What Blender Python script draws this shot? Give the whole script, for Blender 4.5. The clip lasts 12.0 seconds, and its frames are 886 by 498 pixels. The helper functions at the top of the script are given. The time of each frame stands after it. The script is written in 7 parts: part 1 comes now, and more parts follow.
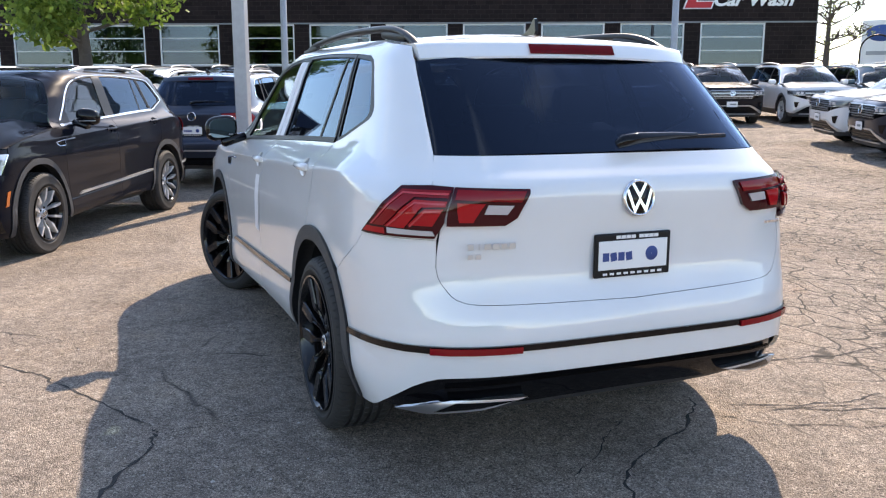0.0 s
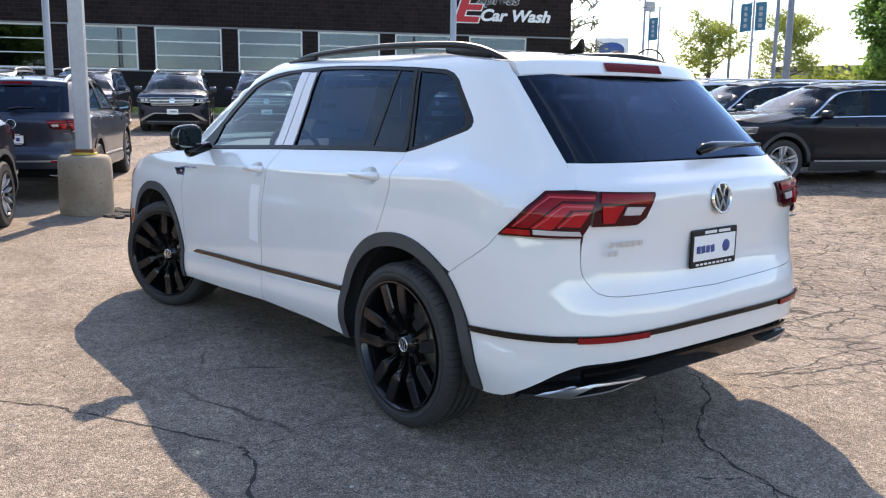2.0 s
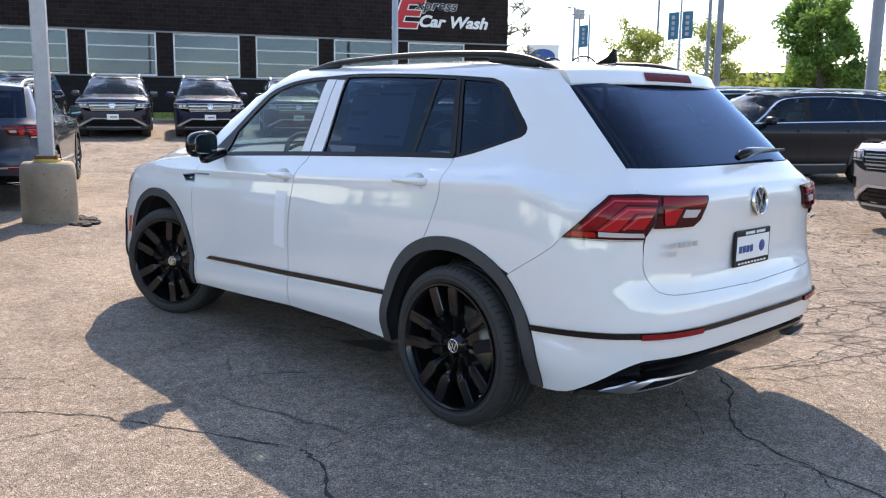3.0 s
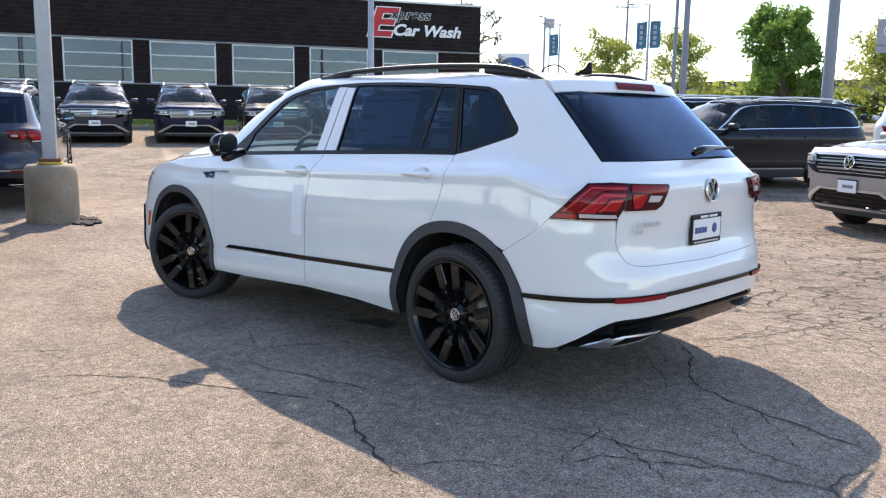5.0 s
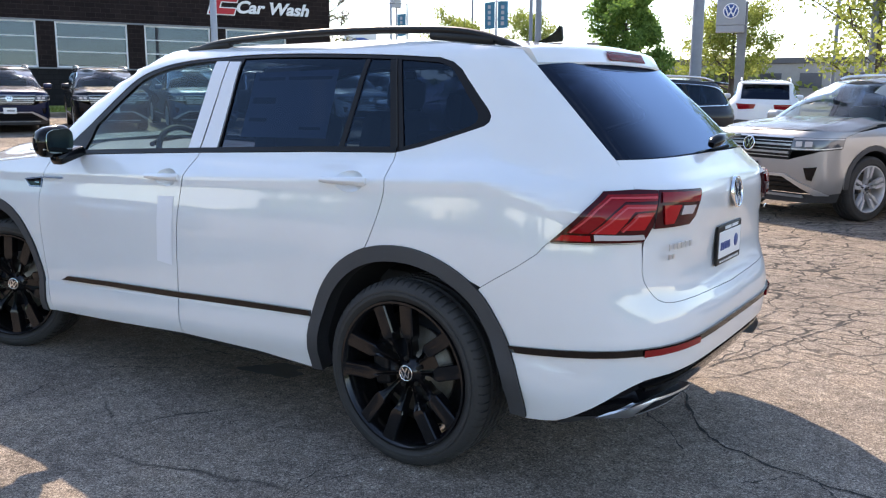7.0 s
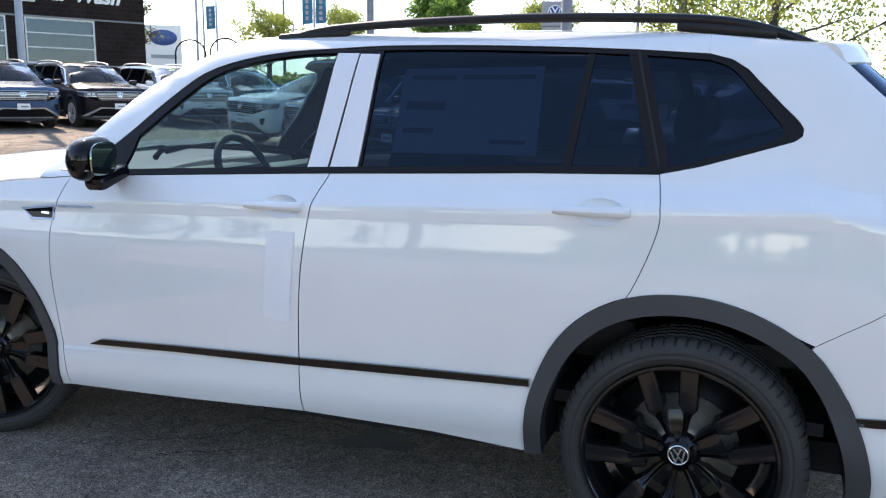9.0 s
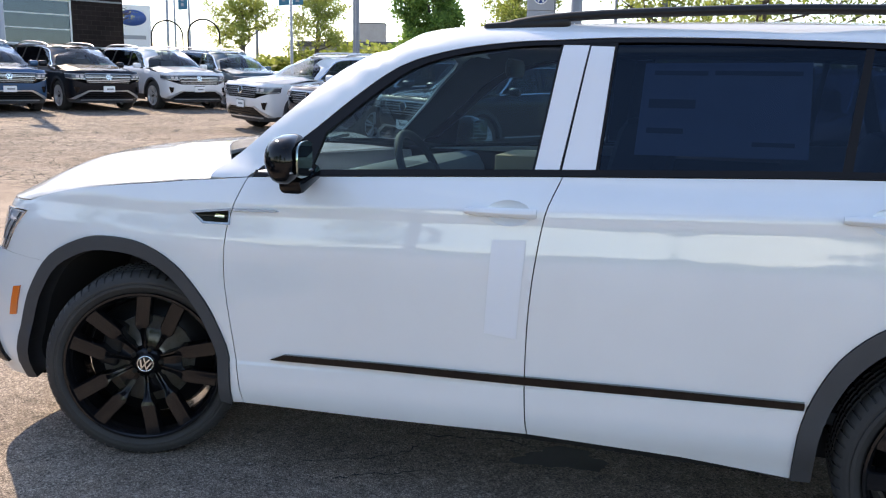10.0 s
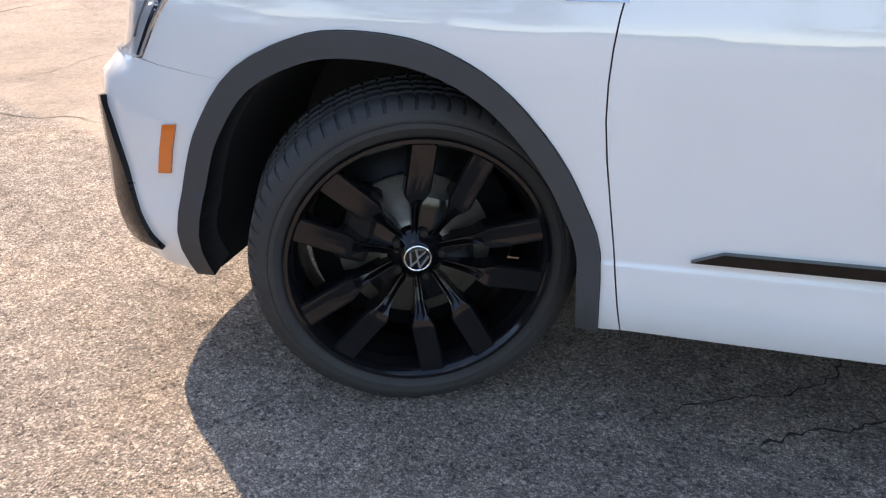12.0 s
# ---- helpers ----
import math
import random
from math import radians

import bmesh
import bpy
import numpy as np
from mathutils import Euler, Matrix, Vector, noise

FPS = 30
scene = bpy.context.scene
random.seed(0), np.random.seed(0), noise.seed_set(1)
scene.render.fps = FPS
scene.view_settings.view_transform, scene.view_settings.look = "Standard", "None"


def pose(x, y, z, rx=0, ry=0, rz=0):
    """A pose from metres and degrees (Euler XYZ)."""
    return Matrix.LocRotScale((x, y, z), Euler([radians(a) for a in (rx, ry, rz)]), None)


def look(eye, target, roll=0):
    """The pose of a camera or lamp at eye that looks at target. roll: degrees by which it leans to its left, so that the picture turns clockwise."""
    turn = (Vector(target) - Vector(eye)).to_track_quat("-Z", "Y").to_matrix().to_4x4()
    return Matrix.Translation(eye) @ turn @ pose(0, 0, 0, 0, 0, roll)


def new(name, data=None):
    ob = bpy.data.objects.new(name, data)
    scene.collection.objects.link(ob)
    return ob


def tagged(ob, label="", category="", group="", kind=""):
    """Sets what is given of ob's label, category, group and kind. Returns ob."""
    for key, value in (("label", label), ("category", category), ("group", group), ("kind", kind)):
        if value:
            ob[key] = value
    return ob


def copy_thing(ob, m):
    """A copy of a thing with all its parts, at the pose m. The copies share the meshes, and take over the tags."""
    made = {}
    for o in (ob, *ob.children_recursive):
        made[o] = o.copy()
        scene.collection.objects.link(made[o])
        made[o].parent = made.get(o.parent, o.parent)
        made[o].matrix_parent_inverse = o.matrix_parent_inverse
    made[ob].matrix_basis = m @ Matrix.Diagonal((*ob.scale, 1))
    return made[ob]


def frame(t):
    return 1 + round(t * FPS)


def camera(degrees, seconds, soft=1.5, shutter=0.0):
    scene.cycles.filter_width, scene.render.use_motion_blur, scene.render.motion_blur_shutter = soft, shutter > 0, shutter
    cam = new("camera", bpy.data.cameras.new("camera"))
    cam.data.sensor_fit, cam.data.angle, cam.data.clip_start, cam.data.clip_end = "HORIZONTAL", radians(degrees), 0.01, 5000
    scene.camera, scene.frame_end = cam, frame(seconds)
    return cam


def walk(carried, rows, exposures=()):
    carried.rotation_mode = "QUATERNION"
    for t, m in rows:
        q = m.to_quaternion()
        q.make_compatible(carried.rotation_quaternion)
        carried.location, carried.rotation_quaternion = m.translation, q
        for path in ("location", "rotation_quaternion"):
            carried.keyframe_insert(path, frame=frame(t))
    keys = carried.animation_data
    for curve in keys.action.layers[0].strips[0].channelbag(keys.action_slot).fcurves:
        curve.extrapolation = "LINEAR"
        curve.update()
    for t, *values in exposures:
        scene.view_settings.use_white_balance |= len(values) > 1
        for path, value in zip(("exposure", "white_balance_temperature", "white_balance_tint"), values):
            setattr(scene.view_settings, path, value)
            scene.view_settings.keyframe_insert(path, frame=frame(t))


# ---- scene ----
cam = camera(55.1, 12.0, soft=1.2)
PATH = [
    (0, (-3.406, 1.727, 1.397), (-1.583, 0.987, 1.038), 0.1),
    (0.5, (-3.324, 2.118, 1.392), (-1.567, 1.23, 1.037), 0.4),
    (1, (-3.203, 2.418, 1.393), (-1.517, 1.4, 1.041), 0.5),
    (1.5, (-3.029, 2.691, 1.398), (-1.419, 1.556, 1.053), 0.7),
    (2, (-2.913, 3.006, 1.407), (-1.375, 1.773, 1.069), 0.7),
    (2.5, (-2.738, 3.21, 1.415), (-1.261, 1.903, 1.084), 0.7),
    (3, (-2.649, 3.47, 1.41), (-1.217, 2.112, 1.086), 0.8),
    (3.2, (-2.675, 3.571, 1.407), (-1.253, 2.201, 1.091), 0.9),
    (4.8, (-3.023, 4.045, 1.387), (-1.630, 2.642, 1.084), 0.8),
    (5, (-3.021, 4.052, 1.388), (-1.634, 2.644, 1.082), 0.9),
    (5.5, (-2.878, 3.901, 1.387), (-1.515, 2.471, 1.075), 0.6),
    (6, (-2.62, 3.713, 1.387), (-1.308, 2.239, 1.066), 0.3),
    (6.5, (-2.273, 3.523, 1.392), (-1.042, 1.983, 1.055), 0.2),
    (6.7, (-2.115, 3.450, 1.388), (-0.929, 1.876, 1.047), 0.2),
    (8.3, (-0.812, 3.302, 1.413), (0.003, 1.509, 1.060), 0.3),
    (8.5, (-0.639, 3.317, 1.416), (0.146, 1.512, 1.059), 0.3),
    (9, (-0.201, 3.389, 1.409), (0.508, 1.551, 1.061), 0.6),
    (9.5, (0.257, 3.43, 1.424), (0.914, 1.575, 1.066), 0.8),
    (10, (0.706, 3.455, 1.438), (1.337, 1.597, 1.054), 1.0),
    (10.5, (1.131, 3.328, 1.433), (1.76, 1.484, 0.984), 1.1),
    (11, (1.535, 3.125, 1.372), (2.179, 1.317, 0.81), 0.8),
    (11.5, (1.902, 2.804, 1.284), (2.524, 1.046, 0.563), 0.2),
    (12, (2.199, 2.432, 1.211), (2.767, 0.735, 0.318), -0.5),
]
walk(cam, [(t, look(eye, target, roll)) for t, eye, target, roll in PATH], [(0, 1.32, 6900, 14.8), (6.7, 1.34, 6850, 14.8), (8.5, 1.34, 6850, 14.8), (9.5, 1.44, 6870, 15.0), (10.4, 1.18, 6900, 15.2), (11.4, 1.20, 7050, 16.5), (12, 1.58, 7050, 16.5)])

# ---- world, sun ----
SUN_TO = Vector((0.93, -0.77, 1.0)).normalized()
world = bpy.data.worlds.new("sky_world")
scene.world = world
world.use_nodes = True
sky = world.node_tree.nodes.new("ShaderNodeTexSky")
sky.sky_type = "NISHITA"
sky.sun_disc = False
sky.sun_elevation = radians(39.6)
sky.sun_rotation = math.atan2(0.93, -0.77)
sky.air_density, sky.dust_density, sky.ozone_density = 1.0, 0.3, 1.0
background = world.node_tree.nodes["Background"]
background.inputs["Strength"].default_value = 0.15
# thin high cloud, drawn out by the wind
wn, wl = world.node_tree.nodes, world.node_tree.links
where = wn.new("ShaderNodeTexCoord")
drawn = wn.new("ShaderNodeMapping")
drawn.inputs["Rotation"].default_value = (0, 0, radians(35))
drawn.inputs["Scale"].default_value = (1.2, 3.6, 4.5)
wisps = wn.new("ShaderNodeTexNoise")
wisps.inputs["Scale"].default_value, wisps.inputs["Detail"].default_value, wisps.inputs["Distortion"].default_value = 1.1, 5.0, 0.7
thin = wn.new("ShaderNodeMapRange")
thin.inputs["From Min"].default_value, thin.inputs["From Max"].default_value, thin.inputs["To Max"].default_value = 0.57, 0.70, 0.70
veil = wn.new("ShaderNodeMix")
veil.data_type = "RGBA"
veil.inputs[7].default_value = (4.4, 4.8, 5.4, 1)
wl.new(where.outputs["Generated"], drawn.inputs["Vector"])
wl.new(drawn.outputs["Vector"], wisps.inputs["Vector"])
wl.new(wisps.outputs["Fac"], thin.inputs["Value"])
wl.new(thin.outputs["Result"], veil.inputs[0])
wl.new(sky.outputs["Color"], veil.inputs[6])
wl.new(veil.outputs[2], background.inputs["Color"])
sun_data = bpy.data.lights.new("sun", "SUN")
sun_data.energy, sun_data.angle, sun_data.color = 3.4, radians(0.53), (1.0, 0.86, 0.68)
sun = new("sun", sun_data)
sun.matrix_world = Matrix.Translation((20, -15, 30)) @ SUN_TO.to_track_quat("Z", "Y").to_matrix().to_4x4()

# ---- materials ----
def material(name, colour=(0.5, 0.5, 0.5), rough=0.5, metal=0.0, coat=0.0, **more):
    m = bpy.data.materials.new(name)
    m.use_nodes = True
    b = m.node_tree.nodes["Principled BSDF"]
    b.inputs["Base Color"].default_value = (*colour, 1)
    b.inputs["Roughness"].default_value = rough
    b.inputs["Metallic"].default_value = metal
    b.inputs["Coat Weight"].default_value = coat
    b.inputs["Coat Roughness"].default_value = 0.03
    for key, value in more.items():
        b.inputs[key.replace("_", " ")].default_value = value
    return m


def node(m, kind, **values):
    n = m.node_tree.nodes.new(kind)
    for key, value in values.items():
        n.inputs[key.replace("_", " ")].default_value = value
    return n


def link(m, a, b):
    m.node_tree.links.new(a, b)


def coords(m, space="Object", scale=1.0):
    tc = node(m, "ShaderNodeTexCoord")
    mp = node(m, "ShaderNodeMapping")
    mp.inputs["Scale"].default_value = (scale, scale, scale) if not isinstance(scale, tuple) else scale
    link(m, tc.outputs[space], mp.inputs["Vector"])
    return mp.outputs["Vector"]


def ramp(m, source, stops):
    r = node(m, "ShaderNodeValToRGB")
    while len(r.color_ramp.elements) < len(stops):
        r.color_ramp.elements.new(0.5)
    for e, (at, c) in zip(r.color_ramp.elements, stops):
        e.position = at
        e.color = (*c, 1) if not isinstance(c, float) else (c, c, c, 1)
    link(m, source, r.inputs["Fac"])
    return r.outputs["Color"]


def mix(m, fac, a, b, mode="MIX"):
    n = m.node_tree.nodes.new("ShaderNodeMix")
    n.data_type, n.blend_type = "RGBA", mode
    for sock, v in ((n.inputs[0], fac), (n.inputs[6], a), (n.inputs[7], b)):
        if hasattr(v, "is_output"):
            link(m, v, sock)
        else:
            sock.default_value = (*v, 1) if isinstance(v, tuple) else v
    return n.outputs[2]


def noise_tex(m, vec, scale, detail=4.0, rough=0.6, out="Fac"):
    n = node(m, "ShaderNodeTexNoise", Scale=scale, Detail=detail, Roughness=rough)
    link(m, vec, n.inputs["Vector"])
    return n.outputs[out]


def bump(m, height, strength=0.3, distance=0.01):
    b = node(m, "ShaderNodeBump", Strength=strength, Distance=distance)
    link(m, height, b.inputs["Height"])
    link(m, b.outputs["Normal"], m.node_tree.nodes["Principled BSDF"].inputs["Normal"])


def base(m, colour):
    link(m, colour, m.node_tree.nodes["Principled BSDF"].inputs["Base Color"])


def mottled(name, dark, light, scale, rough=0.6, metal=0.0, relief=0.0, grain=None, **more):
    """A surface whose colour wanders between two tones, with grain and relief."""
    m = material(name, light, rough, metal, **more)
    v = coords(m)
    big = noise_tex(m, v, scale, 5.0)
    fine = noise_tex(m, v, grain or scale * 14, 3.0)
    c = mix(m, 0.35, ramp(m, big, [(0.3, dark), (0.7, light)]), ramp(m, fine, [(0.3, dark), (0.7, light)]))
    base(m, c)
    if relief:
        bump(m, fine, relief, 0.004)
    return m


def paint(name, colour, flake=0.0, dust=0.04, gloss_index=1.5, sheen=0.15, wave=0.0):
    m = material(name, colour, 0.38, flake, 1.0, Specular_IOR_Level=sheen, Coat_IOR=gloss_index)
    v = coords(m)
    wander = noise_tex(m, v, 2.3, 3.0)
    dark = tuple(c * (1 - dust) for c in colour)
    base(m, ramp(m, wander, [(0.35, dark), (0.65, colour)]))
    if wave:
        b = node(m, "ShaderNodeBump", Strength=wave, Distance=0.02)
        link(m, noise_tex(m, v, 3.5, 2.0, 0.4), b.inputs["Height"])
        for sock in ("Normal", "Coat Normal"):
            link(m, b.outputs["Normal"], m.node_tree.nodes["Principled BSDF"].inputs[sock])
    return m


def glass(name, tint, shine=1.45, film=(0.95, 0.97, 1.0)):
    """Thin glazing: light goes through with a tint, and the surface mirrors by its index."""
    m = bpy.data.materials.new(name)
    m.use_nodes = True
    nodes = m.node_tree.nodes
    nodes.clear()
    out = nodes.new("ShaderNodeOutputMaterial")
    clear = nodes.new("ShaderNodeBsdfTransparent")
    clear.inputs["Color"].default_value = (*tint, 1)
    gloss = nodes.new("ShaderNodeBsdfGlossy")
    gloss.inputs["Roughness"].default_value = 0.012
    gloss.inputs["Color"].default_value = (*film, 1)
    # both sides mirror alike: weak when faced, strong at a glancing angle
    f0 = ((shine - 1) / (shine + 1)) ** 2
    weight = nodes.new("ShaderNodeLayerWeight")
    weight.inputs["Blend"].default_value = 0.5
    power = nodes.new("ShaderNodeMath")
    power.operation = "POWER"
    power.inputs[1].default_value = 5.0
    fres = nodes.new("ShaderNodeMath")
    fres.operation = "MULTIPLY_ADD"
    fres.inputs[1].default_value, fres.inputs[2].default_value = 1 - f0, f0
    link(m, weight.outputs["Facing"], power.inputs[0])
    link(m, power.outputs[0], fres.inputs[0])
    mx = nodes.new("ShaderNodeMixShader")
    link(m, fres.outputs[0], mx.inputs[0])
    link(m, clear.outputs[0], mx.inputs[1])
    link(m, gloss.outputs[0], mx.inputs[2])
    link(m, mx.outputs[0], out.inputs["Surface"])
    return m


WHITE = paint("white_car_paint", (0.755, 0.76, 0.765), gloss_index=1.8, wave=0.03)
BLACK_GLOSS = material("gloss_black_plastic", (0.004, 0.004, 0.005), 0.07, Specular_IOR_Level=0.30)
CLAD = mottled("grained_black_plastic", (0.034, 0.034, 0.037), (0.056, 0.057, 0.061), 3.0, 0.60, relief=0.15, grain=420)
RUBBER = mottled("tyre_rubber", (0.027, 0.026, 0.026), (0.048, 0.046, 0.044), 6.0, 0.66, relief=0.1, grain=180, Specular_IOR_Level=0.3)
RIM_BLACK = material("gloss_black_alloy", (0.006, 0.006, 0.007), 0.11, Specular_IOR_Level=0.45)
RIM_SILVER = mottled("machined_alloy", (0.52, 0.52, 0.53), (0.70, 0.70, 0.71), 8.0, 0.3, 0.35)
DISC = mottled("worn_brake_disc", (0.20, 0.165, 0.12), (0.36, 0.33, 0.28), 14.0, 0.42, 0.6)
GUIDE = material("pink_light_guide", (0.50, 0.045, 0.055), 0.15)
STEEL = mottled("brake_steel", (0.014, 0.013, 0.011), (0.036, 0.032, 0.026), 30.0, 0.7, 0.0, Specular_IOR_Level=0.1)
CHROME = material("chrome", (0.86, 0.87, 0.88), 0.06, 1.0)
SATIN = material("satin_silver_trim", (0.62, 0.63, 0.65), 0.32, 0.8)
BADGE_SILVER = material("bright_badge_silver", (0.40, 0.47, 0.62), 0.26, 0.7)
FILM = material("white_protective_film", (0.74, 0.74, 0.78), 0.42)
GLASS_CLEAR = glass("clear_window_glass", (0.58, 0.70, 0.69))
GLASS_SIDE = glass("front_door_glass", (0.37, 0.53, 0.58))
MIRROR = material("wing_mirror_glass", (0.36, 0.43, 0.39), 0.02, 1.0)
HEADLAMP = material("headlamp_lens", (0.62, 0.63, 0.66), 0.10, 0.5, 1.0)
GLASS_DARK = glass("privacy_glass", (0.09, 0.125, 0.19), 1.45, (0.58, 0.77, 1.0))
GLASS_REAR = glass("tailgate_glass", (0.075, 0.095, 0.14), 1.50, (0.56, 0.72, 1.0))
FRIT = material("black_window_frame", (0.010, 0.009, 0.010), 0.35, Specular_IOR_Level=0.18)
SEAM = material("dark_panel_gap", (0.012, 0.012, 0.013), 0.8)
RED_LENS = material("red_lens", (0.22, 0.004, 0.008), 0.06, Specular_IOR_Level=0.3)
RED_DARK = material("smoked_red_lens", (0.045, 0.002, 0.005), 0.06, Specular_IOR_Level=0.3)
RED_BRIGHT = material("bright_red_lens", (0.38, 0.008, 0.012), 0.06, Specular_IOR_Level=0.3)
LENS_WHITE = material("clear_lamp_lens", (0.50, 0.45, 0.45), 0.12)
AMBER = material("amber_reflector", (0.75, 0.17, 0.02), 0.22, 0.0, 0.8)
CABIN = mottled("dark_cabin_trim", (0.020, 0.021, 0.024), (0.035, 0.036, 0.040), 5.0, 0.7, relief=0.08, grain=300)
CABIN_LIGHT = mottled("grey_cabin_trim", (0.075, 0.080, 0.085), (0.11, 0.115, 0.12), 5.0, 0.65, relief=0.08, grain=300)
PAPER = mottled("printed_paper", (0.70, 0.71, 0.72), (0.84, 0.85, 0.86), 20, 0.7)
CARDBOARD = mottled("cardboard", (0.42, 0.28, 0.15), (0.52, 0.36, 0.20), 12, 0.8)
DECAL = material("thin_white_film", (0.77, 0.77, 0.80), 0.45)
RAIL = material("satin_black_rail", (0.007, 0.007, 0.008), 0.42, Specular_IOR_Level=0.35)
INK_BLUE = material("dark_blue_ink", (0.03, 0.06, 0.22), 0.5)
INK_GREY = material("grey_ink", (0.22, 0.23, 0.24), 0.6)
WHITE_PLASTIC = material("white_plate", (0.80, 0.80, 0.80), 0.35)
BLACK_PLASTIC = material("black_plastic", (0.009, 0.009, 0.010), 0.4, Specular_IOR_Level=0.25)

# ---- building helpers ----
def part(name, data, mat, parent=None, label=""):
    """Link a bmesh or a mesh as one object under a thing or a part."""
    if isinstance(data, bmesh.types.BMesh):
        me = bpy.data.meshes.new(name)
        data.normal_update()
        data.to_mesh(me)
        data.free()
    else:
        me = data
    if not me.materials:
        me.materials.append(mat)
    ob = new(name, me)
    if parent is not None:
        ob.parent = parent
    if label:
        ob["label"] = label
    return ob


def thing(name, label, category, m=None, group="", kind=""):
    ob = new(name)
    ob.empty_display_size = 0.2
    if m is not None:
        ob.matrix_world = m
    return tagged(ob, label, category, group, kind)


def smooth_faces(bm, angle=40):
    for f in bm.faces:
        f.smooth = True
    for e in bm.edges:
        e.smooth = len(e.link_faces) == 2 and e.calc_face_angle(0) < radians(angle)
    return bm


def box(w, d, h, at=(0, 0, 0), bevel=0.0, turn=None, bm=None, segments=2):
    bm = bm or bmesh.new()
    m = Matrix.Translation(at) @ (turn or Matrix()) @ Matrix.Diagonal((w, d, h, 1))
    made = bmesh.ops.create_cube(bm, size=1, matrix=m)["verts"]
    if bevel:
        edges = list({e for v in made for e in v.link_edges})
        bmesh.ops.bevel(bm, geom=edges, offset=bevel, segments=segments, affect="EDGES", profile=0.5)
    return bm


def lathe(profile, steps=32, bm=None, m=None, axis="Y", closed=False):
    """Turn (radius, along) pairs round an axis."""
    bm = bm or bmesh.new()
    m = m or Matrix()
    rings = []
    for k in range(steps):
        a = 2 * math.pi * k / steps
        c, s = math.cos(a), math.sin(a)
        ring = []
        for r, h in profile:
            co = (r * c, h, r * s) if axis == "Y" else (r * c, r * s, h)
            ring.append(bm.verts.new(m @ Vector(co)))
        rings.append(ring)
    n = len(profile)
    for k in range(steps):
        a, b = rings[k], rings[(k + 1) % steps]
        for i in range(n if closed else n - 1):
            j = (i + 1) % n
            bm.faces.new((a[i], a[j], b[j], b[i]) if axis == "Z" else (a[i], b[i], b[j], a[j]))
    return bm


def tube(points, radius, sides=8, bm=None, taper=None, flat=1.0):
    """A round bar along points; taper: radius factor for each point."""
    bm = bm or bmesh.new()
    pts = [Vector(p) for p in points]
    rings = []
    for i, p in enumerate(pts):
        d = (pts[min(i + 1, len(pts) - 1)] - pts[max(i - 1, 0)]).normalized()
        side = d.cross(Vector((0, 0, 1)))
        if side.length < 1e-3:
            side = d.cross(Vector((1, 0, 0)))
        side.normalize()
        up = side.cross(d)
        r = radius * (taper[i] if taper else 1)
        rings.append([bm.verts.new(p + side * r * math.cos(2 * math.pi * k / sides) + up * r * flat * math.sin(2 * math.pi * k / sides)) for k in range(sides)])
    for a, b in zip(rings, rings[1:]):
        for k in range(sides):
            j = (k + 1) % sides
            bm.faces.new((a[k], a[j], b[j], b[k]))
    bm.faces.new(list(reversed(rings[0])))
    bm.faces.new(rings[-1])
    bmesh.ops.recalc_face_normals(bm, faces=bm.faces[:])
    return smooth_faces(bm, 50)


def prism(outline, thick, m=None, bm=None, bevel=0.0):
    """A flat outline (x, y) given thickness along z."""
    bm = bm or bmesh.new()
    m = m or Matrix()
    top = [bm.verts.new(m @ Vector((x, y, thick))) for x, y in outline]
    low = [bm.verts.new(m @ Vector((x, y, 0))) for x, y in outline]
    faces = [bm.faces.new(top), bm.faces.new(list(reversed(low)))]
    for i in range(len(outline)):
        j = (i + 1) % len(outline)
        faces.append(bm.faces.new((top[j], top[i], low[i], low[j])))
    if bevel:
        bmesh.ops.bevel(bm, geom=list(faces[0].edges), offset=bevel, segments=2, affect="EDGES")
    bmesh.ops.recalc_face_normals(bm, faces=bm.faces[:])
    return bm


def loft(rows, bm=None, flip=False):
    """A skin through rows of points."""
    bm = bm or bmesh.new()
    vs = [[bm.verts.new(p) for p in row] for row in rows]
    for a, b in zip(vs, vs[1:]):
        for i in range(len(a) - 1):
            q = (a[i], a[i + 1], b[i + 1], b[i])
            bm.faces.new(tuple(reversed(q)) if flip else q)
    for f in bm.faces:
        f.smooth = True
    return bm


def thicken(bm, depth):
    bmesh.ops.solidify(bm, geom=bm.faces[:], thickness=depth)
    return bm


def curve(points, n=4):
    """A smooth line through points."""
    pts = [Vector(p) for p in points]
    out = []
    for i in range(len(pts) - 1):
        p0, p1, p2, p3 = pts[max(i - 1, 0)], pts[i], pts[i + 1], pts[min(i + 2, len(pts) - 1)]
        for k in range(n):
            u = k / n
            out.append(tuple(0.5 * ((2 * p1) + (p2 - p0) * u + (2 * p0 - 5 * p1 + 4 * p2 - p3) * u * u + (3 * p1 - p0 - 3 * p2 + p3) * u ** 3)))
    out.append(tuple(pts[-1]))
    return out


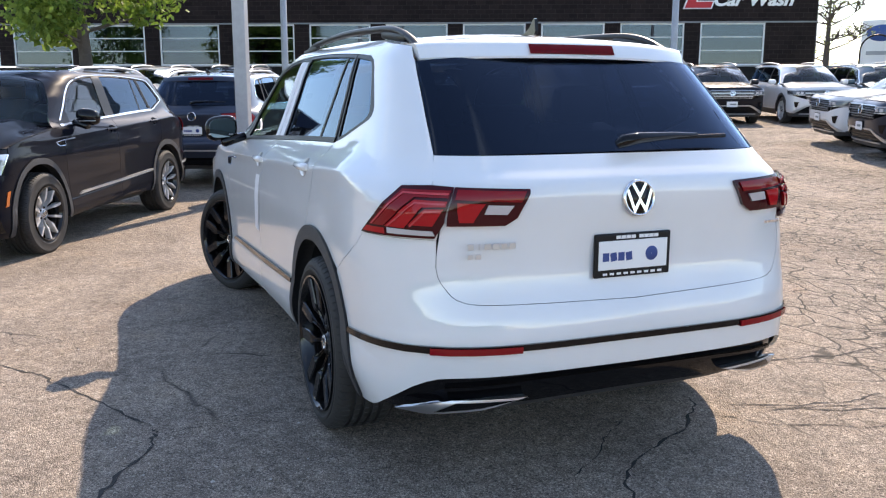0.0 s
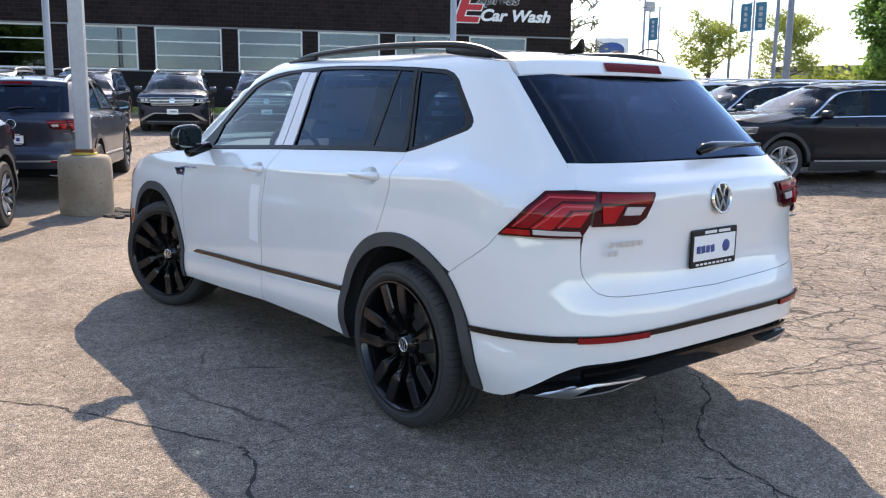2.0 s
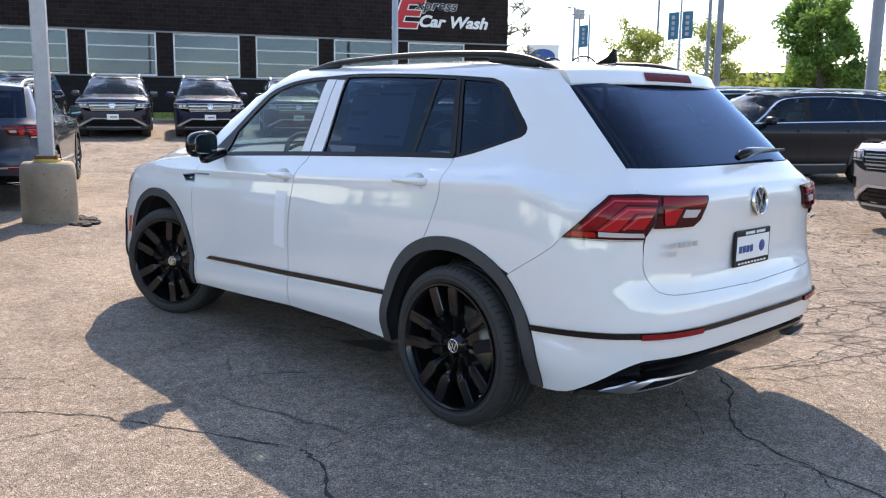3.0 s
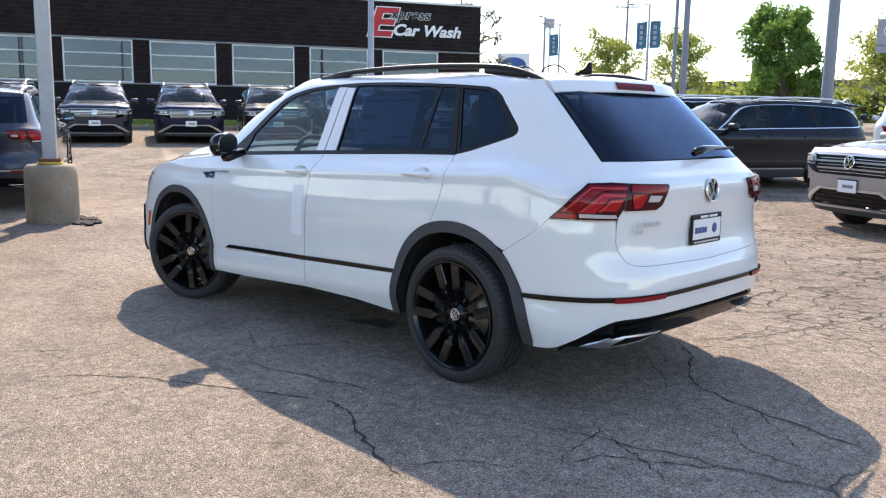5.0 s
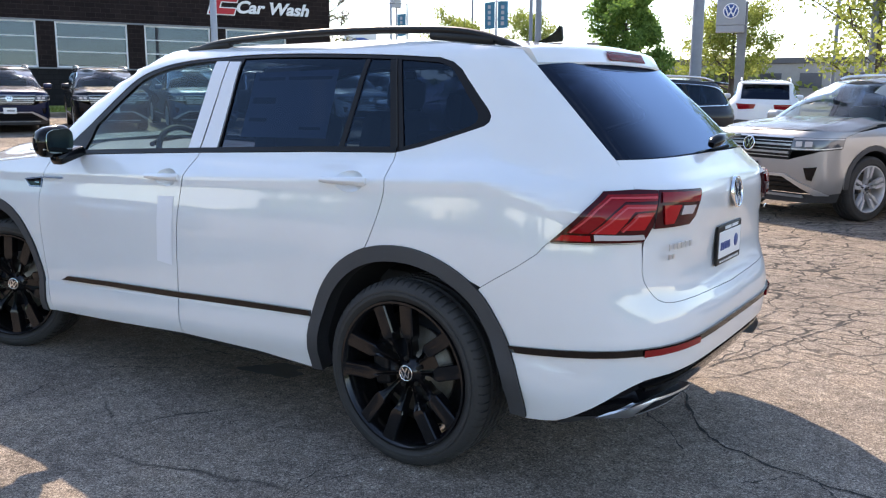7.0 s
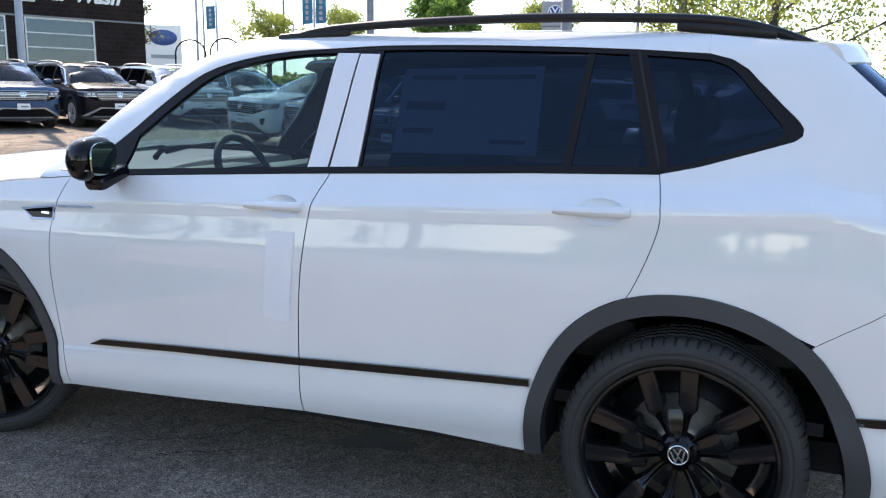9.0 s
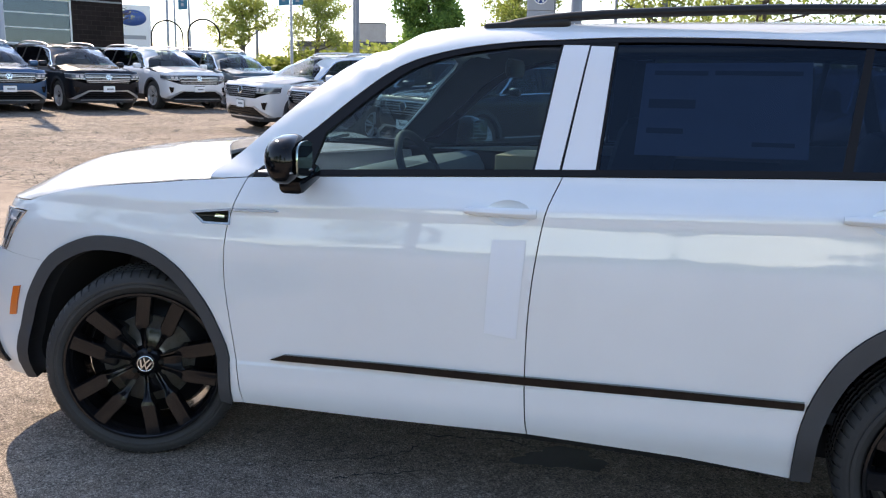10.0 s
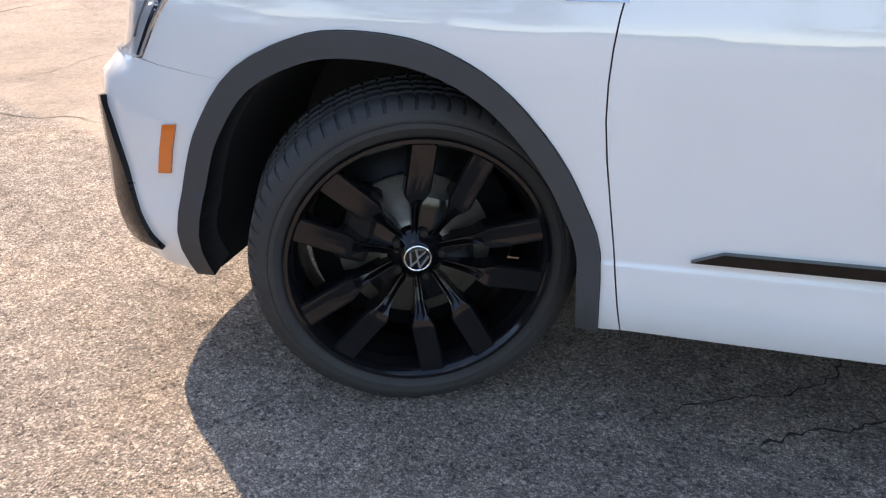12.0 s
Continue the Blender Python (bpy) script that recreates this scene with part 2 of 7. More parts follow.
def interp(tab, v):
    """Smooth value of a table of pairs."""
    n = len(tab)
    if v <= tab[0][0]:
        return tab[0][1]
    if v >= tab[-1][0]:
        return tab[-1][1]
    i = max(k for k in range(n - 1) if tab[k][0] <= v)

    def slope(k):
        if k <= 0:
            return (tab[1][1] - tab[0][1]) / (tab[1][0] - tab[0][0])
        if k >= n - 1:
            return (tab[-1][1] - tab[-2][1]) / (tab[-1][0] - tab[-2][0])
        a = (tab[k][1] - tab[k - 1][1]) / (tab[k][0] - tab[k - 1][0])
        b = (tab[k + 1][1] - tab[k][1]) / (tab[k + 1][0] - tab[k][0])
        return 0.0 if a * b <= 0 else 2 * a * b / (a + b)

    (x0, y0), (x1, y1) = tab[i], tab[i + 1]
    h = x1 - x0
    u = (v - x0) / h
    return ((2 * u ** 3 - 3 * u * u + 1) * y0 + (u ** 3 - 2 * u * u + u) * h * slope(i)
            + (3 * u * u - 2 * u ** 3) * y1 + (u ** 3 - u * u) * h * slope(i + 1))


def ease(a, b, v):
    u = min(1.0, max(0.0, (v - a) / (b - a)))
    return u * u * (3 - 2 * u)


class Shell:
    """The skin of a car body: s = x along the flank; below 0 it wraps round the tail, past the front corner round the nose."""

    def __init__(self, half, tail, nose, screen, corner=2.6, back=4.6, front=7, belt=(1.0, 1.18), cab=0.9, folds=(), slant=0.0):
        self.half, self.tail, self.nose, self.screen = half, tail, nose, screen
        self.corner, self.back, self.front, self.belt, self.cab = corner, back, front, belt, cab
        self.folds, self.slant = folds, slant

    def crease(self, s):
        return 1.0 + self.slant * (1.98 - s)

    def wide(self, s, z):
        """Half the width of the body; the shoulder crease climbs towards the tail."""
        if not self.slant:
            return interp(self.half, z)
        k = ease(-0.80, -0.30, s) * ease(3.1, 2.6, s)
        c = 0.985 + (self.crease(s) - 0.985) * k
        low, high = 0.88, max(1.13, c + 0.095)
        if z < 0.62:
            z -= self.slant * (1.98 - s) * k * ease(0.62, 0.52, z) * ease(0.20, 0.32, z)
        elif low < z < c:
            z = low + (z - low) * (0.985 - low) / (c - low)
        elif c <= z < high:
            z = 0.985 + (z - c) * (high - 0.985) / (high - c)
        return interp(self.half, z)

    def flank(self, x, z):
        w = self.wide(x, z)
        low = 1.0 if x < self.corner else max(0.0, 1 - ((x - self.corner) / interp(self.nose, z)) ** self.front) ** (1 / self.front)
        up = 1.0 if x < self.cab else max(0.001, 1 - min(1, (x - self.cab) / (interp(self.screen, z) + 0.3)) ** 8) ** 0.125
        low_belt, high_belt = self.belt
        if self.slant:
            low_belt += 0.09 * ease(1.9, 2.45, x)
        b = ease(low_belt, high_belt, z)
        return w * ((1 - b) * low + b * up)

    def at(self, s, z):
        if s >= self.corner and z < self.belt[1]:
            a = (s - self.corner) * math.pi / 2 / 1.7
            c, d = math.cos(a), math.sin(a)
            r = (abs(c) ** self.front + abs(d) ** self.front) ** (-1 / self.front)
            ahead = interp(self.nose, z)
            if self.slant:
                # the step under the headlights fades out along the wing
                plain = interp(((0.60, 1.075), (0.70, 1.06), (0.85, 1.01), (0.95, .93), (1.02, .79)), z)
                ahead += (plain - ahead) * ease(3.46, 3.22, s) * ease(0.58, 0.64, z) * ease(1.03, 0.98, z)
            return Vector((self.corner + ahead * r * d, self.wide(s, z) * r * c, z))
        if s >= 0:
            return Vector((s, self.flank(s, z), z))
        a = -s * math.pi / 2 / 1.6
        c, d = math.cos(a), math.sin(a)
        r = (abs(c) ** self.back + abs(d) ** self.back) ** (-1 / self.back)
        deep = interp(self.tail, z)
        if self.slant:
            soft = interp(((0.60, .978), (0.68, .966), (0.80, .944), (0.90, .934)), z)
            deep += (soft - deep) * ease(1.50, 0.50, min(-s, 3.2 + s)) * ease(0.58, 0.62, z) * ease(0.92, 0.88, z)
        return Vector((-deep * r * d, self.wide(s, z) * r * c, z))

    def normal(self, s, z):
        e = 0.003
        n = (self.at(s + e, z) - self.at(s - e, z)).cross(self.at(s, z + e) - self.at(s, z - e))
        n.normalize()
        return -n if n.dot(self.at(s, z) - Vector((1.3, 0, z - 0.1))) < 0 else n

    def panel(self, outline, proud=0.0, depth=0.014, cell=0.07, side=1, shrink=0.002, dome=0.0, bowl=None):
        """A piece of the skin with the outline (s, z): bent to the body, with turned-in edges."""
        pts = [p for i, p in enumerate(outline) if (Vector(p) - Vector(outline[i - 1])).length > 1e-4]
        area = sum(pts[i - 1][0] * pts[i][1] - pts[i][0] * pts[i - 1][1] for i in range(len(pts)))
        if area < 0:
            pts.reverse()
        if shrink:
            moved = []
            for i, p in enumerate(pts):
                a = Vector(p) - Vector(pts[i - 1])
                b = Vector(pts[(i + 1) % len(pts)]) - Vector(p)
                n = Vector((-a.y, a.x)).normalized() + Vector((-b.y, b.x)).normalized()
                n = n.normalized() if n.length > 0.2 else Vector((0, 0))
                moved.append((p[0] + n.x * shrink, p[1] + n.y * shrink))
            pts = moved
        bm = bmesh.new()
        bm.faces.new([bm.verts.new((x, y, 0)) for x, y in pts])
        for k, way in ((0, (1, 0, 0)), (1, (0, 1, 0))):
            lo, hi = min(p[k] for p in pts), max(p[k] for p in pts)
            c = math.floor(lo / cell) * cell + cell
            while c < hi:
                bmesh.ops.bisect_plane(bm, geom=bm.verts[:] + bm.edges[:] + bm.faces[:], plane_co=Vector(way) * c, plane_no=way, dist=1e-5)
                c += cell
        for c in (self.folds if cell < 0.09 else ()):
            slope = Vector((self.slant, 1, 0)).normalized()
            bmesh.ops.bisect_plane(bm, geom=bm.verts[:] + bm.edges[:] + bm.faces[:], plane_co=(1.98, 1.0 + c, 0), plane_no=slope, dist=1e-5)
        bm.normal_update()
        flip = bm.faces[:][0].normal.z < 0
        verts, normals = [], []
        index = {}
        for v in bm.verts:
            s, z = v.co.x, v.co.y
            p, n = self.at(s, z), self.normal(s, z)
            rim = any(len(e.link_faces) == 1 for e in v.link_edges)
            index[v] = len(verts)
            verts.append(p + n * (proud + (0 if rim else dome)))
            if bowl:
                n = (n - Vector((s - bowl[0], 0, 2 * (z - bowl[1]))) * bowl[2]).normalized()
            normals.append(n)
        faces, loops = [], []
        for f in bm.faces:
            vs = [l.vert for l in f.loops]
            a, b, c = (verts[index[v]] for v in vs[:3])
            order = [index[v] for v in vs]
            faces.append(order)
            loops.append([normals[i] for i in order])
        if depth:
            for e in bm.edges:
                if len(e.link_faces) == 1:
                    l = [l for l in e.link_loops][0]
                    i, j = index[l.vert], index[l.link_loop_next.vert]
                    n = len(verts)
                    pi, pj = verts[i], verts[j]
                    verts += [pi, pj, pj - normals[j] * depth, pi - normals[i] * depth]
                    out = (pj - pi).cross(normals[i]).normalized()
                    normals += [out] * 4
                    faces.append([n + 1, n, n + 3, n + 2])
                    loops.append([(normals[i] + out * 0.8).normalized(), (normals[i] + out * 0.8).normalized(), out, out])
        bm.free()
        if side < 0:
            verts = [Vector((v.x, -v.y, v.z)) for v in verts]
            faces = [list(reversed(f)) for f in faces]
            loops = [[Vector((n.x, -n.y, n.z)) for n in reversed(ls)] for ls in loops]
        # the flank's outline runs against the body's outward side: turn the faces to their normals
        for k, f in enumerate(faces):
            a, b, c = verts[f[0]], verts[f[1]], verts[f[2]]
            g = sum(((verts[f[i]] - a).cross(verts[f[i + 1]] - a) for i in range(1, len(f) - 1)), Vector())
            if g.dot(sum(loops[k], Vector())) < 0:
                f.reverse()
                loops[k].reverse()
        me = bpy.data.meshes.new("panel")
        me.from_pydata([tuple(v) for v in verts], [], faces)
        me.polygons.foreach_set("use_smooth", [True] * len(me.polygons))
        me.normals_split_custom_set([tuple(n) for ls in loops for n in ls])
        me.update()
        return me

    def band(self, line, width, proud=0.0, side=1, cell=0.1, depth=0.01, ends=None):
        """A strip of the skin along a line (s, z), widened to its left by width."""
        pts = [Vector(p) for p in line]
        other = []
        for i, p in enumerate(pts):
            d = (pts[min(i + 1, len(pts) - 1)] - pts[max(i - 1, 0)]).normalized()
            other.append(p + Vector((-d.y, d.x)) * width)
        return self.panel([tuple(p) for p in pts] + [tuple(p) for p in reversed(other)], proud, depth, cell, side, 0)


def mirrored(outline):
    """The outline (s, z) on the other side of the tail's middle."""
    return [(-3.2 - s, z) for s, z in reversed(outline)]

# ---- ground ----
def ground_z(x, y):
    """The lot is level round the car and climbs gently towards the building."""
    u = (0.85 * x - 0.53 * y - 7.0) * 1.2
    return 0.034 / 1.2 * (math.log1p(math.exp(u)) if u < 30 else u)


def asphalt():
    m = material("worn_asphalt", (0.2, 0.18, 0.16), 0.88, Specular_IOR_Level=0.25)
    v = coords(m)
    # stones of several sizes, pale tops, and shade painted into the pits between them
    stones = node(m, "ShaderNodeTexVoronoi", Scale=185.0)
    link(m, v, stones.inputs["Vector"])
    tone = node(m, "ShaderNodeSeparateColor")
    link(m, stones.outputs["Color"], tone.inputs["Color"])
    stone_col = ramp(m, tone.outputs["Red"], [(0.0, (0.115, 0.094, 0.077)), (0.30, (0.245, 0.203, 0.166)), (0.70, (0.375, 0.312, 0.254)), (1.0, (0.70, 0.595, 0.49))])
    pit_shade = ramp(m, stones.outputs["Distance"], [(0.30, (1.12, 1.12, 1.12)), (0.50, (0.86, 0.85, 0.84)), (0.70, (0.42, 0.41, 0.40))])
    stone_col = mix(m, 1.0, stone_col, pit_shade, "MULTIPLY")
    grit = noise_tex(m, v, 380.0, 3.0)
    stone_col = mix(m, 0.42, stone_col, ramp(m, grit, [(0.38, (0.090, 0.074, 0.061)), (0.62, (0.48, 0.400, 0.325))]))
    # a few pale and a few black stones stand out
    coarse = node(m, "ShaderNodeTexVoronoi", Scale=125.0)
    link(m, v, coarse.inputs["Vector"])
    pick = node(m, "ShaderNodeSeparateColor")
    link(m, coarse.outputs["Color"], pick.inputs["Color"])
    stone_col = mix(m, ramp(m, pick.outputs["Green"], [(0.90, 0.0), (0.94, 0.45)]), stone_col, (0.66, 0.58, 0.48))
    stone_col = mix(m, ramp(m, pick.outputs["Blue"], [(0.06, 0.55), (0.10, 0.0)]), stone_col, (0.030, 0.026, 0.023))
    uneven = noise_tex(m, v, 14.0, 4.0, 0.7)
    stone_col = mix(m, 1.0, stone_col, ramp(m, uneven, [(0.30, (0.70, 0.70, 0.70)), (0.70, (1.28, 1.28, 1.28))]), "MULTIPLY")
    # position on the lot
    sep = node(m, "ShaderNodeSeparateXYZ")
    tc = node(m, "ShaderNodeTexCoord")
    link(m, tc.outputs["Object"], sep.inputs[0])
    ragged = noise_tex(m, v, 1.6, 5.0, 0.7)

    def beyond(nx, ny, at, soft, rough_edge):
        """1 on the far side of a straight line over the lot, with a ragged edge."""
        fx = node(m, "ShaderNodeMath")
        fx.operation = "MULTIPLY_ADD"
        fx.inputs[1].default_value, fx.inputs[2].default_value = -nx, at - rough_edge * 0.5
        link(m, sep.outputs["X"], fx.inputs[0])
        fy = node(m, "ShaderNodeMath")
        fy.operation = "MULTIPLY_ADD"
        fy.inputs[1].default_value = -ny
        link(m, sep.outputs["Y"], fy.inputs[0])
        link(m, fx.outputs[0], fy.inputs[2])
        fr = node(m, "ShaderNodeMath")
        fr.operation = "MULTIPLY_ADD"
        fr.inputs[1].default_value = rough_edge
        link(m, ragged, fr.inputs[0])
        link(m, fy.outputs[0], fr.inputs[2])
        out = node(m, "ShaderNodeMapRange")
        out.inputs["From Min"].default_value, out.inputs["From Max"].default_value = -soft, soft
        link(m, fr.outputs[0], out.inputs["Value"])
        return out.outputs[0]

    # past a joint ahead of the car lies an older, smoother strip, and past that the tired stretch
    joint = beyond(0.43, 0.903, 1.667, 0.03, 0.25)
    strip_end = beyond(0.243, 0.970, -2.305, 0.25, 0.6)
    ahead = node(m, "ShaderNodeMapRange")
    ahead.inputs["From Min"].default_value, ahead.inputs["From Max"].default_value = 2.2, 3.6
    link(m, sep.outputs["X"], ahead.inputs["Value"])
    old_strip = mix(m, 1.0, mix(m, 1.0, joint, ahead.outputs[0], "MULTIPLY"), mix(m, strip_end, (1.0, 1.0, 1.0), (0.0, 0.0, 0.0)), "MULTIPLY")
    fines = ramp(m, noise_tex(m, v, 45.0, 5.0, 0.75), [(0.30, (0.230, 0.180, 0.138)), (0.70, (0.400, 0.322, 0.252))])
    c = mix(m, mix(m, 1.0, old_strip, (0.72, 0.72, 0.72), "MULTIPLY"), stone_col, fines)
    # broad stains, pale worn lanes, rusty dust
    broad = noise_tex(m, v, 0.35, 5.0, 0.65)
    c = mix(m, 1.0, c, ramp(m, broad, [(0.30, (0.79, 0.775, 0.77)), (0.55, (1.09, 1.09, 1.10)), (0.75, (1.30, 1.26, 1.20))]), "MULTIPLY")
    blot = noise_tex(m, v, 2.1, 4.0, 0.7)
    c = mix(m, 1.0, c, ramp(m, blot, [(0.32, (0.76, 0.75, 0.75)), (0.50, (1.0, 1.0, 1.0)), (0.72, (1.10, 1.06, 1.0))]), "MULTIPLY")
    rusty = noise_tex(m, coords(m, scale=(1.0, 1.0, 1.0)), 0.9, 4.0, 0.6)
    c = mix(m, ramp(m, rusty, [(0.60, 0.0), (0.74, 0.28)]), c, mix(m, 1.0, c, (1.08, 0.82, 0.70), "MULTIPLY"))
    # the tired stretch: crazing in two sizes, broken and uneven, with dark stains along it
    side = beyond(0.10, 1.0, -1.35, 0.7, 1.2)
    far = mix(m, 1.0, side, mix(m, old_strip, (1.0, 1.0, 1.0), (0.15, 0.15, 0.15)), "MULTIPLY")
    warp = node(m, "ShaderNodeTexNoise", Scale=2.2, Detail=3.0, Roughness=0.55)
    link(m, v, warp.inputs["Vector"])
    bent = node(m, "ShaderNodeMix")
    bent.data_type, bent.blend_type = "RGBA", "LINEAR_LIGHT"
    bent.inputs[0].default_value = 0.12
    link(m, v, bent.inputs[6])
    link(m, warp.outputs["Color"], bent.inputs[7])

    def craze(scale, wide, stretch):
        mp = node(m, "ShaderNodeMapping")
        mp.inputs["Scale"].default_value = stretch
        mp.inputs["Rotation"].default_value = (0, 0, radians(25))
        link(m, bent.outputs[2], mp.inputs["Vector"])
        n = node(m, "ShaderNodeTexVoronoi", Scale=scale)
        n.feature = "DISTANCE_TO_EDGE"
        link(m, mp.outputs["Vector"], n.inputs["Vector"])
        return ramp(m, n.outputs["Distance"], [(0.0, 1.0), (wide * 0.4, 0.9), (wide, 0.0)])

    here = lambda scale, lo, hi: ramp(m, noise_tex(m, v, scale, 4.0, 0.65), [(lo, 0.0), (hi, 1.0)])
    net = mix(m, 1.0, craze(2.6, 0.032, (1.0, 1.6, 1.0)), here(0.9, 0.30, 0.42), "MULTIPLY")
    fine_net = mix(m, 1.0, craze(6.0, 0.050, (1.0, 1.4, 1.0)), here(1.3, 0.44, 0.54), "MULTIPLY")
    net = mix(m, 1.0, mix(m, 1.0, net, fine_net, "LIGHTEN"), far, "MULTIPLY")
    stain = mix(m, 1.0, here(0.55, 0.48, 0.62), far, "MULTIPLY")
    c = mix(m, stain, c, mix(m, 1.0, c, (0.90, 0.88, 0.86), "MULTIPLY"))
    long_line = craze(0.42, 0.0048, (1.0, 1.0, 1.0))
    some = mix(m, 1.0, long_line, here(0.8, 0.45, 0.60), "MULTIPLY")
    cracks = mix(m, 1.0, net, some, "LIGHTEN")
    c = mix(m, cracks, c, (0.020, 0.018, 0.016))
    base(m, c)
    h = mix(m, 0.30, mix(m, stones.outputs["Distance"], (1.0, 1.0, 1.0), (0.0, 0.0, 0.0)), grit)
    h = mix(m, mix(m, 1.0, old_strip, (0.6, 0.6, 0.6), "MULTIPLY"), h, (0.5, 0.5, 0.5))
    h = mix(m, cracks, h, (0.0, 0.0, 0.0))
    bump(m, h, 0.9, 0.010)
    return m


ASPHALT = asphalt()
CRACK = mottled("crack_filling", (0.022, 0.020, 0.018), (0.045, 0.040, 0.036), 9.0, 0.95, relief=0.3, grain=160)
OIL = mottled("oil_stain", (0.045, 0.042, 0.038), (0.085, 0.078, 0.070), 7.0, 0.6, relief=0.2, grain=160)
GRASS = mottled("mown_grass", (0.130, 0.170, 0.028), (0.250, 0.290, 0.055), 1.5, 0.9, relief=0.6, grain=60)
CONCRETE = mottled("weathered_concrete", (0.20, 0.160, 0.112), (0.38, 0.315, 0.232), 3.0, 0.9, relief=0.5, grain=70)
# dark specks put the shade of small surface pits into the colour
pit_shade = ramp(CONCRETE, noise_tex(CONCRETE, coords(CONCRETE, scale=(1.0, 1.0, 2.2)), 17.0, 3.0, 0.65), [(0.30, 0.75), (0.36, 0.0)])
old = CONCRETE.node_tree.nodes["Principled BSDF"].inputs["Base Color"].links[0].from_socket
base(CONCRETE, mix(CONCRETE, pit_shade, old, (0.06, 0.048, 0.036)))
CHIPS = mottled("broken_tarmac", (0.02, 0.02, 0.02), (0.05, 0.05, 0.05), 20.0, 0.9, relief=0.3, grain=120)

xs = sorted({-3000, -800, -300, -120, 3000, 800, 300, 150} | {v for v in range(-60, 101, 4)})
bm = loft([[Vector((x, y, ground_z(min(x, 60), max(y, -60)))) for x in xs] for y in xs])
bmesh.ops.recalc_face_normals(bm, faces=bm.faces[:])
if bm.faces[:][0].normal.z < 0:
    bmesh.ops.reverse_faces(bm, faces=bm.faces[:])
lot = tagged(part("ground", bm, ASPHALT), "worn beige-grey asphalt lot with cracks", "ground", kind="structure")


def crack(points, width, seed):
    """An open joint in the tarmac: a ragged dark sliver along a wandering line."""
    rnd = random.Random(seed)
    line = curve([(x, y, 0) for x, y in points], 14)
    bm = bmesh.new()
    a, b = [], []
    drift = slow = 0.0
    for i, (x, y, z) in enumerate(line):
        q = Vector(line[min(i + 1, len(line) - 1)]) - Vector(line[max(i - 1, 0)])
        n = Vector((-q.y, q.x, 0)).normalized()
        slow = slow * 0.88 + rnd.uniform(-0.012, 0.012)
        drift = slow + rnd.uniform(-0.006, 0.006)
        ends = min(1.0, i / 4, (len(line) - 1 - i) / 4)
        w = width * rnd.choice((0.25, 0.45, 0.6, 0.8, 1.1)) * max(0.12, ends)
        c = Vector((x, y, ground_z(x, y) + 0.0025)) + n * drift
        a.append(bm.verts.new(c + n * w * 0.5))
        b.append(bm.verts.new(c - n * w * 0.5))
    for i in range(len(line) - 1):
        bm.faces.new((a[i], b[i], b[i + 1], a[i + 1]))
    bmesh.ops.recalc_face_normals(bm, faces=bm.faces[:])
    if bm.faces[:][0].normal.z < 0:
        bmesh.ops.reverse_faces(bm, faces=bm.faces[:])
    tagged(part("pavement_crack", bm, CRACK), "dark open crack in the asphalt", "crack", "cracks in the lot", "structure")


crack([(1.53, 2.47), (1.22, 2.09), (0.77, 1.88), (0.21, 1.59)], 0.0158, 41)
crack([(0.21, 1.59), (0.08, 1.59), (-0.36, 1.79), (-0.70, 1.96)], 0.0198, 42)
crack([(2.07, 2.28), (1.78, 2.21), (1.73, 1.93)], 0.0080, 43)
crack([(0.14, 1.54), (0.19, 1.25), (0.07, 1.06)], 0.0068, 44)
crack([(-0.30, -0.80), (-0.60, -0.53), (-0.90, -0.05), (-1.35, 0.14), (-1.87, 0.27)], 0.0148, 45)
crack([(-0.95, 0.93), (-1.22, 1.04), (-1.46, 1.19)], 0.0130, 46)
crack([(-1.32, 0.42), (-1.55, 0.64), (-1.81, 0.67)], 0.0080, 47)
crack([(-0.92, 0.21), (-0.58, -0.16), (-0.45, -0.34)], 0.0068, 48)
crack([(-0.31, -1.87), (-0.48, -2.12), (-0.61, -2.57)], 0.0118, 49)
crack([(-0.43, -0.91), (-0.62, -1.10), (-0.73, -1.56)], 0.0068, 50)
crack([(6.14, -1.07), (5.30, -0.68), (4.36, -0.27), (3.3, 0.1)], 0.0550, 51)
crack([(5.38, -0.75), (5.12, -1.03)], 0.0118, 52)
crack([(1.94, 0.36), (1.58, 0.29), (1.36, 0.30)], 0.0100, 53)
crack([(1.92, 2.02), (1.87, 1.57), (2.05, 1.05)], 0.0060, 54)
crack([(-0.93, 0.88), (-1.05, 1.30), (-1.14, 1.17), (-1.40, 1.02), (-1.62, 0.88)], 0.0104, 55)
crack([(-0.66, 1.85), (-0.78, 1.64), (-0.95, 1.56)], 0.0088, 56)
crack([(2.20, 2.45), (1.81, 2.02), (1.50, 1.87)], 0.0080, 57)
crack([(1.20, 2.70), (1.09, 2.40), (1.10, 2.12)], 0.0080, 58)
crack([(-1.10, 0.33), (-1.31, 0.16), (-1.46, 0.28), (-1.72, 0.50)], 0.0080, 59)
crack([(-0.46, -0.82), (-0.60, -1.30), (-0.64, -1.77), (-0.80, -2.30)], 0.0128, 60)
crack([(-0.12, -1.80), (-0.43, -2.01), (-0.80, -2.20)], 0.0144, 61)
crack([(-0.60, -0.95), (-0.72, -1.30), (-0.90, -1.93), (-1.10, -2.60)], 0.0128, 62)
crack([(0.0, -1.30), (-0.07, -1.9), (-0.10, -2.62), (-0.45, -3.70)], 0.0176, 63)
crack([(-0.54, -0.73), (-0.74, -0.91), (-0.98, -1.40)], 0.0112, 64)
crack([(2.20, 0.76), (1.97, 0.63), (1.80, 0.42)], 0.0080, 65)
crack([(2.05, 0.84), (1.85, 0.72), (1.66, 0.62)], 0.0096, 66)
